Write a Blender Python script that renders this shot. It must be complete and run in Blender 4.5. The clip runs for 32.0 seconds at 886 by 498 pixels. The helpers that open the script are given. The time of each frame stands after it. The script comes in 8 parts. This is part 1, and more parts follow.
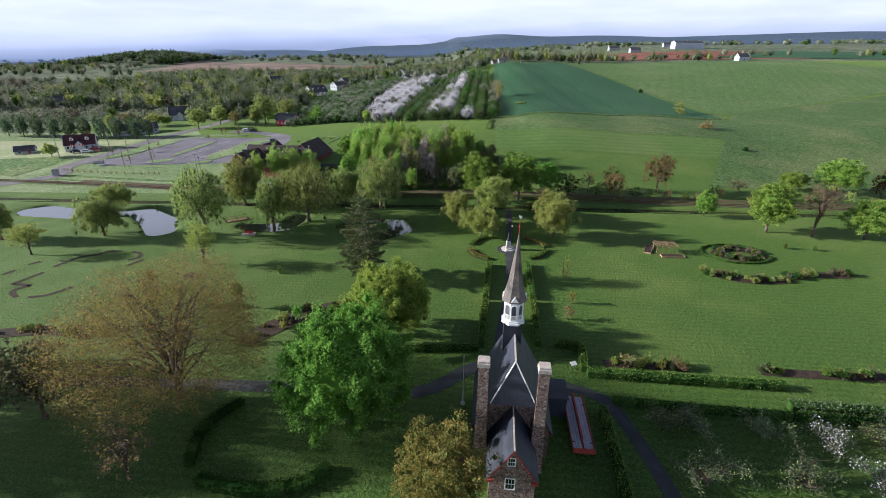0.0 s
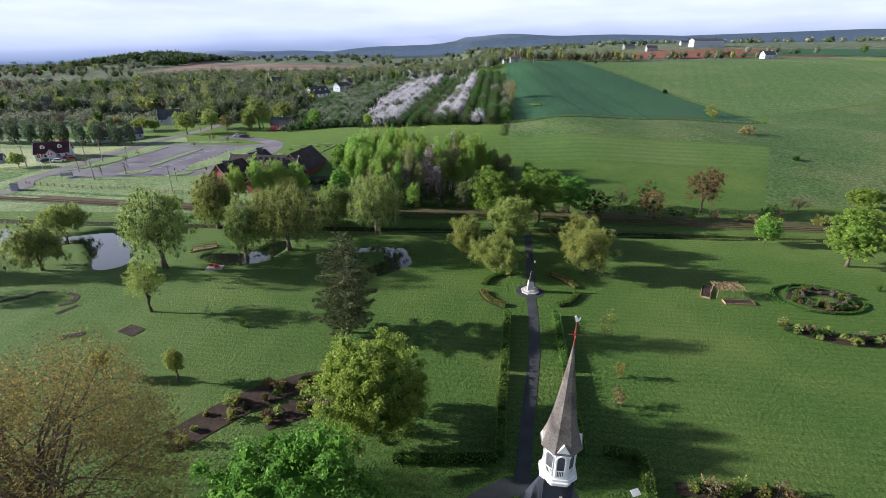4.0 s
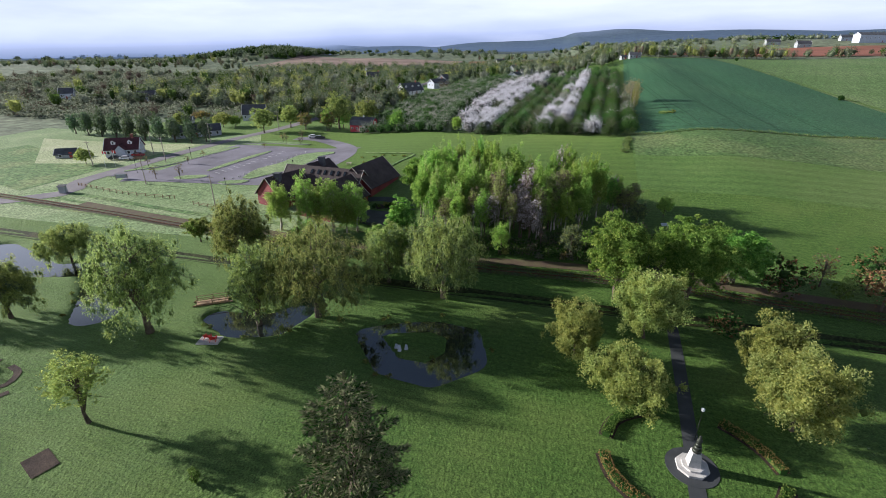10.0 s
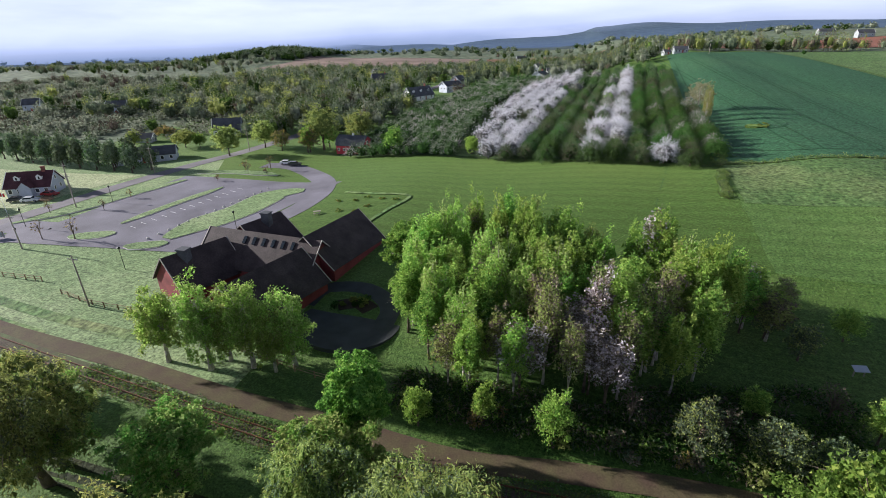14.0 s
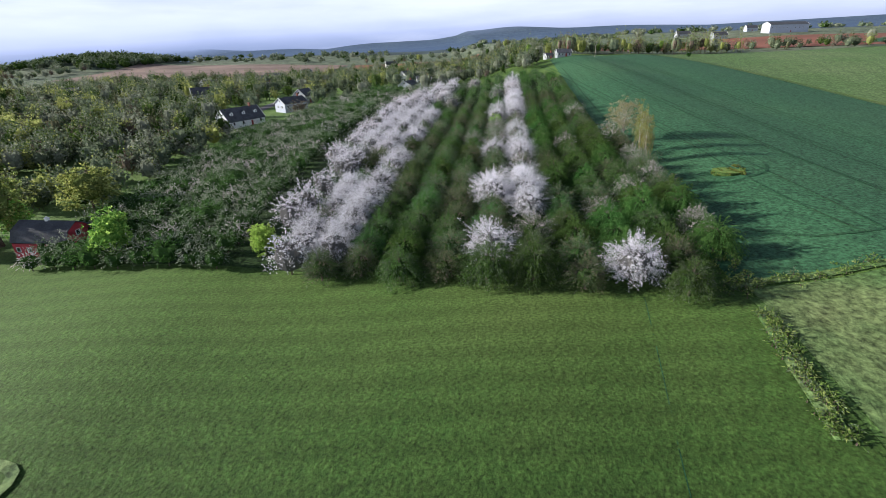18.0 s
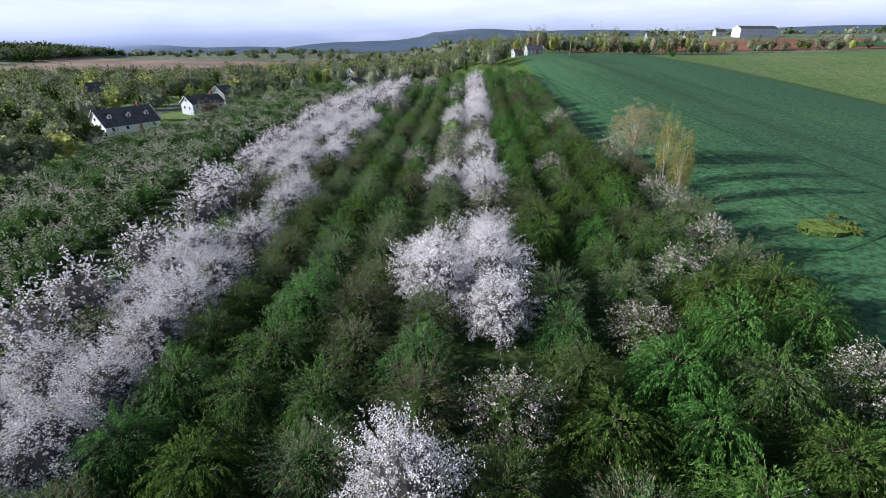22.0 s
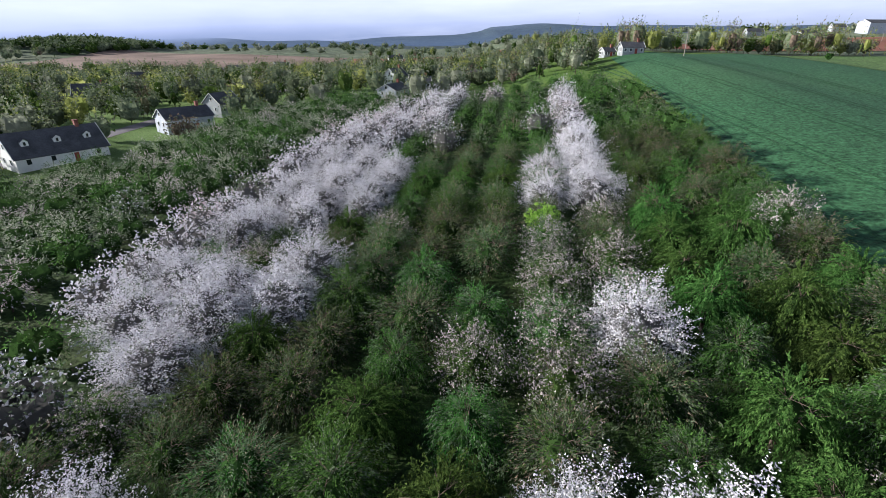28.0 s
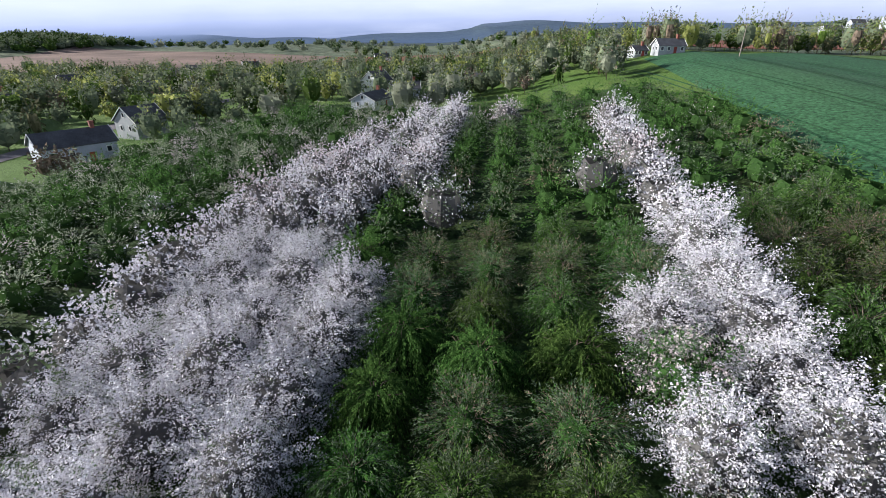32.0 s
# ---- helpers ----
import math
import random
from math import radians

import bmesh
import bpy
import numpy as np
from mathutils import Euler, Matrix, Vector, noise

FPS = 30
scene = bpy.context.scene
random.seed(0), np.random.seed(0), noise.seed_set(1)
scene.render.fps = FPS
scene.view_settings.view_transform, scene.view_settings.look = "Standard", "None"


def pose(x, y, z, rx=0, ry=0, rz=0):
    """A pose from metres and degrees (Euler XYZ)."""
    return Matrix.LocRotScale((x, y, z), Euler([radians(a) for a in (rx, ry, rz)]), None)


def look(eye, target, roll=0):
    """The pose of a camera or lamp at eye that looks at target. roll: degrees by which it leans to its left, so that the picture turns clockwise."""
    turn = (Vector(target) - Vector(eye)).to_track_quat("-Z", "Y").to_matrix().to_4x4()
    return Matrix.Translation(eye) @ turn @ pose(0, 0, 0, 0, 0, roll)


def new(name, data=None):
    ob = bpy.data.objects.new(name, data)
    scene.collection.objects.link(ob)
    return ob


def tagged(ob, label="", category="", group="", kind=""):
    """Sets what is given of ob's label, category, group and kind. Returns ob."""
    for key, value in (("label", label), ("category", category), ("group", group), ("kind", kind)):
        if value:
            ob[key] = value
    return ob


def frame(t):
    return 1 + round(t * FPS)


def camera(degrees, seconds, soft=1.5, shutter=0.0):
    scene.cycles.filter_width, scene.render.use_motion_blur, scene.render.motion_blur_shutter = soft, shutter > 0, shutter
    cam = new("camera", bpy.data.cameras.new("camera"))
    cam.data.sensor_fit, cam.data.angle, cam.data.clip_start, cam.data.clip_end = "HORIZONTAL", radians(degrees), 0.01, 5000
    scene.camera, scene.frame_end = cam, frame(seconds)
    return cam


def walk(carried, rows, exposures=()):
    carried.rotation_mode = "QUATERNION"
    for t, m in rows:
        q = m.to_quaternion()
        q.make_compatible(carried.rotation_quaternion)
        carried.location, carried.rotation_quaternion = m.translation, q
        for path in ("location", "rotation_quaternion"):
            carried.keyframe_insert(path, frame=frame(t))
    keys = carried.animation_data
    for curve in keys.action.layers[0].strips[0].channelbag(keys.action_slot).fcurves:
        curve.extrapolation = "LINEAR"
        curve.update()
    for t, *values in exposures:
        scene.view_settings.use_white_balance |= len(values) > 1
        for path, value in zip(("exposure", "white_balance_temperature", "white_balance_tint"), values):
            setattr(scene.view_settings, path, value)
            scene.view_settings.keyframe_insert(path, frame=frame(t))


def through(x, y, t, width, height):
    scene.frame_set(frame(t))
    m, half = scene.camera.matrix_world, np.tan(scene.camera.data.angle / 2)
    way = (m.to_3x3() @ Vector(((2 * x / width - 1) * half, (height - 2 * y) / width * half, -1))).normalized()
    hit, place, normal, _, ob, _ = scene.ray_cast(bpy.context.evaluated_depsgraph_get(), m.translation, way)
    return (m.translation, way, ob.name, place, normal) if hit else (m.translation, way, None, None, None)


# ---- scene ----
cam = camera(86.10, 32.0, soft=0.8)

PATH = [
    (0, (0.000, 0.000, 46.000), (-0.051, 9.181, 42.036), 0.36),
    (0.5, (-0.047, 2.601, 45.949), (-0.116, 11.783, 41.989), 0.27),
    (1, (-0.050, 5.279, 45.895), (-0.151, 14.462, 41.939), 0.19),
    (1.5, (-0.041, 8.080, 45.810), (-0.165, 17.263, 41.855), 0.13),
    (2, (-0.020, 11.032, 45.679), (-0.170, 20.215, 41.724), 0.08),
    (2.5, (0.007, 14.090, 45.493), (-0.165, 23.273, 41.537), 0.06),
    (3, (0.035, 17.207, 45.247), (-0.166, 26.387, 41.287), 0.05),
    (3.5, (0.124, 20.422, 44.970), (-0.098, 29.601, 41.009), 0.06),
    (5.5, (1.006, 33.775, 43.655), (0.275, 42.922, 39.680), 0.08),
    (6, (0.940, 37.044, 43.441), (-0.263, 46.141, 39.466), 0.04),
    (6.5, (0.782, 40.237, 43.278), (-0.807, 49.275, 39.303), 0.01),
    (7, (0.599, 43.534, 43.155), (-1.147, 52.542, 39.180), 0.00),
    (7.5, (0.366, 46.907, 43.066), (-1.474, 55.894, 39.085), 0.02),
    (8, (0.024, 50.270, 43.001), (-1.889, 59.238, 39.012), 0.05),
    (8.5, (-0.491, 53.563, 42.936), (-2.462, 62.513, 38.934), 0.07),
    (9, (-1.119, 56.792, 42.862), (-3.124, 65.730, 38.852), 0.11),
    (9.5, (-1.834, 60.025, 42.762), (-3.870, 68.953, 38.744), 0.15),
    (10, (-2.683, 63.565, 42.635), (-4.748, 72.480, 38.604), 0.20),
    (10.5, (-3.704, 67.794, 42.512), (-5.804, 76.702, 38.481), 0.21),
    (11, (-4.767, 72.653, 42.393), (-6.899, 81.551, 38.357), 0.20),
    (11.5, (-5.905, 78.169, 42.263), (-8.073, 87.053, 38.216), 0.13),
    (12, (-7.099, 84.364, 42.117), (-9.318, 93.231, 38.060), -0.02),
    (12.5, (-8.329, 91.247, 41.959), (-10.614, 100.093, 37.892), -0.22),
    (13, (-9.643, 98.929, 41.824), (-11.957, 107.767, 37.758), -0.42),
    (13.5, (-11.106, 107.316, 41.727), (-13.486, 116.138, 37.663), -0.66),
    (14, (-12.597, 116.176, 41.641), (-15.023, 124.985, 37.576), -0.92),
    (14.5, (-13.964, 125.382, 41.548), (-16.456, 134.177, 37.492), -1.19),
    (15, (-14.975, 134.844, 41.419), (-16.899, 143.779, 37.361), -1.43),
    (15.5, (-15.536, 144.531, 41.254), (-16.722, 153.590, 37.187), -1.62),
    (17.5, (-12.938, 184.405, 40.469), (-13.313, 193.537, 36.412), -1.35),
    (18, (-11.624, 193.920, 40.057), (-11.913, 203.068, 36.027), -1.08),
    (18.5, (-10.380, 202.766, 39.504), (-10.553, 211.922, 35.486), -0.82),
    (19, (-9.371, 210.113, 38.827), (-9.436, 219.270, 34.807), -0.60),
    (19.5, (-8.586, 215.513, 38.104), (-8.580, 224.672, 34.090), -0.39),
    (20, (-7.938, 220.003, 37.355), (-7.864, 229.164, 33.346), -0.21),
    (20.5, (-7.356, 224.200, 36.612), (-7.212, 233.359, 32.601), -0.04),
    (21, (-6.797, 228.389, 35.978), (-6.566, 237.545, 31.963), 0.08),
    (21.5, (-6.160, 232.800, 35.536), (-5.853, 241.956, 31.524), 0.15),
    (22, (-5.495, 237.526, 35.281), (-5.110, 246.681, 31.276), 0.18),
    (22.5, (-4.815, 242.562, 35.183), (-4.360, 251.719, 31.189), 0.20),
    (23, (-4.149, 247.731, 35.141), (-3.739, 256.890, 31.149), 0.24),
    (23.5, (-3.566, 252.998, 35.121), (-3.361, 262.163, 31.125), 0.34),
    (24, (-3.097, 258.263, 35.109), (-3.138, 267.427, 31.108), 0.46),
    (24.5, (-2.856, 263.460, 35.083), (-3.127, 272.613, 31.065), 0.59),
    (25, (-2.889, 268.723, 35.059), (-3.352, 277.861, 31.026), 0.69),
    (25.5, (-3.161, 273.994, 35.027), (-3.713, 283.119, 30.974), 0.74),
    (27.5, (-6.222, 295.741, 35.245), (-6.846, 304.851, 31.167), 0.51),
    (28, (-6.826, 301.161, 35.211), (-7.434, 310.265, 31.118), 0.52),
    (28.5, (-7.355, 306.599, 35.133), (-7.940, 315.699, 31.030), 0.55),
    (29, (-7.890, 312.110, 35.062), (-8.452, 321.210, 30.952), 0.59),
    (29.5, (-8.359, 317.637, 34.996), (-8.897, 326.734, 30.879), 0.63),
    (30, (-8.814, 323.149, 34.919), (-9.329, 332.244, 30.793), 0.66),
    (30.5, (-9.223, 328.595, 34.833), (-9.716, 337.688, 30.701), 0.68),
    (31, (-9.637, 333.927, 34.759), (-10.109, 343.018, 30.621), 0.67),
    (31.5, (-9.960, 339.249, 34.709), (-10.414, 348.341, 30.570), 0.64),
    (32, (-10.229, 344.586, 34.661), (-10.673, 353.677, 30.520), 0.57),
]
walk(cam, [(t, look(eye, target, roll)) for t, eye, target, roll in PATH], [(0, 0.88, 5700, 12), (32, 0.88, 5700, 12)])

# ---- light ----
SUN_UP = radians(17.5)
SUN_FROM = Vector((-1.0, 0.05, 0.0)).normalized()
world = bpy.data.worlds.new("morning_sky")
scene.world = world
world.use_nodes = True
wn, wl = world.node_tree.nodes, world.node_tree.links
wn.clear()
w_out = wn.new("ShaderNodeOutputWorld")
w_bg = wn.new("ShaderNodeBackground")
sky = wn.new("ShaderNodeTexSky")
sky.sky_type = "NISHITA"
sky.sun_disc = False
sky.sun_elevation = SUN_UP
sky.sun_rotation = math.atan2(SUN_FROM.x, SUN_FROM.y)
sky.altitude = 40
sky.air_density, sky.dust_density, sky.ozone_density = 1.0, 1.5, 1.5
# a bank of morning cloud over the hills, thick all round the sky
w_geo = wn.new("ShaderNodeTexCoord")
w_sep = wn.new("ShaderNodeSeparateXYZ")
wl.new(w_geo.outputs["Generated"], w_sep.inputs[0])
w_map = wn.new("ShaderNodeMapping")
w_map.inputs["Scale"].default_value = (2.2, 2.2, 13.0)
wl.new(w_geo.outputs["Generated"], w_map.inputs[0])
w_noise = wn.new("ShaderNodeTexNoise")
w_noise.inputs["Scale"].default_value, w_noise.inputs["Detail"].default_value = 1.6, 7.0
w_noise.inputs["Roughness"].default_value = 0.55
wl.new(w_map.outputs[0], w_noise.inputs["Vector"])
w_add = wn.new("ShaderNodeMath")
w_add.operation = "MULTIPLY_ADD"
w_add.inputs[1].default_value = 0.2
wl.new(w_noise.outputs["Fac"], w_add.inputs[0])
wl.new(w_sep.outputs["Z"], w_add.inputs[2])
w_ramp = wn.new("ShaderNodeValToRGB")
wl.new(w_add.outputs[0], w_ramp.inputs[0])
els = w_ramp.color_ramp.elements
els[0].position, els[0].color = 0.06, (0.36, 0.42, 0.62, 1)
els[1].position, els[1].color = 0.19, (0.86, 0.88, 0.98, 1)
el = els.new(0.105)
el.color = (0.62, 0.66, 0.84, 1)
w_gain = wn.new("ShaderNodeVectorMath")
w_gain.operation = "SCALE"
w_gain.inputs["Scale"].default_value = 12.6
wl.new(w_ramp.outputs[0], w_gain.inputs[0])
w_cover = wn.new("ShaderNodeMapRange")
w_cover.inputs["From Min"].default_value, w_cover.inputs["From Max"].default_value = 0.29, 0.46
w_cover.inputs["To Min"].default_value, w_cover.inputs["To Max"].default_value = 1.0, 0.03
wl.new(w_sep.outputs["Z"], w_cover.inputs[0])
w_mix = wn.new("ShaderNodeMix")
w_mix.data_type = "RGBA"
wl.new(w_cover.outputs[0], w_mix.inputs[0])
w_clear = wn.new("ShaderNodeVectorMath")
w_clear.operation = "SCALE"
w_clear.inputs["Scale"].default_value = 0.6
wl.new(sky.outputs[0], w_clear.inputs[0])
wl.new(w_clear.outputs[0], w_mix.inputs[6])
wl.new(w_gain.outputs[0], w_mix.inputs[7])
wl.new(w_mix.outputs[2], w_bg.inputs[0])
w_bg.inputs[1].default_value = 0.05
wl.new(w_bg.outputs[0], w_out.inputs[0])

sun_data = bpy.data.lights.new("sun", "SUN")
sun_data.energy, sun_data.angle, sun_data.color = 5.0, radians(1.2), (1.0, 0.9, 0.75)
sun = new("sun", sun_data)
sun.matrix_world = look(SUN_FROM * math.cos(SUN_UP) * 100 + Vector((0, 0, 100 * math.sin(SUN_UP))), (0, 0, 0))

# ---- materials ----
def material(name, base, rough=0.8, metal=0.0, vary=0.25, scale=3.0, fine=40.0, bump=0.3, bump_size=0.02,
             tint=None, piece=0.0, spec=0.3, coord="Object"):
    """A surface with stains, grain and relief; piece: how far each object differs from the next."""
    m = bpy.data.materials.new(name)
    m.use_nodes = True
    n, l = m.node_tree.nodes, m.node_tree.links
    b = n["Principled BSDF"]
    tc = n.new("ShaderNodeTexCoord")
    big, small = n.new("ShaderNodeTexNoise"), n.new("ShaderNodeTexNoise")
    for node, s, d in ((big, scale, 4.0), (small, fine, 3.0)):
        node.inputs["Scale"].default_value, node.inputs["Detail"].default_value = s, d
        l.new(tc.outputs[coord], node.inputs["Vector"])
    mix = n.new("ShaderNodeMix")
    mix.data_type = "RGBA"
    other = tint if tint else tuple(min(1, c * (1 + 1.6 * vary)) for c in base)
    mix.inputs[6].default_value = (*[c * (1 - vary) for c in base], 1)
    mix.inputs[7].default_value = (*other, 1)
    sharp = n.new("ShaderNodeMapRange")
    sharp.inputs["From Min"].default_value, sharp.inputs["From Max"].default_value = 0.3, 0.7
    l.new(big.outputs["Fac"], sharp.inputs[0])
    l.new(sharp.outputs[0], mix.inputs[0])
    hsv = n.new("ShaderNodeHueSaturation")
    grain = n.new("ShaderNodeMapRange")
    grain.inputs["From Min"].default_value, grain.inputs["From Max"].default_value = 0.25, 0.75
    grain.inputs["To Min"].default_value, grain.inputs["To Max"].default_value = 1 - vary, 1 + vary
    l.new(small.outputs["Fac"], grain.inputs[0])
    last = grain.outputs[0]
    if piece:
        info = n.new("ShaderNodeObjectInfo")
        own = n.new("ShaderNodeMapRange")
        own.inputs["To Min"].default_value, own.inputs["To Max"].default_value = 1 - piece, 1 + piece
        l.new(info.outputs["Random"], own.inputs[0])
        both = n.new("ShaderNodeMath")
        both.operation = "MULTIPLY"
        l.new(last, both.inputs[0])
        l.new(own.outputs[0], both.inputs[1])
        last = both.outputs[0]
    l.new(last, hsv.inputs["Value"])
    l.new(mix.outputs[2], hsv.inputs["Color"])
    l.new(hsv.outputs[0], b.inputs["Base Color"])
    b.inputs["Roughness"].default_value, b.inputs["Metallic"].default_value = rough, metal
    b.inputs["Specular IOR Level"].default_value = spec
    if bump:
        bp = n.new("ShaderNodeBump")
        bp.inputs["Strength"].default_value, bp.inputs["Distance"].default_value = bump, bump_size
        l.new(small.outputs["Fac"], bp.inputs["Height"])
        l.new(bp.outputs[0], b.inputs["Normal"])
    return m


def leaf_material(name, dark, light, through=0.46, tree=0.18):
    """Leaves: each leaf and each tree differs a little, and light passes through."""
    m = bpy.data.materials.new(name)
    m.use_nodes = True
    n, l = m.node_tree.nodes, m.node_tree.links
    n.clear()
    out = n.new("ShaderNodeOutputMaterial")
    geo, info = n.new("ShaderNodeNewGeometry"), n.new("ShaderNodeObjectInfo")
    mix = n.new("ShaderNodeMix")
    mix.data_type = "RGBA"
    mix.inputs[6].default_value, mix.inputs[7].default_value = (*dark, 1), (*light, 1)
    l.new(geo.outputs["Random Per Island"], mix.inputs[0])
    hsv = n.new("ShaderNodeHueSaturation")
    val, hue = n.new("ShaderNodeMapRange"), n.new("ShaderNodeMapRange")
    val.inputs["To Min"].default_value, val.inputs["To Max"].default_value = 1 - tree, 1 + tree
    hue.inputs["To Min"].default_value, hue.inputs["To Max"].default_value = 0.5 - 0.1 * tree, 0.5 + 0.1 * tree
    l.new(info.outputs["Random"], val.inputs[0])
    l.new(info.outputs["Random"], hue.inputs[0])
    l.new(val.outputs[0], hsv.inputs["Value"])
    l.new(hue.outputs[0], hsv.inputs["Hue"])
    l.new(mix.outputs[2], hsv.inputs["Color"])
    d, t = n.new("ShaderNodeBsdfDiffuse"), n.new("ShaderNodeBsdfTranslucent")
    l.new(hsv.outputs[0], d.inputs[0])
    l.new(hsv.outputs[0], t.inputs[0])
    both = n.new("ShaderNodeMixShader")
    both.inputs[0].default_value = through
    l.new(d.outputs[0], both.inputs[1])
    l.new(t.outputs[0], both.inputs[2])
    l.new(both.outputs[0], out.inputs[0])
    return m


def grass_material(name, dark, light, dry, patch=0.03, stripes=0.0, stripe_size=6.0, turn=0.0, rough_relief=0.5, tuft=1.2, dew_glare=None, sheen=0.0):
    """Grass seen from above: broad patches, tufts, fine blades, stripes where mown; dewy glare painted as (x from, x
    to, colour).
    """
    m = bpy.data.materials.new(name)
    m.use_nodes = True
    n, l = m.node_tree.nodes, m.node_tree.links
    b = n["Principled BSDF"]
    b.inputs["Roughness"].default_value, b.inputs["Specular IOR Level"].default_value = 0.85, 0.15
    b.inputs["Sheen Weight"].default_value, b.inputs["Sheen Roughness"].default_value = sheen, 0.5
    b.inputs["Sheen Tint"].default_value = (0.6, 0.85, 0.2, 1)
    tc = n.new("ShaderNodeTexCoord")

    def noise_of(s, d=5.0, r=0.6):
        node = n.new("ShaderNodeTexNoise")
        node.inputs["Scale"].default_value, node.inputs["Detail"].default_value, node.inputs["Roughness"].default_value = s, d, r
        l.new(tc.outputs["Object"], node.inputs["Vector"])
        return node

    def mapped(sock, a, c, lo=0.0, hi=1.0):
        node = n.new("ShaderNodeMapRange")
        for key, v in (("From Min", a), ("From Max", c), ("To Min", lo), ("To Max", hi)):
            node.inputs[key].default_value = v
        l.new(sock, node.inputs[0])
        return node.outputs[0]

    def mixed(fac, a, c):
        node = n.new("ShaderNodeMix")
        node.data_type = "RGBA"
        l.new(fac, node.inputs[0])
        for k, v in ((6, a), (7, c)):
            if isinstance(v, tuple):
                node.inputs[k].default_value = (*v, 1)
            else:
                l.new(v, node.inputs[k])
        return node.outputs[2]

    broad, mid, fine = noise_of(patch), noise_of(tuft), noise_of(tuft * 2.6, 5.0, 0.7)
    col = mixed(mapped(mid.outputs["Fac"], 0.35, 0.68), dark, light)
    col = mixed(mapped(broad.outputs["Fac"], 0.48, 0.72, 0.0, 0.75), col, dry)
    if stripes:
        mp = n.new("ShaderNodeMapping")
        mp.inputs["Rotation"].default_value = (0, 0, turn)
        l.new(tc.outputs["Object"], mp.inputs[0])
        wv = n.new("ShaderNodeTexWave")
        wv.inputs["Scale"].default_value, wv.inputs["Distortion"].default_value = 0.31 / stripe_size * 1.0, 0.9
        wv.inputs["Detail"].default_value, wv.inputs["Detail Scale"].default_value = 2.0, 0.4
        l.new(mp.outputs[0], wv.inputs[0])
        hv = n.new("ShaderNodeHueSaturation")
        l.new(mapped(wv.outputs["Fac"], 0.0, 1.0, 1 - stripes, 1 + stripes), hv.inputs["Value"])
        l.new(col, hv.inputs["Color"])
        col = hv.outputs[0]
    # paler towards one side: the glare of dewy grass put into the colour
    if dew_glare:
        sep = n.new("ShaderNodeSeparateXYZ")
        l.new(tc.outputs["Object"], sep.inputs[0])
        glare_side, spots = mapped(sep.outputs["X"], dew_glare[0], dew_glare[1]), noise_of(0.12, 6.0)
        both = n.new("ShaderNodeMath")
        both.operation = "MULTIPLY"
        l.new(glare_side, both.inputs[0])
        l.new(mapped(spots.outputs["Fac"], 0.3, 0.6, 0.1, 0.5), both.inputs[1])
        col = mixed(both.outputs[0], col, dew_glare[2])
    hs = n.new("ShaderNodeHueSaturation")
    l.new(mapped(fine.outputs["Fac"], 0.32, 0.68, 0.3, 1.7), hs.inputs["Value"])
    l.new(col, hs.inputs["Color"])
    l.new(hs.outputs[0], b.inputs["Base Color"])
    add = n.new("ShaderNodeMath")
    add.operation = "MULTIPLY_ADD"
    add.inputs[1].default_value = 0.4
    l.new(fine.outputs["Fac"], add.inputs[0])
    l.new(mid.outputs["Fac"], add.inputs[2])
    bp = n.new("ShaderNodeBump")
    bp.inputs["Strength"].default_value, bp.inputs["Distance"].default_value = rough_relief, 0.35
    l.new(add.outputs[0], bp.inputs["Height"])
    l.new(bp.outputs[0], b.inputs["Normal"])
    return m


M_LAWN = grass_material("lawn_grass", (0.039, 0.086, 0.016), (0.09, 0.163, 0.033), (0.142, 0.19, 0.05), 0.035, 0.08, 1.3, 1.66, 0.85, 1.8, (-5.0, -80.0, (0.165, 0.245, 0.093)), 0.1)
M_MEADOW = grass_material("mown_meadow", (0.026, 0.062, 0.012), (0.045, 0.09, 0.018), (0.07, 0.102, 0.028), 0.02, 0.12, 4.0, 1.62, sheen=0.17)
M_VERGE = grass_material("meadow_grass", (0.057, 0.113, 0.028), (0.09, 0.158, 0.041), (0.14, 0.178, 0.066), 0.02, 0.1, 4.0, 1.62, sheen=0.08)
M_CROP = grass_material("young_grain", (0.036, 0.1, 0.046), (0.049, 0.132, 0.06), (0.067, 0.148, 0.064), 0.012, 0.03, 5.0, 0.1, 0.3, 0.6)
M_ROUGH = grass_material("rough_grass", (0.09, 0.17, 0.055), (0.17, 0.26, 0.09), (0.3, 0.31, 0.14), 0.05, 0.0, 1, 0, 1.0, 0.35)
M_PASTURE = grass_material("tussock_pasture", (0.07, 0.13, 0.04), (0.115, 0.185, 0.058), (0.2, 0.225, 0.095), 0.03, 0.0, 1, 0, 0.9, 0.5)
# far ground lightened: distance haze is put into its colour
M_FARLAND = grass_material("hazy_far_land", (0.1, 0.13, 0.08), (0.15, 0.185, 0.11), (0.2, 0.21, 0.13), 0.008, 0.0, 1, 0, 0.8, 0.05)
# grass darkened in colour for the shade under the fruit trees
M_SHADED_FLOOR = grass_material("shade_dark_floor_grass", (0.03, 0.06, 0.018), (0.06, 0.1, 0.03), (0.08, 0.09, 0.035), 0.1, 0.0, 1, 0, 0.8, 0.7)
M_DRY = grass_material("dry_lawn", (0.28, 0.33, 0.17), (0.42, 0.46, 0.26), (0.5, 0.5, 0.32), 0.05, 0.0, 1, 0, 0.4, 0.8)
M_DEW = grass_material("dewy_lawn", (0.16, 0.235, 0.1), (0.245, 0.33, 0.145), (0.36, 0.41, 0.23), 0.04, 0.05, 3.0, 0.9, 0.4, 0.8)
M_HAY = grass_material("hayfield", (0.085, 0.15, 0.045), (0.125, 0.205, 0.065), (0.17, 0.22, 0.09), 0.015, 0.04, 8.0, 0.4, 0.4, 0.4)
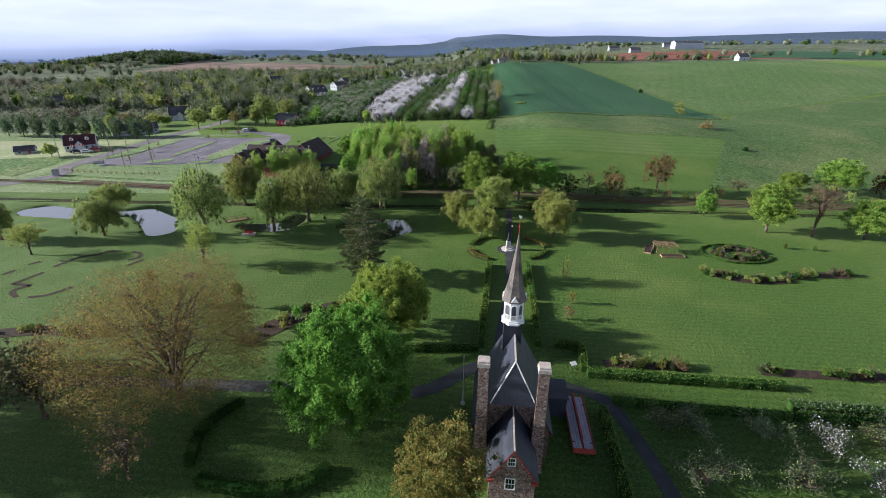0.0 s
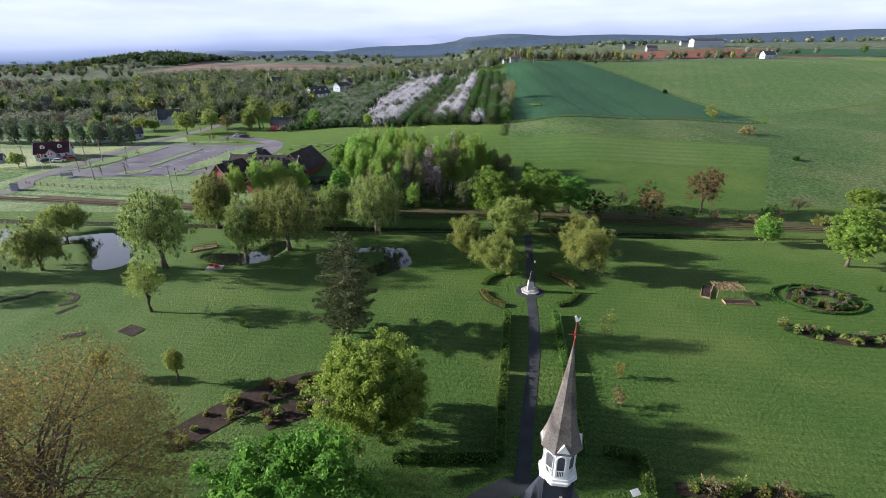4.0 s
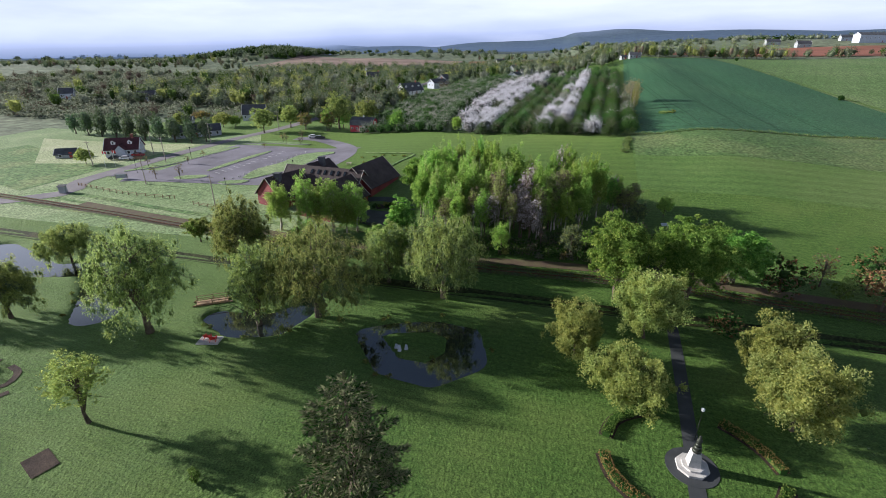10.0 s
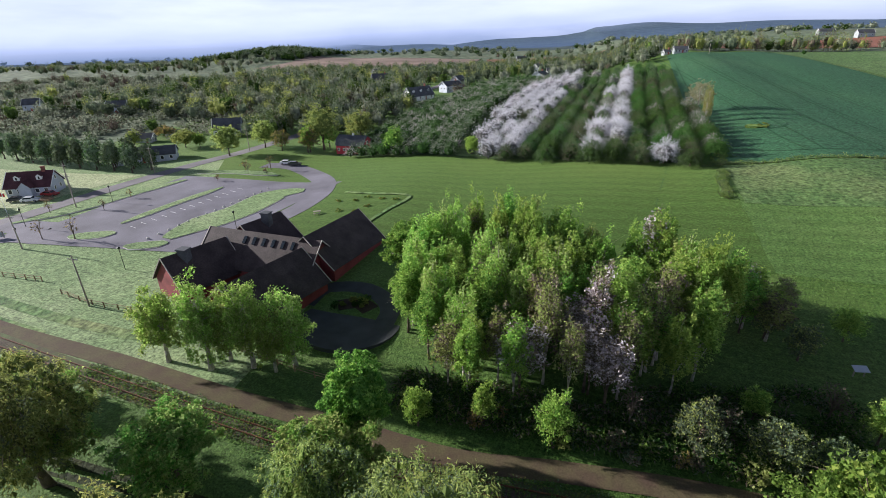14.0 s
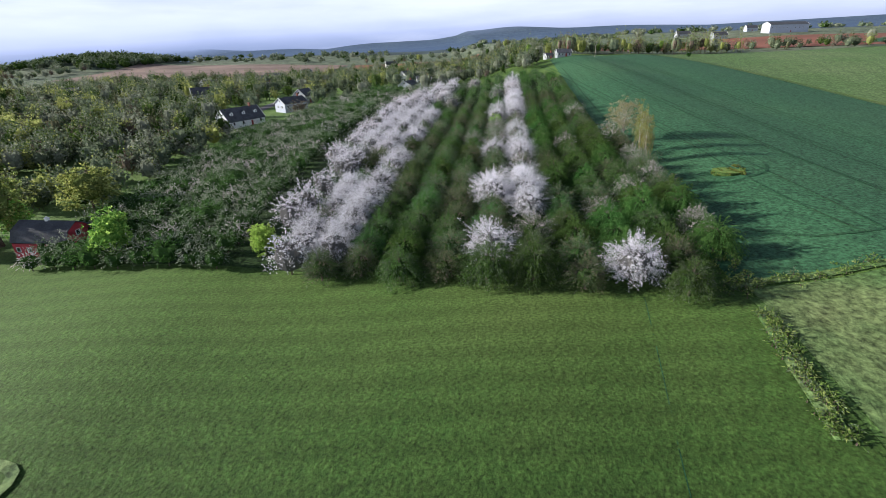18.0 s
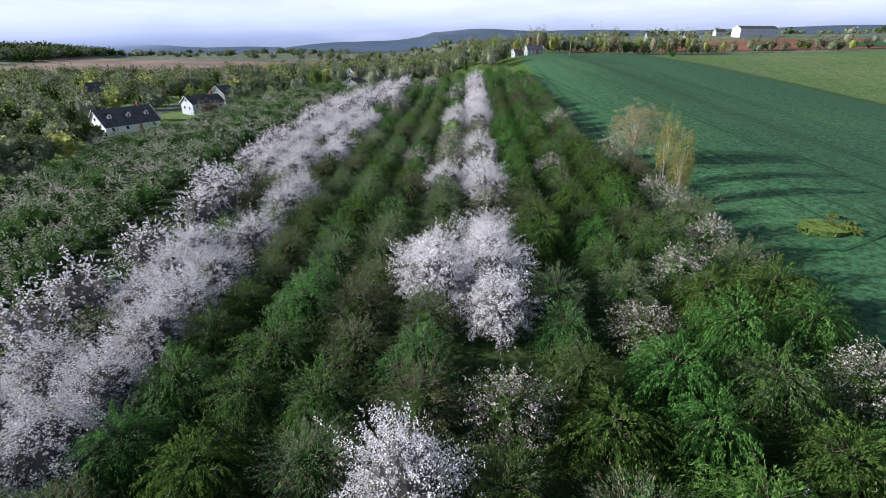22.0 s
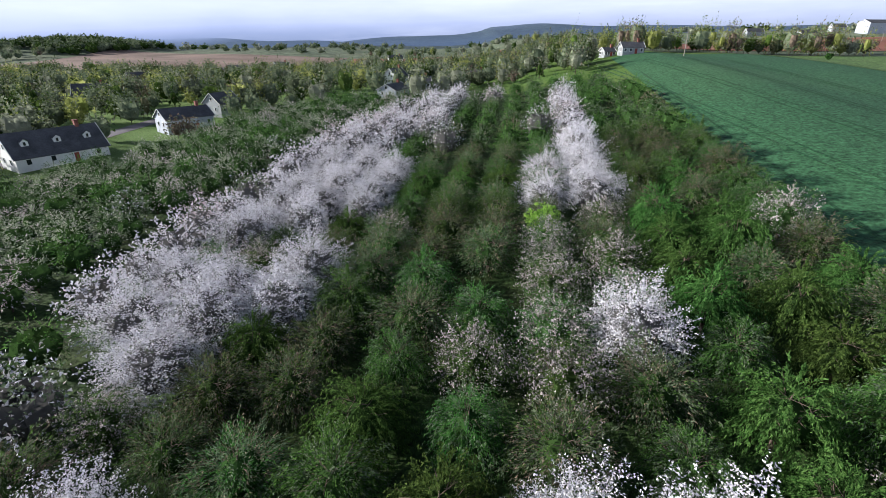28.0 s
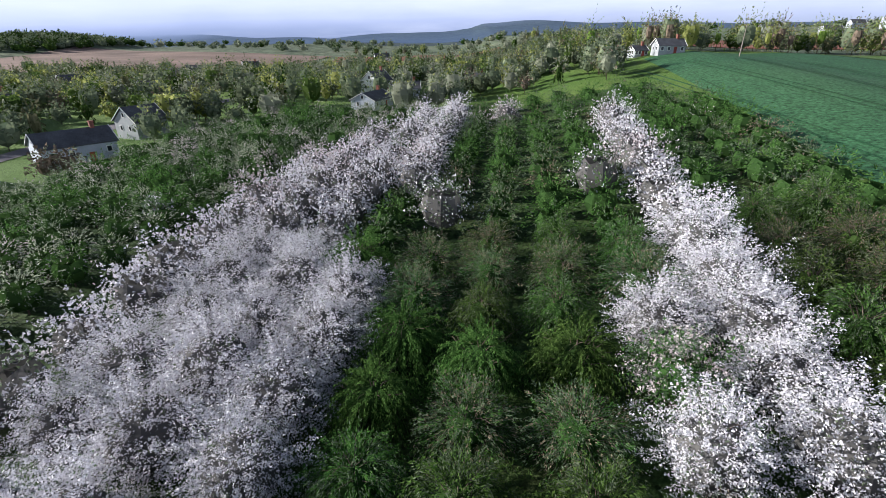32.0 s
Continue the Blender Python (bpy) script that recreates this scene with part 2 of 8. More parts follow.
# bluish tone of the far hills is haze put into the forest colour
M_HILLWOOD = grass_material("hazy_far_forest", (0.04, 0.06, 0.065), (0.06, 0.085, 0.085), (0.09, 0.115, 0.095), 0.004, 0.0, 1, 0, 1.0, 0.02)
M_RED_SOIL = material("red_soil", (0.2, 0.075, 0.045), 0.95, vary=0.2, scale=0.02, fine=1.5, bump=0.5, bump_size=0.1)
# brown field, lightened in colour for the haze over it
M_BROWN_FIELD = material("brown_vines", (0.2, 0.14, 0.11), 0.95, vary=0.3, scale=0.02, fine=0.8, bump=0.6, bump_size=0.3)
M_ASPHALT = material("worn_asphalt", (0.165, 0.155, 0.185), 0.85, vary=0.2, scale=0.12, fine=6.0, bump=0.2)
M_ROAD = material("grey_road", (0.18, 0.165, 0.18), 0.85, vary=0.18, scale=0.1, fine=6.0, bump=0.2)
M_PATH = material("dark_path", (0.052, 0.056, 0.06), 0.8, vary=0.2, scale=0.4, fine=20.0, bump=0.2)
M_GRAVEL = material("reddish_gravel", (0.125, 0.082, 0.058), 0.95, vary=0.25, scale=0.45, fine=5.0, bump=0.6, bump_size=0.06, tint=(0.115, 0.1, 0.048))
M_SOIL = material("dark_garden_soil", (0.05, 0.034, 0.026), 0.95, vary=0.35, scale=0.8, fine=9.0, bump=0.9, bump_size=0.08)
M_WATER = material("pond_water", (0.012, 0.016, 0.014), 0.04, vary=0.2, scale=0.1, fine=2.5, bump=0.03, bump_size=0.01, spec=1.0)
M_WATER.node_tree.nodes["Principled BSDF"].inputs["IOR"].default_value = 1.85
M_DITCH = grass_material("ditch_weeds", (0.02, 0.03, 0.012), (0.05, 0.06, 0.022), (0.08, 0.07, 0.03), 0.2, 0.0, 1, 0, 0.9, 0.8)
M_TRAM = grass_material("trodden_crop", (0.02, 0.07, 0.03), (0.03, 0.09, 0.04), (0.05, 0.09, 0.04), 0.1, 0.0, 1, 0, 0.5, 0.8)
M_BARK = material("grey_bark", (0.11, 0.085, 0.065), 0.9, vary=0.35, scale=1.5, fine=14.0, bump=0.8, bump_size=0.03, piece=0.15)
M_PALE_BARK = material("pale_bark", (0.42, 0.38, 0.33), 0.85, vary=0.35, scale=1.2, fine=9.0, bump=0.5, piece=0.15)
M_SLATE = material("dark_slate", (0.03, 0.036, 0.054), 0.5, vary=0.3, scale=0.5, fine=5.0, bump=0.3, piece=0.22, spec=0.5)
M_SPIRE = material("weathered_slate", (0.11, 0.1, 0.1), 0.6, vary=0.4, scale=0.7, fine=7.0, bump=0.5, tint=(0.2, 0.17, 0.15))
M_BRIGHT_RED = material("bright_red_boards", (0.42, 0.045, 0.06), 0.6, vary=0.15, scale=0.6, fine=8.0, bump=0.2)
M_STONE = material("field_stone", (0.19, 0.14, 0.125), 0.85, vary=0.45, scale=1.2, fine=9.0, bump=0.6, bump_size=0.03, piece=0.4)
M_MORTAR = material("lime_mortar", (0.28, 0.25, 0.22), 0.9, vary=0.2, scale=2.0, fine=20.0)
M_WHITE = material("white_paint", (0.78, 0.78, 0.77), 0.5, vary=0.06, scale=0.8, fine=12.0, bump=0.1)
M_CAP = material("pale_capstone", (0.45, 0.4, 0.36), 0.85, vary=0.2, scale=2.0, fine=14.0)
M_RED_TRIM = material("red_painted_wood", (0.26, 0.045, 0.035), 0.6, vary=0.2, scale=1.0, fine=15.0, bump=0.2, piece=0.1)
M_GLASS = material("window_glass", (0.02, 0.025, 0.03), 0.05, vary=0.1, scale=1.0, fine=3.0, bump=0.0, spec=0.8)
M_METAL = material("grey_metal", (0.3, 0.3, 0.31), 0.45, 0.7, vary=0.15, scale=2.0, fine=20.0, bump=0.1)
M_GREY_DECK = material("grey_deck_boards", (0.42, 0.42, 0.48), 0.7, vary=0.12, scale=1.0, fine=18.0, bump=0.2, piece=0.12)
M_BRONZE = material("dark_bronze", (0.05, 0.055, 0.045), 0.45, 0.6, vary=0.3, scale=3.0, fine=18.0)
M_CONCRETE = material("pale_concrete", (0.5, 0.48, 0.46), 0.85, vary=0.15, scale=1.0, fine=12.0)
M_WOOD = material("weathered_wood", (0.27, 0.18, 0.11), 0.8, vary=0.3, scale=1.0, fine=14.0, bump=0.4, piece=0.2)
M_POLE = material("grey_pole_wood", (0.3, 0.26, 0.22), 0.85, vary=0.25, scale=1.0, fine=12.0)
M_ROOF_BROWN = material("brown_shingles", (0.05, 0.037, 0.037), 0.75, vary=0.3, scale=0.4, fine=4.0, bump=0.5, bump_size=0.03)
M_BARN_RED = material("barn_red_boards", (0.18, 0.04, 0.043), 0.7, vary=0.22, scale=0.5, fine=6.0, bump=0.3)
M_ROOF_GREY = material("grey_shingles", (0.075, 0.078, 0.088), 0.75, vary=0.25, scale=0.5, fine=4.0, bump=0.4)
M_ROOF_RED = material("maroon_shingles", (0.075, 0.03, 0.035), 0.75, vary=0.25, scale=0.5, fine=4.0, bump=0.4)
M_SIDING = material("pale_blue_siding", (0.42, 0.45, 0.52), 0.6, vary=0.08, scale=0.6, fine=8.0, bump=0.2)
M_SIDING_GREY = material("grey_siding", (0.3, 0.32, 0.33), 0.6, vary=0.1, scale=0.6, fine=8.0, bump=0.2)
M_BRICK = material("red_brick", (0.2, 0.08, 0.06), 0.85, vary=0.3, scale=1.5, fine=12.0, bump=0.5)
M_RUST = material("rusty_rail", (0.13, 0.06, 0.035), 0.7, 0.4, vary=0.3, scale=2.0, fine=20.0)
M_TIE = material("old_sleeper", (0.13, 0.095, 0.075), 0.9, vary=0.35, scale=1.5, fine=12.0, bump=0.5, piece=0.3)
M_BALLAST = material("weedy_ballast", (0.14, 0.105, 0.075), 0.95, vary=0.35, scale=0.5, fine=6.0, bump=0.9, bump_size=0.08, tint=(0.11, 0.15, 0.05))
M_CHAIR = material("bright_red_plastic", (0.55, 0.03, 0.025), 0.45, vary=0.08, scale=2.0, fine=20.0, bump=0.1)
M_CAR_WHITE = material("white_car_paint", (0.7, 0.7, 0.72), 0.25, vary=0.04, scale=1.0, fine=10.0, bump=0.0, spec=0.6)
M_CAR_DARK = material("dark_car_paint", (0.05, 0.05, 0.06), 0.25, vary=0.05, scale=1.0, fine=10.0, bump=0.0, spec=0.6)
M_CAR_RED = material("red_car_paint", (0.3, 0.03, 0.03), 0.25, vary=0.05, scale=1.0, fine=10.0, bump=0.0, spec=0.6)
M_TYRE = material("black_tyre", (0.02, 0.02, 0.02), 0.9, vary=0.2, scale=4.0, fine=30.0)

L_HEDGE = leaf_material("hedge_leaf", (0.07, 0.13, 0.028), (0.22, 0.32, 0.075))
L_GREEN = leaf_material("fresh_leaf", (0.1, 0.205, 0.042), (0.27, 0.44, 0.095), 0.5)
L_MAPLE = leaf_material("maple_leaf", (0.07, 0.15, 0.026), (0.21, 0.37, 0.06), 0.45)
L_CREAM = leaf_material("cream_bud", (0.26, 0.25, 0.15), (0.5, 0.48, 0.31), 0.4)
L_LIME = leaf_material("lime_leaf", (0.2, 0.34, 0.06), (0.46, 0.6, 0.14), 0.52)
L_WILLOW = leaf_material("willow_leaf", (0.2, 0.265, 0.07), (0.46, 0.52, 0.18), 0.5)
L_PALE = leaf_material("pale_leaf", (0.2, 0.235, 0.055), (0.45, 0.47, 0.14), 0.5)
L_BROWN = leaf_material("bronze_bud", (0.19, 0.145, 0.048), (0.42, 0.32, 0.115))
L_OLIVE = leaf_material("olive_leaf", (0.14, 0.13, 0.034), (0.31, 0.285, 0.085))
L_TWIG = leaf_material("bare_twig", (0.117, 0.0975, 0.0715), (0.26, 0.215, 0.156), 0.1)
L_PINE = leaf_material("pine_needle", (0.1, 0.115, 0.055), (0.23, 0.23, 0.13), 0.15)
L_RUST = leaf_material("rusty_needle", (0.117, 0.065, 0.0325), (0.26, 0.156, 0.078), 0.1)
L_RED = leaf_material("copper_leaf", (0.07, 0.014, 0.014), (0.17, 0.035, 0.03))
L_BLOSSOM = leaf_material("white_blossom", (0.5, 0.49, 0.53), (0.9, 0.88, 0.92), 0.14, 0.08)
L_PINK = leaf_material("pinkish_blossom", (0.42, 0.35, 0.36), (0.7, 0.64, 0.65), 0.25, 0.08)
L_ORCHARD = leaf_material("orchard_leaf", (0.036, 0.09, 0.018), (0.115, 0.21, 0.05), 0.42, 0.3)
L_SHOOT = leaf_material("arching_shoot", (0.045, 0.1, 0.024), (0.135, 0.235, 0.062), 0.38, 0.25)
# inner tones of crowns: their shade is put into darker leaf colours
L_UNDER = leaf_material("willow_shade_core", (0.12, 0.16, 0.048), (0.19, 0.24, 0.075), 0.3, 0.12)
L_CORE = leaf_material("leaf_shade_core", (0.03, 0.06, 0.018), (0.05, 0.095, 0.026), 0.2, 0.15)
L_BLOSSOM_SHADE = leaf_material("blossom_shade_core", (0.09, 0.09, 0.085), (0.15, 0.145, 0.14), 0.2, 0.06)
# bluish pale leaves: the haze of distance is put into the colour
L_FAR = leaf_material("haze_tinted_leaf", (0.12, 0.17, 0.11), (0.27, 0.33, 0.2), 0.3, 0.2)
# grey scrub, lightened in colour to stand in for haze
L_SCRUB = leaf_material("grey_hazy_scrub_leaf", (0.23, 0.26, 0.195), (0.4, 0.44, 0.32), 0.4, 0.2)
L_OLD = leaf_material("grey_green_leaf", (0.07, 0.098, 0.055), (0.19, 0.24, 0.145), 0.4, 0.25)
L_DARK = leaf_material("deep_green_leaf", (0.018, 0.0525, 0.012), (0.0675, 0.128, 0.03), 0.25, 0.2)
L_FLOWER = leaf_material("yellow_flower", (0.5, 0.38, 0.02), (0.7, 0.55, 0.04), 0.2)

# ---- builders ----
def sstep(a, b, v):
    u = min(1.0, max(0.0, (v - a) / (b - a)))
    return u * u * (3 - 2 * u)


def ramp(v, xs, ys):
    """Smooth steps from value to value."""
    if v <= xs[0]:
        return ys[0]
    for a, b, p, q in zip(xs, xs[1:], ys, ys[1:]):
        if v <= b:
            return p + (q - p) * sstep(a, b, v)
    return ys[-1]


def ground_height(x, y):
    """The lie of the land: level lawns, a slope up to the orchard, hills beyond."""
    low = ramp(x, (-200, -100, -45, 5, 28, 50, 95, 150, 400), (0.0, 2.5, 7.0, 10.7, 12.2, 14.2, 12.0, 9.0, 9.0))
    high = ramp(x, (-220, -90, -10, 35, 70, 160, 450), (7.0, 8.0, 5.5, 12.0, 16.5, 19.0, 23.0))
    z = low * sstep(140, 250, y) + high * sstep(245, 545, y)
    far = ramp(x, (-900, -480, -300, -60, 120, 380, 1200), (-14.0, 2.0, 6.0, 0.0, 2.0, 14.0, 22.0))
    z += far * sstep(550, 1000, y)
    # far ridges
    z += (38 + 16 * math.sin(x / 420 + 1.2) + 7 * math.sin(x / 130)) * sstep(1700, 3600, y)
    z += ramp(x, (-2400, -600, 500, 2400), (-45, -20, 12, 26)) * sstep(1300, 2700, y)
    # the wooded knoll
    z += 16 * math.exp(-((x + 560) / 110) ** 2 - ((y - 960) / 120) ** 2)
    return z


def wave_dist(x, y, line):
    """Distance from a point to a line of (x, y, radius), less the radius there."""
    best = 1e9
    for (ax, ay, ar), (bx, by, br) in zip(line, line[1:]):
        dx, dy = bx - ax, by - ay
        u = max(0.0, min(1.0, ((x - ax) * dx + (y - ay) * dy) / (dx * dx + dy * dy + 1e-9)))
        best = min(best, math.hypot(x - ax - u * dx, y - ay - u * dy) - ar - u * (br - ar))
    return best


POND_WEST = ((-120.9, 133.6, 5.0), (-101.2, 129.1, 3.0), (-89.8, 132.9, 3.5), (-80.9, 125.2, 4.5), (-76.2, 117.8, 3.5))
POND_MID = ((-55.0, 121.8, 2.2), (-49.7, 120.7, 3.5), (-45.0, 122.1, 3.5), (-42.6, 126.9, 2.5), (-42.5, 130.2, 2.0))
POND_EAST = ((-27.9, 121.9, 1.8), (-23.0, 116.1, 2.0), (-16.4, 115.5, 2.5), (-12.4, 120.2, 3.2), (-13.6, 126.2, 2.5), (-18.4, 127.7, 1.5), (-25.2, 125.8, 1.4), (-28.9, 123.2, 1.6))
DITCH = ((-260, 146, 1.6), (-140, 144, 1.5), (-60, 141, 1.5), (8, 139.5, 1.6), (80, 136, 1.6), (200, 128, 1.6))


def soil(x, y):
    """The surface with its ponds and ditch."""
    z = ground_height(x, y)
    if 100 < y < 160 and -265 < x < 205:
        for line, deep in ((POND_WEST, 1.3), (POND_MID, 1.3), (POND_EAST, 1.3), (DITCH, 1.1)):
            d = wave_dist(x, y, line)
            z -= deep * (1 - sstep(-1.4, 0.9, d))
    return z


def mesh_of(name, verts, faces, mats, index=None, smooth=False):
    me = bpy.data.meshes.new(name)
    verts = np.asarray(verts, np.float32).reshape(-1, 3)
    if isinstance(faces, np.ndarray):
        k = faces.shape[1]
        me.vertices.add(len(verts))
        me.vertices.foreach_set("co", verts.ravel())
        me.loops.add(faces.size)
        me.loops.foreach_set("vertex_index", faces.ravel().astype(np.int32))
        me.polygons.add(len(faces))
        me.polygons.foreach_set("loop_start", np.arange(0, faces.size, k, dtype=np.int32))
    else:
        me.from_pydata([tuple(map(float, v)) for v in verts], [], faces)
    for m in mats if isinstance(mats, (list, tuple)) else [mats]:
        me.materials.append(m)
    if index is not None:
        me.polygons.foreach_set("material_index", np.asarray(index, np.int32))
    if smooth:
        me.polygons.foreach_set("use_smooth", np.ones(len(me.polygons), bool))
    me.update()
    me.validate()
    return me


def part(name, data, parent, m=None, label=""):
    ob = new(name, data)
    ob.parent = parent
    if m is not None:
        ob.matrix_basis = m
    if label:
        ob["label"] = label
    return ob


def thing(name, label, category, place=None, group="", kind="", data=None):
    ob = new(name, data)
    if place is not None:
        ob.matrix_basis = place
    return tagged(ob, label, category, group, kind)


def on_ground(x, y, turn=0.0, lift=0.0):
    return pose(x, y, soil(x, y) + lift, 0, 0, turn)


BOX_F = [(0, 3, 2, 1), (4, 5, 6, 7), (0, 1, 5, 4), (1, 2, 6, 5), (2, 3, 7, 6), (3, 0, 4, 7)]


class Solid:
    """Gathers boxes, prisms and tubes into one mesh."""

    def __init__(self):
        self.v, self.f, self.mi = [], [], []

    def add(self, verts, faces, mat=0):
        o = len(self.v)
        self.v += [tuple(v) for v in verts]
        self.f += [tuple(o + i for i in f) for f in faces]
        self.mi += [mat] * len(faces)
        return self

    def box(self, x0, x1, y0, y1, z0, z1, mat=0):
        v = [(x, y, z) for z in (z0, z1) for x, y in ((x0, y0), (x1, y0), (x1, y1), (x0, y1))]
        return self.add(v, BOX_F, mat)

    def slab(self, corners, thick, mat=0):
        """A flat board from its upper corners, going down along its own normal."""
        a, b, c = (Vector(p) for p in corners[:3])
        nrm = (b - a).cross(c - a).normalized()
        k = len(corners)
        top = [Vector(p) for p in corners]
        low = [p - nrm * thick for p in top]
        f = [tuple(range(k)), tuple(range(2 * k - 1, k - 1, -1))]
        f += [(i, i + k, (i + 1) % k + k, (i + 1) % k) for i in range(k)]
        return self.add(top + low, f, mat)

    def prism(self, pts, z0, z1, mat=0, top=None):
        """An upright prism over plan points; top: plan points of the upper end."""
        k = len(pts)
        t = top or pts
        v = [(x, y, z0) for x, y in pts] + [(x, y, z1) for x, y in t]
        f = [tuple(range(k - 1, -1, -1)), tuple(range(k, 2 * k))] + [(i, (i + 1) % k, (i + 1) % k + k, i + k) for i in range(k)]
        return self.add(v, f, mat)

    def tube(self, a, b, ra, rb, sides=6, mat=0):
        a, b = Vector(a), Vector(b)
        axis = (b - a).normalized()
        u = axis.orthogonal().normalized()
        w = axis.cross(u)
        ring = [(u * math.cos(2 * math.pi * i / sides) + w * math.sin(2 * math.pi * i / sides)) for i in range(sides)]
        v = [a + r * ra for r in ring] + [b + r * rb for r in ring]
        f = [(i, (i + 1) % sides, (i + 1) % sides + sides, i + sides) for i in range(sides)]
        f += [tuple(range(sides - 1, -1, -1)), tuple(range(sides, 2 * sides))]
        return self.add(v, f, mat)

    def mesh(self, name, mats, smooth=False):
        return mesh_of(name, self.v, self.f, mats, self.mi, smooth)


# ---- plants ----
def cards(centres, size, rng, flat=0.0, long=1.0):
    """Leaf-shaped quads at the centres, turned every way. flat: how far they lie level; long: length over width."""
    n = len(centres)
    a = rng.normal(size=(n, 3))
    a[:, 2] *= 1 - flat
    a /= np.linalg.norm(a, axis=1, keepdims=True)
    b = np.cross(a, rng.normal(size=(n, 3)))
    b /= np.linalg.norm(b, axis=1, keepdims=True) + 1e-9
    s = (size * rng.uniform(0.55, 1.35, n))[:, None]
    a, b = a * s * long, b * s * 0.62
    lean = np.cross(a, b)
    lean *= (0.25 * s[:, 0] / (np.linalg.norm(lean, axis=1) + 1e-9))[:, None]
    v = np.stack([centres - a, centres - 0.1 * a + b + lean, centres + a, centres - 0.1 * a - b + lean], 1).reshape(-1, 3)
    return v, np.arange(4 * n).reshape(-1, 4)


def crown_points(rng, blobs, n, shell=0.55, arch=0.2):
    """Points in and on lumps (x, y, z, rx, ry, rz), denser towards the skin, in uneven bunches."""
    vol = np.array([b[3] * b[4] * b[5] for b in blobs]) ** (2 / 3)
    pick = rng.choice(len(blobs), n, p=vol / vol.sum())
    d = rng.normal(size=(n, 3))
    d /= np.linalg.norm(d, axis=1, keepdims=True)
    r = shell + (1 - shell) * rng.random(n) ** 0.6
    ph = rng.uniform(0, 6.28, 6)
    r *= 1 + 0.13 * np.sin(5 * d[:, 0] + ph[0] + pick) * np.sin(5 * d[:, 1] + ph[1]) + 0.1 * np.sin(9 * d[:, 2] + ph[2] + 2 * pick)
    q = np.array(blobs)[pick]
    p = q[:, :3] + d * r[:, None] * q[:, 3:]
    # sprays: many of the leaves line twigs that reach out and up
    k = max(8, n // 16)
    pick_k = rng.choice(n, k)
    c, out = p[pick_k], d[pick_k] + [0, 0, 0.45]
    out /= np.linalg.norm(out, axis=1, keepdims=True)
    reach = q[pick_k, 3:].mean(1) * rng.uniform(0.25, 0.6, k)
    near = rng.integers(0, k, n)
    m = rng.random(n) < 0.62
    t = rng.random(n)
    along = out[near] * (reach[near] * t)[:, None]
    along[:, 2] -= arch * reach[near] * t * t
    fuzz = rng.normal(size=(n, 3)) * (reach[near] * 0.16)[:, None]
    p[m] = (c[near] + along + fuzz)[m]
    return p


def ball_quads():
    """A rough ball of 24 four-cornered faces, as (24, 4, 3)."""
    out = []
    for ax in range(3):
        for side in (-1.0, 1.0):
            for u in (-1.0, 0.0):
                for v_ in (-1.0, 0.0):
                    q = np.zeros((4, 3))
                    q[:, ax] = side
                    q[:, (ax + 1) % 3] = [u, u + 1, u + 1, u]
                    q[:, (ax + 2) % 3] = [v_, v_, v_ + 1, v_ + 1]
                    out.append(q if side > 0 else q[::-1])
    out = np.array(out)
    return out / np.linalg.norm(out, axis=2, keepdims=True)


BALL = ball_quads()


def cores(blobs, k):
    """Balls inside a crown's lumps, mostly coloured dark to stand in for inner shade."""
    return np.concatenate([(BALL * np.array(b[3:]) * k + np.array(b[:3])).reshape(-1, 3) for b in blobs])


def shards(centres, size, rng):
    """Small three-cornered leaves or petals at the centres, turned every way."""
    n = len(centres)
    a = rng.normal(size=(n, 3))
    a /= np.linalg.norm(a, axis=1, keepdims=True)
    b = np.cross(a, rng.normal(size=(n, 3)))
    b /= np.linalg.norm(b, axis=1, keepdims=True) + 1e-9
    s = (size * rng.uniform(0.6, 1.4, n))[:, None]
    a, b = a * s, b * s * 0.75
    return np.stack([centres - a - b, centres - a + b, centres + a * 1.1], 1).reshape(-1, 3)


def strands(points, ways, long, wide, rng):
    """Thin three-cornered shoots that leave the points along the given ways."""
    n = len(points)
    a = ways + rng.normal(size=(n, 3)) * 0.35
    a /= np.linalg.norm(a, axis=1, keepdims=True) + 1e-9
    b = np.cross(a, rng.normal(size=(n, 3)))
    b /= np.linalg.norm(b, axis=1, keepdims=True) + 1e-9
    s = rng.uniform(0.6, 1.4, n)[:, None]
    return np.stack([points - b * wide * s, points + b * wide * s, points + a * long * s], 1).reshape(-1, 3)


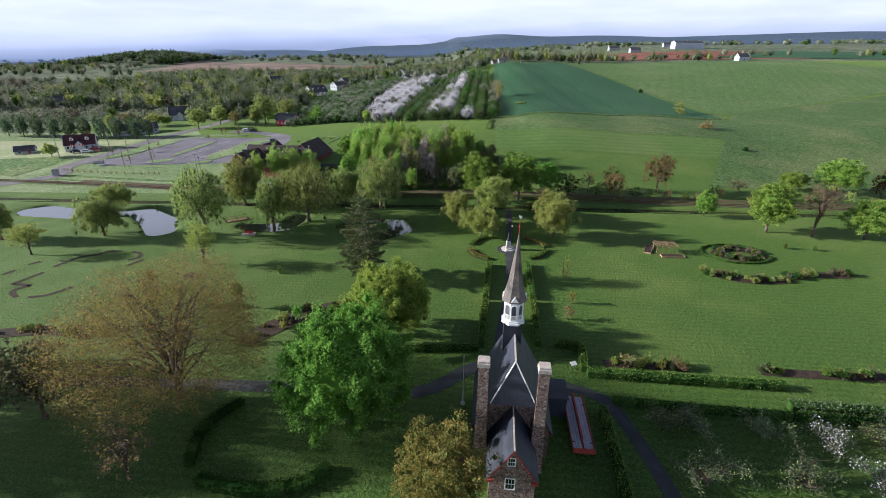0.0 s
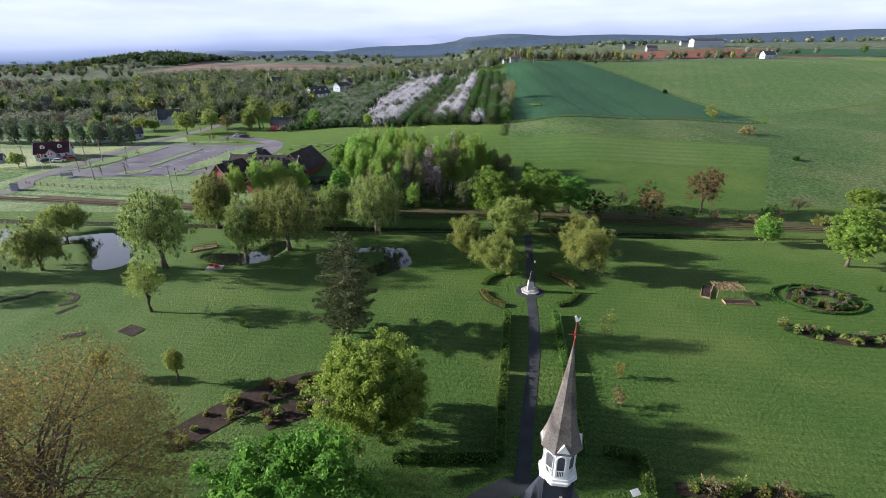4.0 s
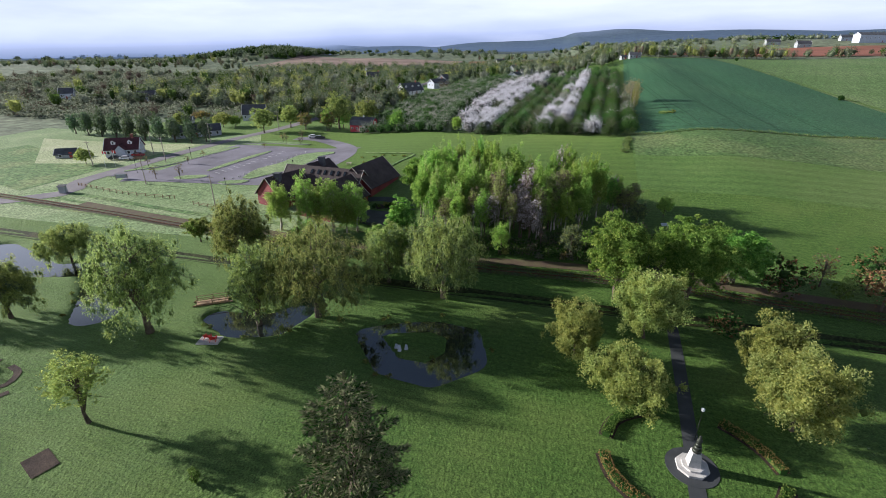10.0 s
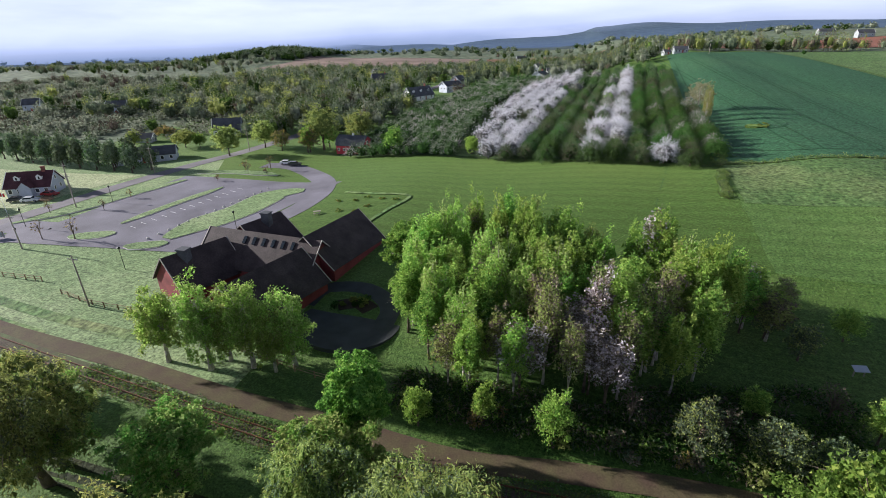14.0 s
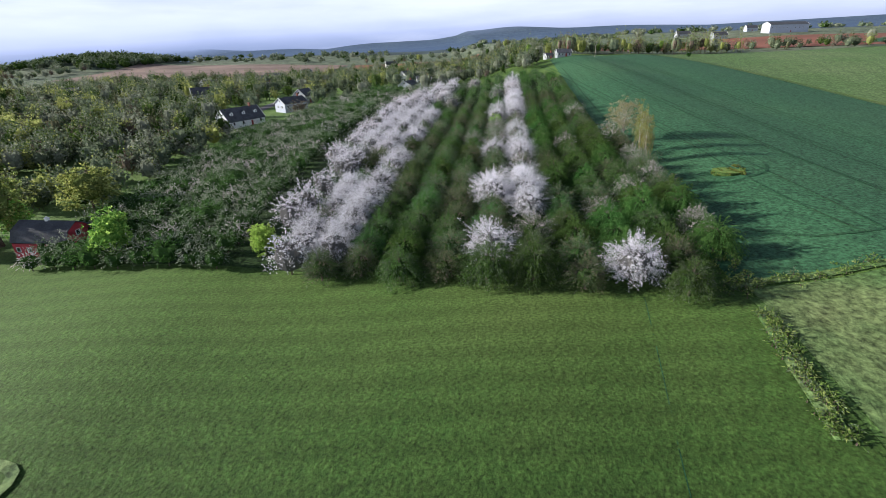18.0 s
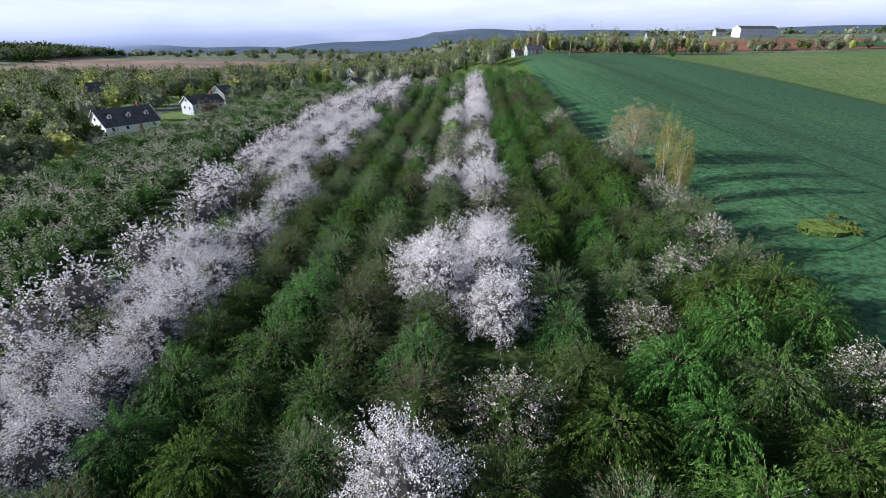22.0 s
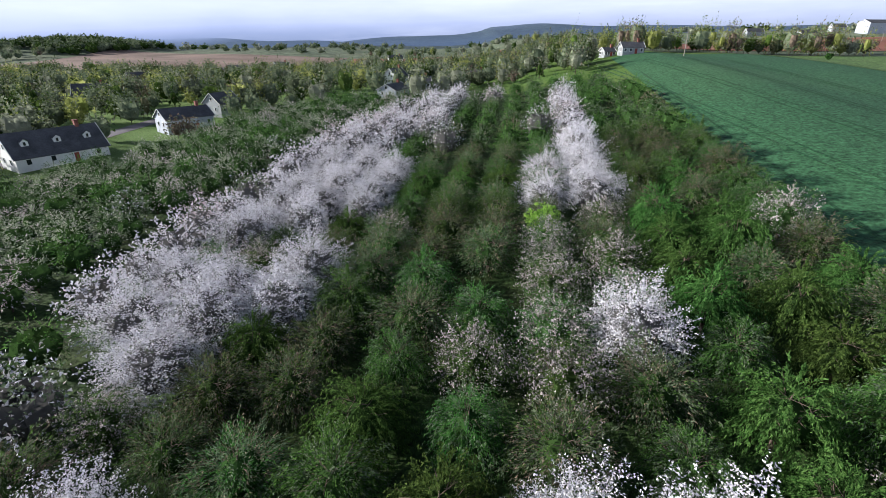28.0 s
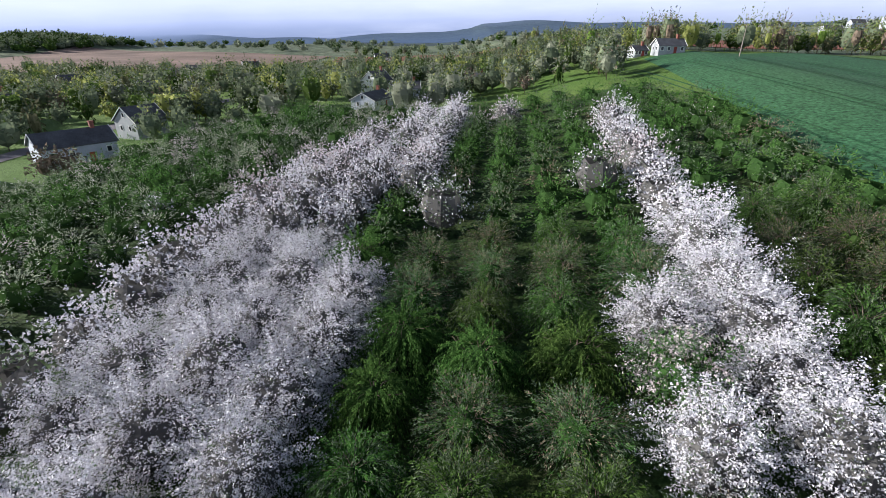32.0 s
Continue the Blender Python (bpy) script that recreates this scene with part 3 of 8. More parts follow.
def twig_points(rng, width, height, twigs, per, arch, lump=0.15, low=-0.5, fuzz=0.035, spike=0.09, ways=False):
    """Points along twigs that fill a rounded crown; arch: how far the tips droop; ways: also the twigs' directions."""
    i = np.arange(twigs)
    z = np.clip(low + (1 - low) * (i + 0.5) / twigs + rng.normal(size=twigs) * 0.05, -0.6, 1)
    a = 2.39996 * i + rng.normal(size=twigs) * 0.25
    h = np.sqrt(1 - z * z)
    d = np.stack([h * np.cos(a), h * np.sin(a), z], 1)
    ph = rng.uniform(0, 6.28, 6)
    r = 1 + lump * (np.sin(3.1 * d[:, 0] + ph[0]) * np.sin(3.4 * d[:, 1] + ph[1]) + np.sin(6.3 * d[:, 0] + ph[2] + 2 * d[:, 2]) * np.sin(5.7 * d[:, 1] + ph[3])) + rng.normal(size=twigs) * spike
    t = 0.5 + 0.52 * rng.random((twigs, per)) ** 0.7
    k = (d * r[:, None])[:, None, :] * t[:, :, None]
    p = k * np.array([width / 2, width / 2, height * 0.56]) + [0, 0, height * 0.44]
    p[:, :, 2] -= arch * height * (t - 0.5) ** 2 * h[:, None]
    p[:, :, :2] *= 1 + 0.5 * arch * ((t - 0.5) ** 2)[:, :, None]
    p = (p + rng.normal(size=p.shape) * fuzz * width * (1.3 - t)[:, :, None]).reshape(-1, 3)
    p[:, 2] = np.maximum(p[:, 2], 0.1 + 0.3 * rng.random(len(p)))
    if not ways:
        return p
    g = np.repeat((d * [width / 2, width / 2, height * 0.56])[:, None, :], per, 1)
    g[:, :, 2] -= 2 * arch * height * (t - 0.5) * h[:, None] * 1.6
    g = g.reshape(-1, 3)
    return p, g / (np.linalg.norm(g, axis=1, keepdims=True) + 1e-9)


def dome(rng, width, height, n=7):
    """A rounded fruit-tree crown that comes down to the grass."""
    out = [(0, 0, height * 0.46, width * 0.4, width * 0.4, height * 0.47)]
    for i in range(n):
        a, z = 2.4 * i + rng.uniform(-0.4, 0.4), rng.uniform(0.25, 0.8)
        reach = width * 0.33 * math.sqrt(max(0.05, 1 - (1.6 * z - 0.75) ** 2))
        r = width * rng.uniform(0.13, 0.19)
        out.append((math.cos(a) * reach, math.sin(a) * reach, z * height, r, r, r))
    return out


def limbs(rng, blobs, height, radius, fork=0.35, n=9, lean=(0, 0)):
    """A tapered trunk with boughs that reach into the lumps of the crown."""
    s = Solid()
    top = Vector((lean[0], lean[1], height * 0.72))
    prev, pr = Vector((0, 0, -0.35)), radius * 1.35
    for i in range(1, 6):
        u = i / 5
        p = top * u + Vector((rng.normal() * radius * 0.5, rng.normal() * radius * 0.5, 0)) * (u < 1)
        r = radius * (1 - 0.78 * u)
        s.tube(prev, p, pr, r, 7)
        prev, pr = p, r
    for i in range(n):
        b = blobs[int(rng.integers(len(blobs)))]
        u = fork + (0.95 - fork) * rng.random()
        a = top * u
        d = rng.normal(size=3)
        d /= np.linalg.norm(d)
        e = Vector((b[0] + d[0] * b[3] * 0.7, b[1] + d[1] * b[4] * 0.7, b[2] + abs(d[2]) * b[5] * 0.6))
        mid = a.lerp(e, 0.5) + Vector((0, 0, 0.08 * height))
        r = radius * (1 - 0.78 * u) * 0.6
        s.tube(a, mid, r, r * 0.6, 5)
        s.tube(mid, e, r * 0.6, r * 0.15, 4)
        e2 = mid + (e - mid) * 0.6 + Vector(rng.normal(size=3) * 0.09 * height)
        s.tube(mid.lerp(e, 0.3), e2, r * 0.35, r * 0.1, 4)
    return s


def lumps(rng, width, height, base, n=7, top=0.75):
    """An uneven crown of that width between base and height."""
    mid, half = (base + height) / 2, (height - base) / 2
    out = [(0, 0, mid, width * 0.33, width * 0.33, half * 0.92)]
    for i in range(n):
        a, u = 2.4 * i + rng.uniform(-0.4, 0.4), rng.uniform(-0.75, top)
        reach = width * 0.27 * math.sqrt(max(0.1, 1 - u * u))
        r = width * rng.uniform(0.17, 0.25)
        out.append((math.cos(a) * reach, math.sin(a) * reach, mid + u * half * 0.8, r, r, min(r, half * 0.55) * rng.uniform(0.8, 1.1)))
    return out


def plant_meshes(seed, width, height, base, leaf, count, mats, weights=None, trunk=None, shell=0.5, bark=None, n=7, long=1.15, limb=10, fork=0.3, hang=0.0, arch=0.2, core=0.27, round_top=False, inner=None):
    """Trunk and crown meshes of one tree, its foot at the origin."""
    rng = np.random.default_rng(abs(int(seed)))
    bl = dome(rng, width, height, n) if round_top else lumps(rng, width, height, base, n)
    p = crown_points(rng, bl, count, shell, arch)
    if hang:
        # hanging strands: draw bunches out downwards
        m = rng.random(count) < 0.65
        k = rng.choice(count, max(12, count // 26))
        j = rng.integers(0, len(k), count)
        drop = rng.random(count) ** 1.0 * hang * rng.uniform(0.5, 1.0, len(k))[j]
        p[m] = p[k][j][m] + np.stack([rng.normal(size=count) * 0.13, rng.normal(size=count) * 0.13, -drop], 1)[m]
        p[:, 2] = np.maximum(p[:, 2], 0.4 + rng.random(count) * 0.8)
    v, f = cards(p, leaf, rng, 0.2, long)
    idx = rng.choice(len(mats), count, p=weights)
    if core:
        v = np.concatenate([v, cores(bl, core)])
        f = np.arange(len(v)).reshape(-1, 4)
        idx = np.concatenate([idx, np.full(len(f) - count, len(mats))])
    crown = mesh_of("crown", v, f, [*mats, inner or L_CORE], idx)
    wood = limbs(rng, bl, height, trunk or height * 0.022, fork, limb).mesh("trunk", bark or M_BARK, True)
    return wood, crown


OCTA = np.array([[0, 0, 1], [1, 0, 0], [0, 1, 0], [-1, 0, 0], [0, -1, 0], [0, 0, -1]], float)
OCTA_F = np.array([[0, 1, 2], [0, 2, 3], [0, 3, 4], [0, 4, 1], [5, 2, 1], [5, 3, 2], [5, 4, 3], [5, 1, 4]])


def bunch_tree(seed, width, height, base, leaf, count, mats, weights=None, trunk=None, bark=None, limb=14, core=0.5, tall=1.0, size=0.13, inner=None, fork=0.2, bunch_core=0.42, uneven=0.22, weep=0.0):
    """Trunk and crown of a leafy tree whose leaves hang in many small bunches round cores, often of a darker shade
    colour; weep: how far the shoots point down.
    """
    rng = np.random.default_rng(abs(int(seed)))
    mid, half = (base + height) / 2, (height - base) / 2
    rb0 = float(np.clip(width * size * 0.62, 0.34, 0.9))
    bunches = int(np.clip(2.0 * width * half / rb0 ** 2 / tall, 45, 430))
    i = np.arange(bunches)
    z = np.clip(-0.97 + 1.95 * (i + 0.5) / bunches + rng.normal(size=bunches) * 0.04, -1, 1)
    a = 2.39996 * i + rng.normal(size=bunches) * 0.3
    h = np.where(z > 0, np.sqrt(1 - z * z), np.sqrt(1 - np.abs(z) ** 2.6)) * (1.0 - 0.12 * z) * 0.96 + 0.04
    ph = rng.uniform(0, 6.28, 6)
    ox, oy = np.cos(a) * h, np.sin(a) * h
    lump = np.sin(2.6 * ox + ph[0]) * np.sin(2.9 * oy + ph[1]) + np.sin(5.2 * ox + ph[2] + 3.0 * z) * np.sin(4.8 * oy + ph[3]) + 0.7 * np.sin(7.0 * z + ph[4] + 3 * a)
    r = (0.36 + 0.64 * rng.random(bunches) ** 0.5) * (1 - uneven + uneven * 0.75 * np.clip(lump, -1.5, 1.3)) * rng.normal(1.0, 0.07, bunches)
    rb = rb0 * rng.uniform(0.55, 1.5, bunches)
    flat = 0.62 if tall == 1.0 else tall
    reach = width / 2 - 0.5 * rb0
    c = np.stack([ox * r * reach, oy * r * reach, mid + z * r * (half - rb0 * 0.6)], 1)
    if tall > 1.5:
        c[:, 2] = np.maximum(c[:, 2] - rb * tall * 0.4 * h, base * 0.5 + rb * tall * 0.8)
    j = rng.integers(0, bunches, count)
    out = np.stack([np.cos(a), np.sin(a), 0.65 + 0 * a], 1)[j]
    d = rng.normal(size=(count, 3)) + 0.7 * out
    d /= np.linalg.norm(d, axis=1, keepdims=True)
    p = c[j] + d * (rb[j] * rng.uniform(0.35, 1.3, count))[:, None] * [1, 1, flat]
    v = strands(p, d * (1 - weep) + [0, 0, -1.2 * weep], leaf * 2.4, leaf * 0.42, rng) if weep else shards(p, leaf, rng)
    idx = rng.choice(len(mats), count, p=weights)
    idx = np.where(rng.random(count) < 0.6, rng.choice(len(mats), bunches, p=weights)[j], idx)
    if bunch_core:
        q = (OCTA[OCTA_F][None] * (rb[:, None] * np.array([1, 1, flat]) * bunch_core)[:, None, None, :] + c[:, None, None, :]).reshape(-1, 3)
        v = np.concatenate([v, q])
        idx = np.concatenate([idx, np.full(len(q) // 3, len(mats))])
    if core:
        q = cores([(0, 0, mid, width / 2, width / 2, half)], core).reshape(-1, 4, 3)
        q = np.concatenate([q[:, [0, 1, 2]], q[:, [0, 2, 3]]]).reshape(-1, 3)
        v = np.concatenate([v, q])
        idx = np.concatenate([idx, np.full(len(q) // 3, len(mats))])
    crown = mesh_of("crown", v, np.arange(len(v)).reshape(-1, 3), [*mats, inner or mats[0]], idx)
    bl = [(*c[k], rb[k], rb[k], rb[k]) for k in range(bunches)]
    wood = limbs(rng, bl, height, trunk or height * 0.022, fork, limb).mesh("trunk", bark or M_BARK, True)
    return wood, crown


def tree(name, label, category, meshes, place, group="", part_label=""):
    root = thing(name, label, category, place, group)
    part("trunk", meshes[0], root)
    part("crown", meshes[1], root, None, part_label)
    return root

# ---- the ground ----
def axis_steps(stops):
    out = [stops[0][0]]
    for (a, _), (b, step) in zip(stops, stops[1:]):
        k = max(1, round((b - a) / step))
        out += [a + (b - a) * (i + 1) / k for i in range(k)]
    return out


gx = axis_steps([(-4200, 0), (-1500, 150), (-500, 50), (-260, 12), (-125, 3), (-8, 1.1), (70, 3), (260, 8), (600, 24), (1600, 60), (4200, 150)])
gy = axis_steps([(-700, 0), (-60, 60), (20, 8), (104, 3), (148, 1.0), (280, 3), (560, 6), (1100, 18), (2000, 50), (4600, 120)])
gv = [(x, y, soil(x, y)) for y in gy for x in gx]
w = len(gx)
gf = np.array([(j * w + i, j * w + i + 1, (j + 1) * w + i + 1, (j + 1) * w + i) for j in range(len(gy) - 1) for i in range(w - 1)])
cx = np.array([(gx[i] + gx[i + 1]) / 2 for j in range(len(gy) - 1) for i in range(w - 1)])
cy = np.array([(gy[j] + gy[j + 1]) / 2 for j in range(len(gy) - 1) for i in range(w - 1)])
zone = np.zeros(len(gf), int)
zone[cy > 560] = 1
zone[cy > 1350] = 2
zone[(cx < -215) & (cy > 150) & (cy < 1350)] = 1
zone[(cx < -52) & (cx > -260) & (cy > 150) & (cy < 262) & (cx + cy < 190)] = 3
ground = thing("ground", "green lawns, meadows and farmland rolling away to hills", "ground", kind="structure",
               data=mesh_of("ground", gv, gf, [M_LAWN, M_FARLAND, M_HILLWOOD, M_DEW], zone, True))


def sheet(name, corners, mat, lift, step, label, category, kind="structure"):
    """A field: a four-cornered sheet that lies on the ground."""
    (ax, ay), (bx, by), (cx_, cy_), (dx, dy) = corners
    nu = max(1, int(max(math.hypot(bx - ax, by - ay), math.hypot(cx_ - dx, cy_ - dy)) / step))
    nv = max(1, int(max(math.hypot(dx - ax, dy - ay), math.hypot(cx_ - bx, cy_ - by)) / step))
    v = []
    for j in range(nv + 1):
        for i in range(nu + 1):
            s, t = i / nu, j / nv
            x = (ax * (1 - s) + bx * s) * (1 - t) + (dx * (1 - s) + cx_ * s) * t
            y = (ay * (1 - s) + by * s) * (1 - t) + (dy * (1 - s) + cy_ * s) * t
            edge = 0.0 if 0 < i < nu and 0 < j < nv else 0.25
            x += edge * noise.noise((x * 0.3, y * 0.3, 3.0))
            y += edge * noise.noise((x * 0.3, y * 0.3, 8.0))
            v.append((x, y, ground_height(x, y) + lift))
    f = np.array([(j * (nu + 1) + i, j * (nu + 1) + i + 1, (j + 1) * (nu + 1) + i + 1, (j + 1) * (nu + 1) + i) for j in range(nv) for i in range(nu)])
    return thing(name, label, category, kind=kind, data=mesh_of(name, v, f, mat, None, True))


def smooth_line(pts, step=2.0):
    """Points along a smooth line through the given ones."""
    out = []
    n = len(pts)
    for i in range(n - 1):
        p0, p1, p2, p3 = (Vector(pts[max(0, min(n - 1, k))]) for k in (i - 1, i, i + 1, i + 2))
        m = max(1, int((p2 - p1).length / step))
        for j in range(m):
            t = j / m
            out.append(0.5 * (2 * p1 + (p2 - p0) * t + (2 * p0 - 5 * p1 + 4 * p2 - p3) * t * t + (3 * p1 - p0 - 3 * p2 + p3) * t ** 3))
    out.append(Vector(pts[-1]))
    return out


def ribbon(name, pts, wide, mat, lift, label, category, kind="structure", step=2.0, across=2):
    """A road or path of that width along a line."""
    line = smooth_line(pts, step)
    v = []
    for i, p in enumerate(line):
        d = (line[min(i + 1, len(line) - 1)] - line[max(i - 1, 0)]).normalized()
        side = Vector((-d.y, d.x))
        for k in range(across + 1):
            q = p + side * wide * (k / across - 0.5)
            v.append((q.x, q.y, soil(q.x, q.y) + lift))
    a = across + 1
    f = np.array([(i * a + k, i * a + k + 1, (i + 1) * a + k + 1, (i + 1) * a + k) for i in range(len(line) - 1) for k in range(across)])
    return thing(name, label, category, kind=kind, data=mesh_of(name, v, f, mat, None, True))


# fields beyond the railway
sheet("mown_meadow", ((-96, 200), (21, 196), (22.5, 246.5), (-150, 284)), M_MEADOW, 0.05, 4, "mown green meadow with faint mowing stripes", "meadow")
sheet("meadow_verge", ((21, 196), (330, 168), (330, 300), (22.5, 243)), M_VERGE, 0.05, 4, "mown green meadow with faint mowing stripes", "meadow")
sheet("hay_strip", ((22.5, 221), (150, 212), (160, 264), (23.5, 245)), M_PASTURE, 0.1, 4, "uncut yellowish hay strip beside the crop", "field")
sheet("rough_pasture", ((92, 160), (420, 150), (420, 400), (165, 285)), M_PASTURE, 0.08, 6, "rough tussocky pasture with pale grass", "pasture")
sheet("grain_field", ((22.5, 246), (152, 266), (115, 545), (48, 520)), M_CROP, 0.1, 5, "dense blue-green field of young grain", "field")
sheet("upper_field", ((155, 280), (420, 410), (360, 600), (118, 545)), M_HAY, 0.12, 8, "smooth green hayfield on the hillside", "field")
sheet("red_soil_field", ((95, 640), (420, 600), (520, 760), (150, 800)), M_RED_SOIL, 0.4, 12, "ploughed field of red soil on the hill", "field")
sheet("far_green_field", ((330, 640), (700, 560), (900, 700), (480, 770)), M_CROP, 0.6, 16, "green field below far red soil", "field")
sheet("brown_hill_field", ((-430, 700), (-150, 620), (-160, 900), (-470, 930)), M_BROWN_FIELD, 0.5, 12, "brown field of bare vines on the hill", "field")
sheet("far_red_field", ((-130, 780), (10, 760), (20, 860), (-150, 880)), M_RED_SOIL, 0.5, 12, "dark red ploughed field below the ridge", "field")

# glowing curved sheet for the fog bank far off over the western hills
fog_mat = bpy.data.materials.new("glowing_fog")
fog_mat.use_nodes = True
fn, fl_ = fog_mat.node_tree.nodes, fog_mat.node_tree.links
fn.clear()
f_out, f_em, f_tr, f_mix = fn.new("ShaderNodeOutputMaterial"), fn.new("ShaderNodeEmission"), fn.new("ShaderNodeBsdfTransparent"), fn.new("ShaderNodeMixShader")
f_uv, f_sep, f_noise, f_map = fn.new("ShaderNodeTexCoord"), fn.new("ShaderNodeSeparateXYZ"), fn.new("ShaderNodeTexNoise"), fn.new("ShaderNodeMapping")
fl_.new(f_uv.outputs["UV"], f_sep.inputs[0])
f_map.inputs["Scale"].default_value = (9, 1.6, 1)
fl_.new(f_uv.outputs["UV"], f_map.inputs[0])
f_noise.inputs["Scale"].default_value, f_noise.inputs["Detail"].default_value = 1.5, 6.0
fl_.new(f_map.outputs[0], f_noise.inputs["Vector"])
f_lift = fn.new("ShaderNodeMath")
f_lift.operation = "MULTIPLY_ADD"
f_lift.inputs[1].default_value = 0.3
fl_.new(f_noise.outputs["Fac"], f_lift.inputs[0])
fl_.new(f_sep.outputs["Y"], f_lift.inputs[2])
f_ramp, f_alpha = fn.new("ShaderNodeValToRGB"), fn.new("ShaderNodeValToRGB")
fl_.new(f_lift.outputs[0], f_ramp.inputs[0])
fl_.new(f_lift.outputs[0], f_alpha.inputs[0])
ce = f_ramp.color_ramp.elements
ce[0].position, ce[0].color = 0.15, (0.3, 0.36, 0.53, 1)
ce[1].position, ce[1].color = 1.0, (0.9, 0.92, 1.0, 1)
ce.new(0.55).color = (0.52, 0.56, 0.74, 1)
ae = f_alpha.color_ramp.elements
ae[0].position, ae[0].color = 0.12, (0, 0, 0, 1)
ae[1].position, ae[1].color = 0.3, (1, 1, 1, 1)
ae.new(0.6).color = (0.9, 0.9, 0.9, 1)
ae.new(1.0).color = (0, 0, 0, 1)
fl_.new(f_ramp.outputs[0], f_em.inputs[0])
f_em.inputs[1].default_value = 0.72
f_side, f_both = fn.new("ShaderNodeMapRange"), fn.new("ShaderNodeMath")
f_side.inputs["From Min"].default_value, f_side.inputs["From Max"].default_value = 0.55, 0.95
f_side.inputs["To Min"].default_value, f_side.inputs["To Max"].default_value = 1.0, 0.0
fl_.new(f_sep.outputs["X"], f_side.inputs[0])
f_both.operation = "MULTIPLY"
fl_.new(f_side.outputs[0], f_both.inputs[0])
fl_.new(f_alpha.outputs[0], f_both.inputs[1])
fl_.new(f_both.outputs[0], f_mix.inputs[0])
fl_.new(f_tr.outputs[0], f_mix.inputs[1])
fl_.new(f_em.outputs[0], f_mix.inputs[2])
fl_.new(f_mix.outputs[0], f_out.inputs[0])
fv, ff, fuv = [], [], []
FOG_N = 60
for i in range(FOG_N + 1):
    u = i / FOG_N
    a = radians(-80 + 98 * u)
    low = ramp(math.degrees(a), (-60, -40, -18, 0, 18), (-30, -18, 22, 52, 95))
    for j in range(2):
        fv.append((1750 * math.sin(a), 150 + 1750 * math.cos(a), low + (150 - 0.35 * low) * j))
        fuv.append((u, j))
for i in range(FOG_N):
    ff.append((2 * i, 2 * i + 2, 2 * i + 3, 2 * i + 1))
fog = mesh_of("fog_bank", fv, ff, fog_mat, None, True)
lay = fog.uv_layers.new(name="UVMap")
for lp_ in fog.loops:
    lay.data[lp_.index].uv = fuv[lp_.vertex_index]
thing("backdrop", "glowing sheet of pale lavender morning fog over the far hills", "fog bank", kind="structure", data=fog)

# glowing see-through sheet that paints blue morning haze between the farmland and last ridges
haze_mat = bpy.data.materials.new("glowing_haze")
haze_mat.use_nodes = True
hn, hl = haze_mat.node_tree.nodes, haze_mat.node_tree.links
hn.clear()
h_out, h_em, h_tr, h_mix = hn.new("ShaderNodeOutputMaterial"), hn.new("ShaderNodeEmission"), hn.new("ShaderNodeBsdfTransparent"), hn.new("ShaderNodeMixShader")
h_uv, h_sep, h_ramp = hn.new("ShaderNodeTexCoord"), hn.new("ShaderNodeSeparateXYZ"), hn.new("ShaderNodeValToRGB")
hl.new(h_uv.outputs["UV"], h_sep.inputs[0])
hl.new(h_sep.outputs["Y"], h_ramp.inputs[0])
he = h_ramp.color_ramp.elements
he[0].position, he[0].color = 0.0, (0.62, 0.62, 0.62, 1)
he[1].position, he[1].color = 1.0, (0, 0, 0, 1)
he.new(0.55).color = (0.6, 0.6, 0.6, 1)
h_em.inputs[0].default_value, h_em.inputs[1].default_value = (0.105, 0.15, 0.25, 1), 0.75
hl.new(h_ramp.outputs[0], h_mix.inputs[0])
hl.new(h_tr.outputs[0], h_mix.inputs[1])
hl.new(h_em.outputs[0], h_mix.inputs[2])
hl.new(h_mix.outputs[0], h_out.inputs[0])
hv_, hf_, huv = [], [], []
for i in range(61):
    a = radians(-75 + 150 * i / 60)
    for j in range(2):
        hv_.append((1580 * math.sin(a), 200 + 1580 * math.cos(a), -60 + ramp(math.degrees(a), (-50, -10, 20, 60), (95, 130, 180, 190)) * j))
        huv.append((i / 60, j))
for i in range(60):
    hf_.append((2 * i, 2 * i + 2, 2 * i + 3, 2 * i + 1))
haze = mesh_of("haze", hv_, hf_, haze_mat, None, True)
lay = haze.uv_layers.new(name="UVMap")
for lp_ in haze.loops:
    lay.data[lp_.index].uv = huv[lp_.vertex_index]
thing("backdrop", "glowing sheet of blue morning haze before the last ridges", "haze", kind="structure", data=haze)

# ---- trees of the park ----
def park(name, label, category, spots, seed, leaf, count, mats, weights=None, base=0.25, group="", part_label="", bunch=0, **more):
    """One tree for each spot (x, y, height, width)."""
    for i, (x, y, h, wd) in enumerate(spots):
        if bunch:
            ms = bunch_tree(seed + i, wd, h, h * base, leaf, int(count * max(0.5, min(1.4, wd * h / 110))), mats, weights, **more)
            tree(name, label, category, ms, on_ground(x, y, 37 * i), group, part_label)
            continue
        ms = plant_meshes(seed + i, wd, h, h * base, leaf, int(count * max(0.5, min(1.4, wd * h / 110))), mats, weights, **more)
        tree(name, label, category, ms, on_ground(x, y, 37 * i), group, part_label)


park("maple_tree", "tall maple tree with dense fresh green leaves beside the stone church", "tree", [(-12.4, 48.6, 18.4, 17.4)], 10, 0.13, 46000, [L_MAPLE, L_GREEN], [0.45, 0.55], base=0.02, bunch=1, size=0.08, core=0.66, tall=1.05, inner=L_MAPLE, bunch_core=0.6, uneven=0.08)
park("maple_tree", "lime-green young maple tree behind a larger one", "tree", [(-9.3, 69.0, 14.2, 14.6)], 14, 0.12, 30000, [L_LIME], base=0.04, bunch=1, size=0.085, core=0.64, tall=1.05, inner=L_GREEN, bunch_core=0.55, uneven=0.08)
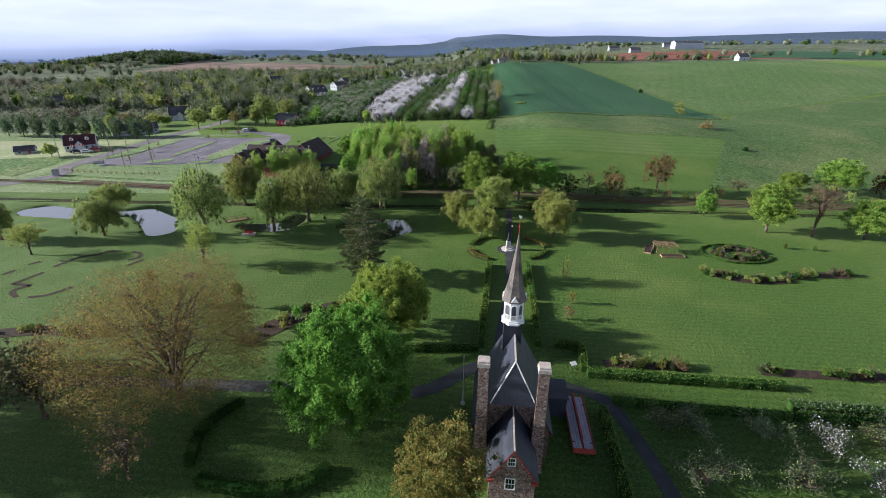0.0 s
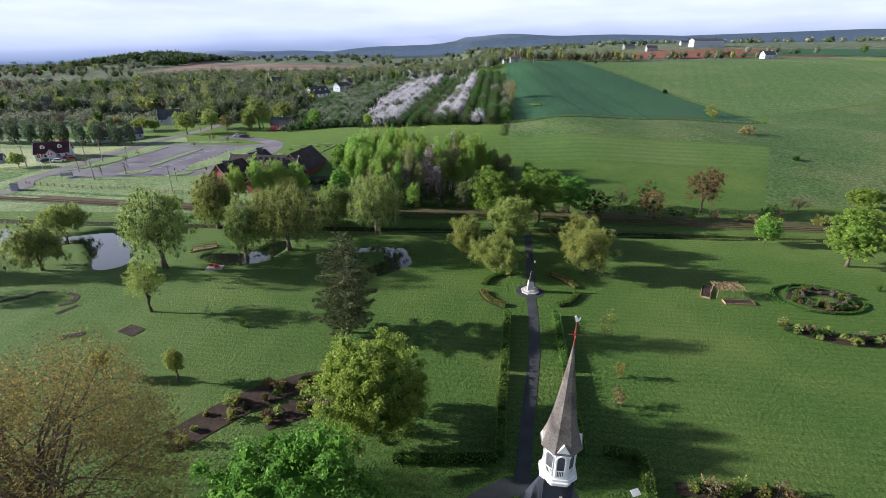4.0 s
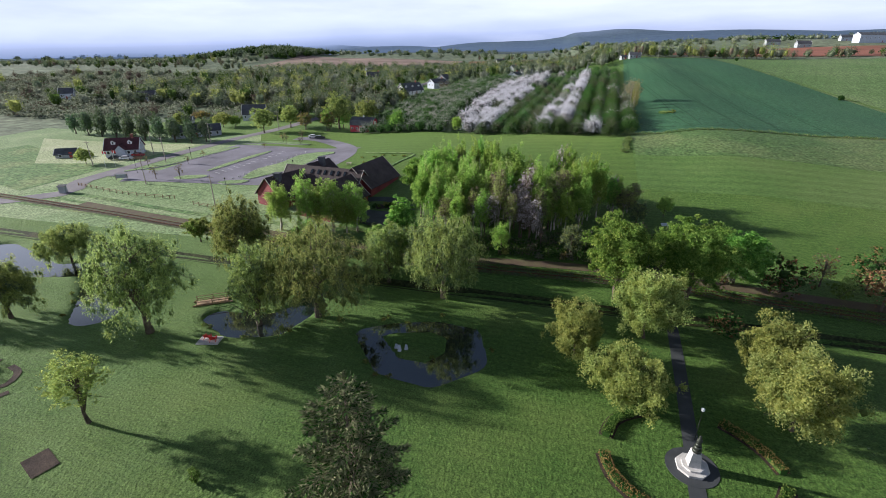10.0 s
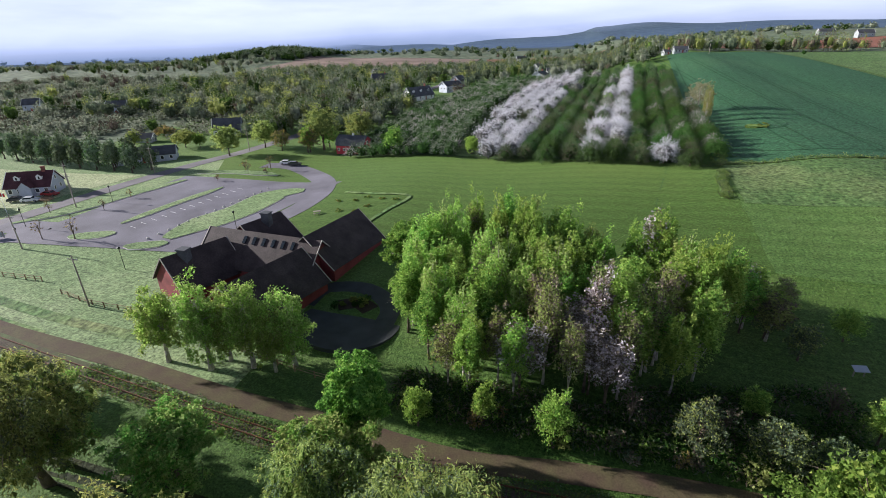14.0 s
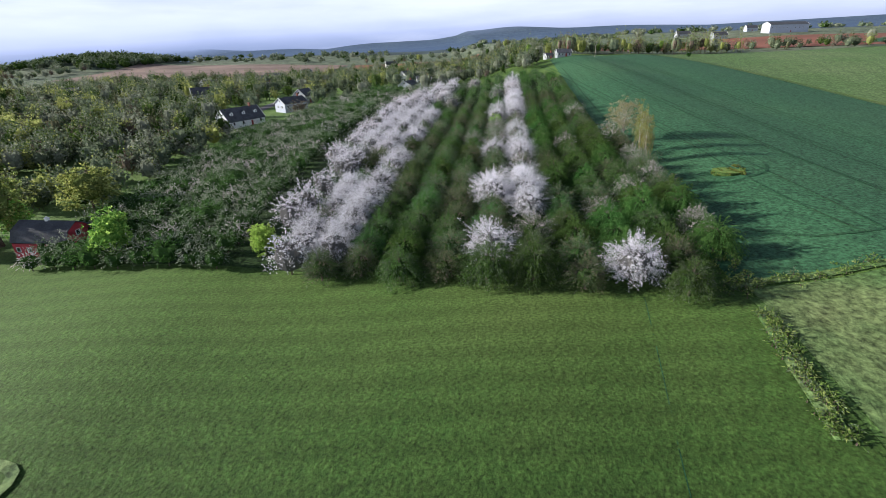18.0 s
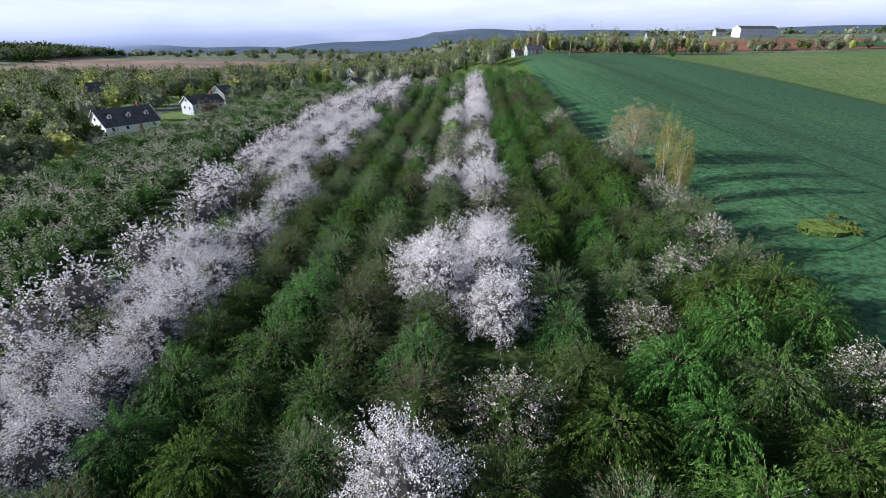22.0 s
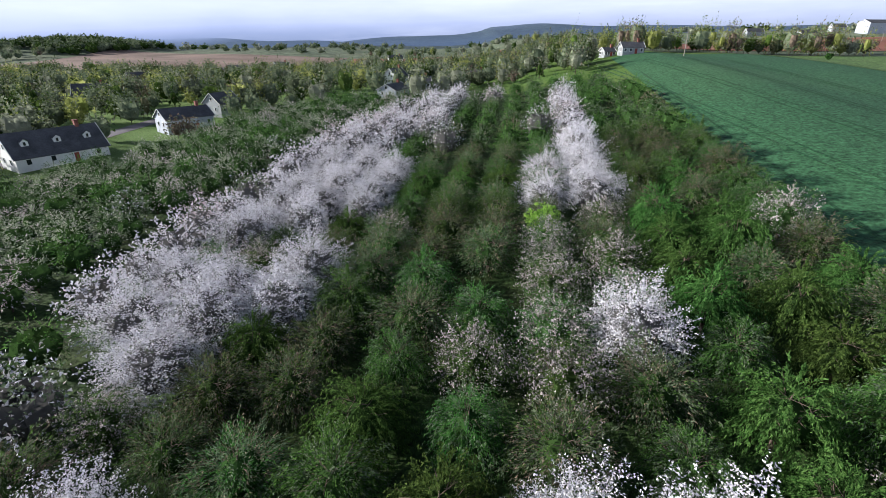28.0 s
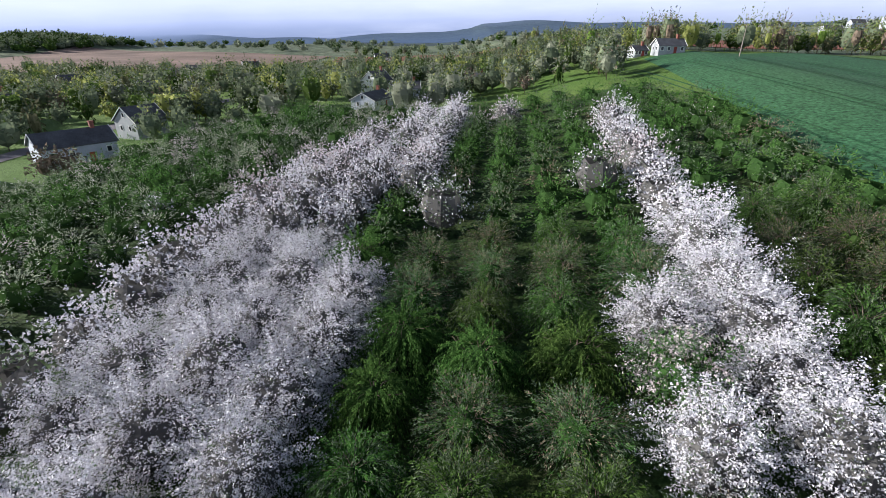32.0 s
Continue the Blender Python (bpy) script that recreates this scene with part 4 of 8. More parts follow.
(C_X, C_Y, C_H, C_W) = (-37.1, 52.9, 20.5, 27.2)
crng = np.random.default_rng(20)
cp = twig_points(crng, C_W * 0.94, C_H * 0.98, 1900, 42, -0.15, 0.12, -0.55, 0.03, 0.05)
cv = shards(cp, 0.085, crng)
c_mesh = mesh_of("crown", cv, np.arange(len(cv)).reshape(-1, 3), [L_BROWN, L_TWIG, L_OLIVE], crng.choice(3, len(cp), p=[0.5, 0.25, 0.25]))
c_wood = limbs(crng, lumps(crng, C_W * 0.95, C_H, C_H * 0.1, 20), C_H, 0.42, 0.12, 70).mesh("trunk", M_BARK, True)
tree("budding_tree", "broad old tree with dense bronze spring buds", "tree", (c_wood, c_mesh), on_ground(C_X, C_Y))
park("pine_tree", "old dark pine with sparse flat boughs", "tree", [(-53.1, 48.7, 11.8, 9.8)], 25, 0.26, 2400, [L_PINE], base=0.35, n=8, limb=20, core=0)
park("maple_tree", "olive-gold budding maple at the church gable", "tree", [(0.1, 32.2, 16.8, 10.6)], 28, 0.09, 20000, [L_OLIVE, L_BROWN], [0.8, 0.2], base=0.08, bunch=1, size=0.09, core=0.4, inner=L_UNDER)
park("bare_tree", "small leafless tree with fine brown twigs", "tree", [(-36.0, 39.2, 8.8, 7.8)], 31, 0.12, 1800, [L_TWIG, L_BROWN], [0.7, 0.3], base=0.2, limb=30, shell=0.2, core=0)
for i, (x, y, h, wd) in enumerate([(-62.3, 115.0, 20.0, 16.5), (-98.8, 133.7, 8.9, 12.6), (-88.0, 113.2, 11.7, 13.2), (-38.5, 125.5, 18.1, 23.6), (-61.7, 139.3, 16.7, 14.1), (-19.5, 136.6, 17.6, 16.5), (-47.0, 121.7, 17.2, 9.1), (-31.5, 141.6, 13.0, 10.6), (-112.0, 110.1, 11.9, 8.6)]):
    ms = bunch_tree(40 + i, wd, h, h * 0.06, 0.12, 30000 if wd > 12 else 20000, [L_WILLOW, L_OLD, L_PALE], [0.62, 0.2, 0.18], h * 0.026, None, 26, 0.3, 1.8, 0.062, L_UNDER, bunch_core=0.4, uneven=0.2, weep=0.5)
    tree("willow_tree", "weeping willow with yellow-green hanging strands by the pond", "tree", ms, on_ground(x, y, 37 * i), "willows by the ponds")
park("young_tree", "small round-headed tree with thin yellow-green leaves", "tree", [(x, y, h, wd * 1.05) for x, y, h, wd in ((-54.4, 96.9, 10.5, 7.6), (-97.3, 101.1, 8.5, 8.0), (-39.0, 77.8, 6.2, 3.0), (-50.2, 78.4, 4.8, 2.6))], 60, 0.09, 9000, [L_PALE, L_WILLOW], [0.7, 0.3], base=0.25, bunch=1, size=0.1, core=0, limb=22, bunch_core=0.3)
park("round_willow", "bushy pale yellow-green willow beside the walk", "tree", [(9.4, 115.6, 8.3, 12.1), (3.1, 123.6, 9.8, 10.0), (13.9, 131.6, 12.4, 12.6), (28.2, 115.1, 11.3, 14.0), (29.1, 125.1, 10.4, 10.3)], 70, 0.11, 24000, [L_PALE, L_WILLOW], [0.6, 0.4], base=0.03, bunch=1, size=0.095, core=0.45, tall=1.25, inner=L_UNDER, uneven=0.26, group="willows beside the walk")
park("maple_tree", "full green maple tree at the end of the walk", "tree", [(10.6, 143.3, 17.5, 13.7), (22.9, 146.1, 16.6, 16.5), (32.9, 154.0, 11.5, 11.6), (-31.5, 150.3, 14.5, 7.9), (-38.5, 188.0, 11.0, 11.0)], 80, 0.15, 22000, [L_GREEN, L_LIME, L_MAPLE], [0.5, 0.2, 0.3], base=0.1, bunch=1, size=0.1, core=0.5, uneven=0.22)
park("dark_bush", "dark reddish-brown bushy tree beside the railway", "tree", [(40.0, 151.8, 6.9, 10.6), (55.6, 155.7, 8.2, 8.6), (26.8, 135.3, 3.6, 5.8)], 90, 0.24, 1500, [L_DARK, L_RUST], [0.6, 0.4], base=0.1)
park("larch_tree", "rusty brown conifer beside the railway", "tree", [(70.4, 154.2, 13.1, 11.8), (54.6, 148.9, 8.8, 8.0)], 95, 0.22, 1700, [L_RUST, L_PINE], [0.8, 0.2], base=0.2, n=9)
park("chestnut_tree", "bright green chestnut tree on the lawn", "tree", [(86.3, 119.9, 15.3, 11.0), (109.0, 115.1, 11.5, 12.5), (130.2, 154.5, 12.9, 15.2), (75.9, 132.6, 8.0, 6.3), (117.3, 156.6, 7.5, 9.6)], 100, 0.16, 12000, [L_LIME, L_GREEN], [0.5, 0.5], base=0.08, bunch=1, size=0.1, core=0.6, inner=L_MAPLE, uneven=0.12)
park("bare_tree", "tall leafless tree with brown twigs", "tree", [(96.5, 116.6, 16.8, 8.9), (48.0, 155.6, 7.3, 5.7), (98.3, 155.1, 4.5, 8.6)], 110, 0.14, 1500, [L_TWIG, L_BROWN], [0.6, 0.4], base=0.15, limb=30, shell=0.2, core=0)
park("copper_tree", "dark copper-red leaved tree", "tree", [(143.0, 151.1, 9.4, 8.4)], 115, 0.25, 1500, [L_RED], base=0.15)
park("poplar_clump", "light green young trees in front of the barn", "tree", [(x, y, h, wd * 0.86) for x, y, h, wd in ((-64.8, 158.9, 13.4, 8.4), (-57.6, 158.8, 15.4, 8.9), (-52.0, 160.5, 15.0, 8.6), (-46.4, 162.0, 13.3, 8.6), (-56.1, 161.0, 12.0, 8.0), (-48.5, 160.4, 10.3, 7.7))], 120, 0.125, 13000, [L_LIME, L_WILLOW], [0.5, 0.5], base=0.02, bunch=1, size=0.12, core=0, tall=1.3, bark=M_PALE_BARK, uneven=0.34, bunch_core=0.3, group="trees before the visitor barn")
park("alder_tree", "loose green tree beside the railway trail", "tree", [(-63.5, 142.0, 13.6, 12.4), (-48.2, 142.5, 10.9, 10.5), (-31.7, 144.0, 11.8, 11.5), (-79.3, 148.6, 6.8, 6.6)], 130, 0.13, 20000, [L_WILLOW, L_GREEN], [0.55, 0.45], base=0.1, bunch=1, size=0.1, core=0.3, limb=24, uneven=0.25)

park("sapling", "light green young tree at the edge of the grove", "tree", [(-26.9, 155.9, 6.2, 3.9), (-19.5, 157.6, 6.8, 3.2), (-11.6, 156.4, 8.2, 5.0), (10.0, 165.0, 5.0, 3.4), (24.7, 180.9, 5.4, 5.0), (21.5, 164.1, 5.9, 4.0)], 330, 0.1, 7000, [L_LIME, L_GREEN], [0.7, 0.3], base=0.08, bunch=1, size=0.14, core=0, tall=1.3, uneven=0.28, bunch_core=0.3, group="young trees before the grove")
park("alder_tree", "grey-green loose tree at the edge of the grove", "tree", [(9.9, 158.2, 7.2, 7.2), (2.8, 158.4, 8.6, 6.2), (18.0, 176.2, 6.3, 4.6), (15.2, 180.0, 7.6, 6.0), (15.7, 158.6, 5.2, 5.6)], 340, 0.1, 8000, [L_OLD, L_WILLOW], [0.6, 0.4], base=0.06, bunch=1, size=0.12, core=0, uneven=0.28, bunch_core=0.35, group="loose trees before the grove")
park("bare_tree", "leafless grey bush in the undergrowth", "tree", [(17.7, 166.3, 6.0, 5.0), (6.0, 161.5, 5.5, 4.5), (-3.5, 161.0, 6.5, 4.2)], 350, 0.1, 900, [L_TWIG, L_OLD], [0.7, 0.3], base=0.1, limb=34, shell=0.2, core=0)

# the spreading conifer on the lawn: tiers of boughs
def conifer(name, label, spot, seed, count, mats):
    x, y, h, wd = spot
    rng = np.random.default_rng(abs(int(seed)))
    s = Solid()
    s.tube((0, 0, -0.3), (0, 0, h * 0.96), h * 0.019, 0.04, 8)
    vs, tiers = [], 17
    for k in range(tiers):
        u = 0.1 + 0.88 * k / (tiers - 1)
        reach = wd / 2 * min(1.0, 1.25 * (1.04 - u) ** 0.62) * (1 if k > 1 else 0.75)
        boughs = 9 if u < 0.75 else 6
        for j in range(boughs):
            a = 6.283 * (j + 0.5 * (k % 2)) / boughs + rng.uniform(-0.3, 0.3)
            r = reach * rng.uniform(0.6, 1.08)
            way = np.array([math.cos(a), math.sin(a), 0.0])
            side = np.array([-way[1], way[0], 0.0])
            z0 = h * u + rng.uniform(-0.3, 0.3)
            rise = 0.05 * r if u < 0.6 else 0.35 * r
            s.tube((0, 0, z0), (way[0] * r, way[1] * r, z0 + rise), 0.07 * (1.2 - u), 0.015, 4)
            m = int(count * r / (tiers * 8 * wd * 0.33))
            t = 0.18 + 0.82 * rng.random(m) ** 0.75
            off = rng.normal(size=m) * (0.06 + 0.17 * r * (1.1 - t))
            p = way[None] * (t * r)[:, None] + side[None] * off[:, None]
            p[:, 2] = z0 + rise * t + rng.normal(size=m) * 0.1 - 0.12 * np.abs(off)
            vs.append(strands(p, way[None] * 0.8 + side[None] * np.sign(off)[:, None] * 0.7 + [0, 0, 0.15], 0.36, 0.07, rng))
    v = np.concatenate(vs)
    f = np.arange(len(v)).reshape(-1, 3)
    idx = rng.choice(len(mats), len(f), p=[0.3, 0.7])
    tree(name, label, "conifer", (s.mesh("trunk", M_BARK, True), mesh_of("crown", v, f, mats, idx)), on_ground(x, y))


for i, spot in enumerate([(-17.2, 91.2, 17.9, 11.6)]):
    conifer("spruce_tree", "grey-olive conifer with level tiers of boughs on the lawn", spot, 140 + i, 30000, [L_DARK, L_PINE])

# the tall grove beside the visitor barn
grove_rng = np.random.default_rng(21)
GROVE_KINDS = []
for i, (mats, wts, bark, cnt) in enumerate(((([L_LIME, L_GREEN]), [0.8, 0.2], M_PALE_BARK, 1700), (([L_GREEN, L_LIME]), [0.7, 0.3], M_BARK, 1400), (([L_WILLOW, L_LIME]), [0.6, 0.4], M_PALE_BARK, 1200),
                              (([L_PINK, L_TWIG]), [0.55, 0.45], M_BARK, 900), (([L_WILLOW, L_TWIG]), [0.6, 0.4], M_PALE_BARK, 900))):
    for k in range(2):
        GROVE_KINDS.append(bunch_tree(150 + 5 * i + k, 4.9, 13.6, 2.2 if i < 3 else 3.4, 0.13, int(cnt * 3.6), mats, wts, 0.14, bark, 16, 0, 1.9, 0.13, None, bunch_core=0.0, uneven=0.3))
GROVE_LABEL = ("slender aspen with light green spring leaves", "green maple in the close grove", "tall birch with pale trunk and thin yellow-green leaves",
               "wild cherry with faded pinkish blossom", "half-bare birch with pale trunk")
for i in range(165):
    u, t = grove_rng.random(), grove_rng.random()
    x = -41 + 52 * u
    lo, hi = 162 - 1.5 * u, ramp(u, (0, 0.25, 0.7, 1), (190, 193, 190, 180))
    y = lo + (hi - lo) * t
    if x < ramp(y, (150, 164, 172, 180, 192), (-29, -31, -34, -36, -39)) or y < ramp(x, (-41, -8, 0, 11), (161, 160, 166, 175)):
        continue
    k = grove_rng.choice(5, p=[0.5, 0.14, 0.24, 0.03, 0.09])
    if 0.47 < u < 0.68 and t < 0.3:
        k = 3 if grove_rng.random() < 0.6 else 4
    if i % 14 == 0:
        x, y = 11 + 7 * u, 178 + 7 * t
    tall = (0.6 if x > 12 else 1.0) * grove_rng.uniform(0.85, 1.22) * (0.8 if t < 0.15 else 1.0)
    wide = grove_rng.uniform(0.85, 1.35)
    g = tree(("aspen_tree", "maple_tree", "birch_tree", "cherry_tree", "birch_tree")[k], GROVE_LABEL[k], "tree", GROVE_KINDS[2 * k + i % 2], on_ground(x, y, grove_rng.uniform(0, 360)), "grove by the visitor barn")
    g.scale = (wide, wide, tall)

# trees that stand behind the start of the flight and throw their shade over the near lawn
park("maple_tree", "tall maple in full leaf south of the church", "tree", [(-72, 31, 20, 14), (-62, 14, 21, 15), (-84, 43, 20, 15), (-78, 51, 17, 12), (-92, 57, 18, 13), (-40, 8, 20, 14), (-20, 12, 17, 12)], 180, 0.4, 4200, [L_GREEN], base=0.12, n=9, shell=0.65)

# ---- church ----
def stone_material(name, size):
    """Rubble masonry: irregular stones of mixed colour in pale mortar."""
    m = material(name, (0.25, 0.17, 0.14), 0.88, vary=0.3, scale=1.0, fine=14.0)
    n, l = m.node_tree.nodes, m.node_tree.links
    b = n["Principled BSDF"]
    tc, cell, edge = n.new("ShaderNodeTexCoord"), n.new("ShaderNodeTexVoronoi"), n.new("ShaderNodeTexVoronoi")
    edge.feature = "DISTANCE_TO_EDGE"
    for v in (cell, edge):
        v.inputs["Scale"].default_value = 1 / size
        l.new(tc.outputs["Object"], v.inputs["Vector"])
    ramp_node = n.new("ShaderNodeValToRGB")
    e = ramp_node.color_ramp.elements
    e[0].position, e[0].color = 0.0, (0.07, 0.05, 0.048, 1)
    e[1].position, e[1].color = 1.0, (0.5, 0.42, 0.38, 1)
    for pos, col in ((0.3, (0.22, 0.12, 0.095, 1)), (0.55, (0.26, 0.2, 0.18, 1)), (0.75, (0.33, 0.2, 0.15, 1))):
        e.new(pos).color = col
    sep = n.new("ShaderNodeSeparateColor")
    l.new(cell.outputs["Color"], sep.inputs[0])
    l.new(sep.outputs[0], ramp_node.inputs[0])
    joint = n.new("ShaderNodeMapRange")
    joint.inputs["From Min"].default_value, joint.inputs["From Max"].default_value = 0.02, 0.07
    l.new(edge.outputs["Distance"], joint.inputs[0])
    mix = n.new("ShaderNodeMix")
    mix.data_type = "RGBA"
    mix.inputs[6].default_value = (0.3, 0.26, 0.23, 1)
    l.new(joint.outputs[0], mix.inputs[0])
    l.new(ramp_node.outputs[0], mix.inputs[7])
    l.new(mix.outputs[2], b.inputs["Base Color"])
    bp = n.new("ShaderNodeBump")
    bp.inputs["Distance"].default_value = 0.06
    l.new(joint.outputs[0], bp.inputs["Height"])
    l.new(bp.outputs[0], b.inputs["Normal"])
    return m


M_RUBBLE = stone_material("rubble_stone", 0.21)
church = thing("church", "small stone church with steep slate roofs and a white belfry", "church", pose(7.45, 41.6, 0, 0, 0, -5.9))
CX = 0.35
HALF, RIDGE, EAVE, V0, V1 = 4.75, 13.2, 4.2, 1.5, 11.4
HIP_Z, HIP_V = 8.2, 2.5
hip_half = HALF * (RIDGE - HIP_Z) / (RIDGE - EAVE)
walls = Solid()
for a, b_, c, d in ((CX - HALF + 0.35, CX - HALF + 0.9, V0, V1), (CX + HALF - 0.9, CX + HALF - 0.35, V0, V1)):
    walls.box(a, b_, c, d, -0.3, EAVE + 0.35)
for v in (V0, V1 - 0.55):
    hw = HALF - 0.36
    top = HIP_Z - 0.12 if v == V0 else RIDGE - 0.5
    th = hip_half - 0.1 if v == V0 else 0.12
    prof = [(CX - hw, -0.3), (CX + hw, -0.3), (CX + hw, EAVE + 0.2), (CX + th, top), (CX - th, top), (CX - hw, EAVE + 0.2)]
    k = len(prof)
    walls.add([(x, v, z) for x, z in prof] + [(x, v + 0.55, z) for x, z in prof],
              [tuple(range(k)), tuple(range(2 * k - 1, k - 1, -1))] + [(i, i + k, (i + 1) % k + k, (i + 1) % k) for i in range(k)])
part("stone_wall", walls.mesh("stone_wall", M_RUBBLE), church)


def slates(corners, rows, name, parent, label=""):
    """A slated slope: overlapping courses, each a thin board that steps out over the one below."""
    a, b_, c, d = (Vector(p) for p in corners)  # lower left, lower right, upper right, upper left
    base = part(name, Solid().slab([a, b_, c, d], 0.03).mesh(name, M_SLATE), parent, None, label)
    for i in range(rows):
        t0, t1 = i / rows, (i + 1.25) / rows
        t1 = min(1.0, t1)
        p, q = a.lerp(d, t0), b_.lerp(c, t0)
        r_, s_ = b_.lerp(c, t1), a.lerp(d, t1)
        nrm = (q - p).cross(s_ - p).normalized()
        part("slate_course", Solid().slab([p + nrm * 0.06, q + nrm * 0.06, r_ + nrm * 0.015, s_ + nrm * 0.015], 0.035).mesh("slate_course", M_SLATE), base)
    return base


for side in (-1, 1):
    e0, e1 = (CX + side * HALF, V0 - 0.35, EAVE), (CX + side * HALF, V1 + 0.3, EAVE)
    r0, r1 = (CX + side * 0.02, HIP_V, RIDGE), (CX + side * 0.02, V1 + 0.3, RIDGE)
    h0 = (CX + side * hip_half, V0 - 0.35, HIP_Z)
    low = [e1, e0, h0, (CX + side * hip_half, V1 + 0.3, HIP_Z)] if side < 0 else [e0, e1, (CX + side * hip_half, V1 + 0.3, HIP_Z), h0]
    slates(low, 16, "roof_slope", church)
    high = [(CX + side * hip_half, V1 + 0.3, HIP_Z), h0, r0, r1] if side < 0 else [h0, (CX + side * hip_half, V1 + 0.3, HIP_Z), r1, r0]
    slates(high, 14, "roof_slope", church)
    part("hip_flashing", Solid().tube(h0, (CX, HIP_V, RIDGE + 0.05), 0.09, 0.09, 6).mesh("hip_flashing", M_WHITE), church, None, "pale lead hip flashing")
    part("eave_trim", Solid().box(min(e0[0], e0[0] - side * 0.3), max(e0[0], e0[0] - side * 0.3), V0 - 0.3, V1 + 0.2, EAVE - 0.2, EAVE - 0.02).mesh("eave_trim", M_RED_TRIM), church, None, "dark red eave board")
slates([(CX - hip_half, V0 - 0.36, HIP_Z), (CX + hip_half, V0 - 0.36, HIP_Z), (CX + 0.02, HIP_V, RIDGE), (CX - 0.02, HIP_V, RIDGE)], 12, "hip_end", church)
part("ridge_cap", Solid().box(CX - 0.1, CX + 0.1, HIP_V - 0.05, V1 + 0.3, RIDGE - 0.02, RIDGE + 0.1).mesh("ridge_cap", M_CAP), church, None, "pale ridge capping")

# the lower wing
W_HALF, W_RIDGE, W_EAVE, W0 = 2.75, 7.9, 3.6, -5.0
wing = Solid()
prof = [(CX - W_HALF + 0.3, -0.3), (CX + W_HALF - 0.3, -0.3), (CX + W_HALF - 0.3, W_EAVE + 0.35), (CX, W_RIDGE - 0.18), (CX - W_HALF + 0.3, W_EAVE + 0.35)]
k = len(prof)
wing.add([(x, W0, z) for x, z in prof] + [(x, W0 + 0.5, z) for x, z in prof], [tuple(range(k)), tuple(range(2 * k - 1, k - 1, -1))] + [(i, i + k, (i + 1) % k + k, (i + 1) % k) for i in range(k)])
for side in (-1, 1):
    x0, x1 = sorted((CX + side * (W_HALF - 0.3), CX + side * (W_HALF - 0.75)))
    wing.box(x0, x1, W0 + 0.5, V0, -0.3, W_EAVE + 0.3)
part("wing_wall", wing.mesh("wing_wall", M_RUBBLE), church)
for side in (-1, 1):
    e0, e1 = (CX + side * W_HALF, W0 - 0.3, W_EAVE), (CX + side * W_HALF, V0, W_EAVE)
    r0, r1 = (CX + side * 0.02, W0 - 0.3, W_RIDGE), (CX + side * 0.02, V0, W_RIDGE)
    slates([e1, e0, r0, r1] if side < 0 else [e0, e1, r1, r0], 18, "wing_roof", church)
    part("bargeboard", Solid().slab([(CX + side * W_HALF, W0 - 0.34, W_EAVE - 0.02), (CX, W0 - 0.34, W_RIDGE - 0.02), (CX, W0 - 0.34, W_RIDGE - 0.26), (CX + side * W_HALF, W0 - 0.34, W_EAVE - 0.26)][::side], 0.08).mesh("bargeboard", M_RED_TRIM), church, None, "dark red bargeboard")
    part("gable_return", Solid().slab([(CX + side * (W_HALF + 0.02), W0 - 0.4, W_EAVE - 0.06), (CX + side * (W_HALF - 0.8), W0 - 0.4, W_EAVE + 0.3), (CX + side * (W_HALF - 0.8), W0 - 0.4, W_EAVE - 0.1), (CX + side * (W_HALF + 0.02), W0 - 0.4, W_EAVE - 0.32)][::side], 0.1).mesh("gable_return", M_RED_TRIM), church)
part("wing_ridge", Solid().box(CX - 0.08, CX + 0.08, W0 - 0.3, V0, W_RIDGE - 0.02, W_RIDGE + 0.08).mesh("wing_ridge", M_CAP), church)


def sash(parent, x, v, z, wd, ht, bars, facing=-1):
    win = part("window", Solid().box(x - wd / 2, x + wd / 2, v - 0.02, v + 0.03, z, z + ht).mesh("pane", M_GLASS), parent)
    fr = Solid()
    for a, b_, c, d in ((-wd / 2 - 0.1, -wd / 2 + 0.03, -0.08, ht + 0.1), (wd / 2 - 0.03, wd / 2 + 0.1, -0.08, ht + 0.1)):
        fr.box(x + a, x + b_, v - 0.07, v + 0.05, z + c, z + d)
    for a, b_ in ((-0.1, 0.03), (ht - 0.03, ht + 0.1), (ht / 2 - 0.03, ht / 2 + 0.03)):
        fr.box(x - wd / 2 + 0.03, x + wd / 2 - 0.03, v - 0.068, v + 0.048, z + a, z + b_)
    part("frame", fr.mesh("frame", M_WHITE), win, None, "white sash frame")
    gl = Solid()
    for i in range(1, bars):
        gl.box(x - wd / 2 + wd * i / bars - 0.015, x - wd / 2 + wd * i / bars + 0.015, v - 0.05, v - 0.02, z, z + ht)
    part("glazing_bar", gl.mesh("glazing_bar", M_WHITE), win)


sash(church, CX - 0.2, W0, 5.6, 0.72, 1.0, 3)
sash(church, CX - 0.2, W0, 2.2, 0.95, 1.5, 3)

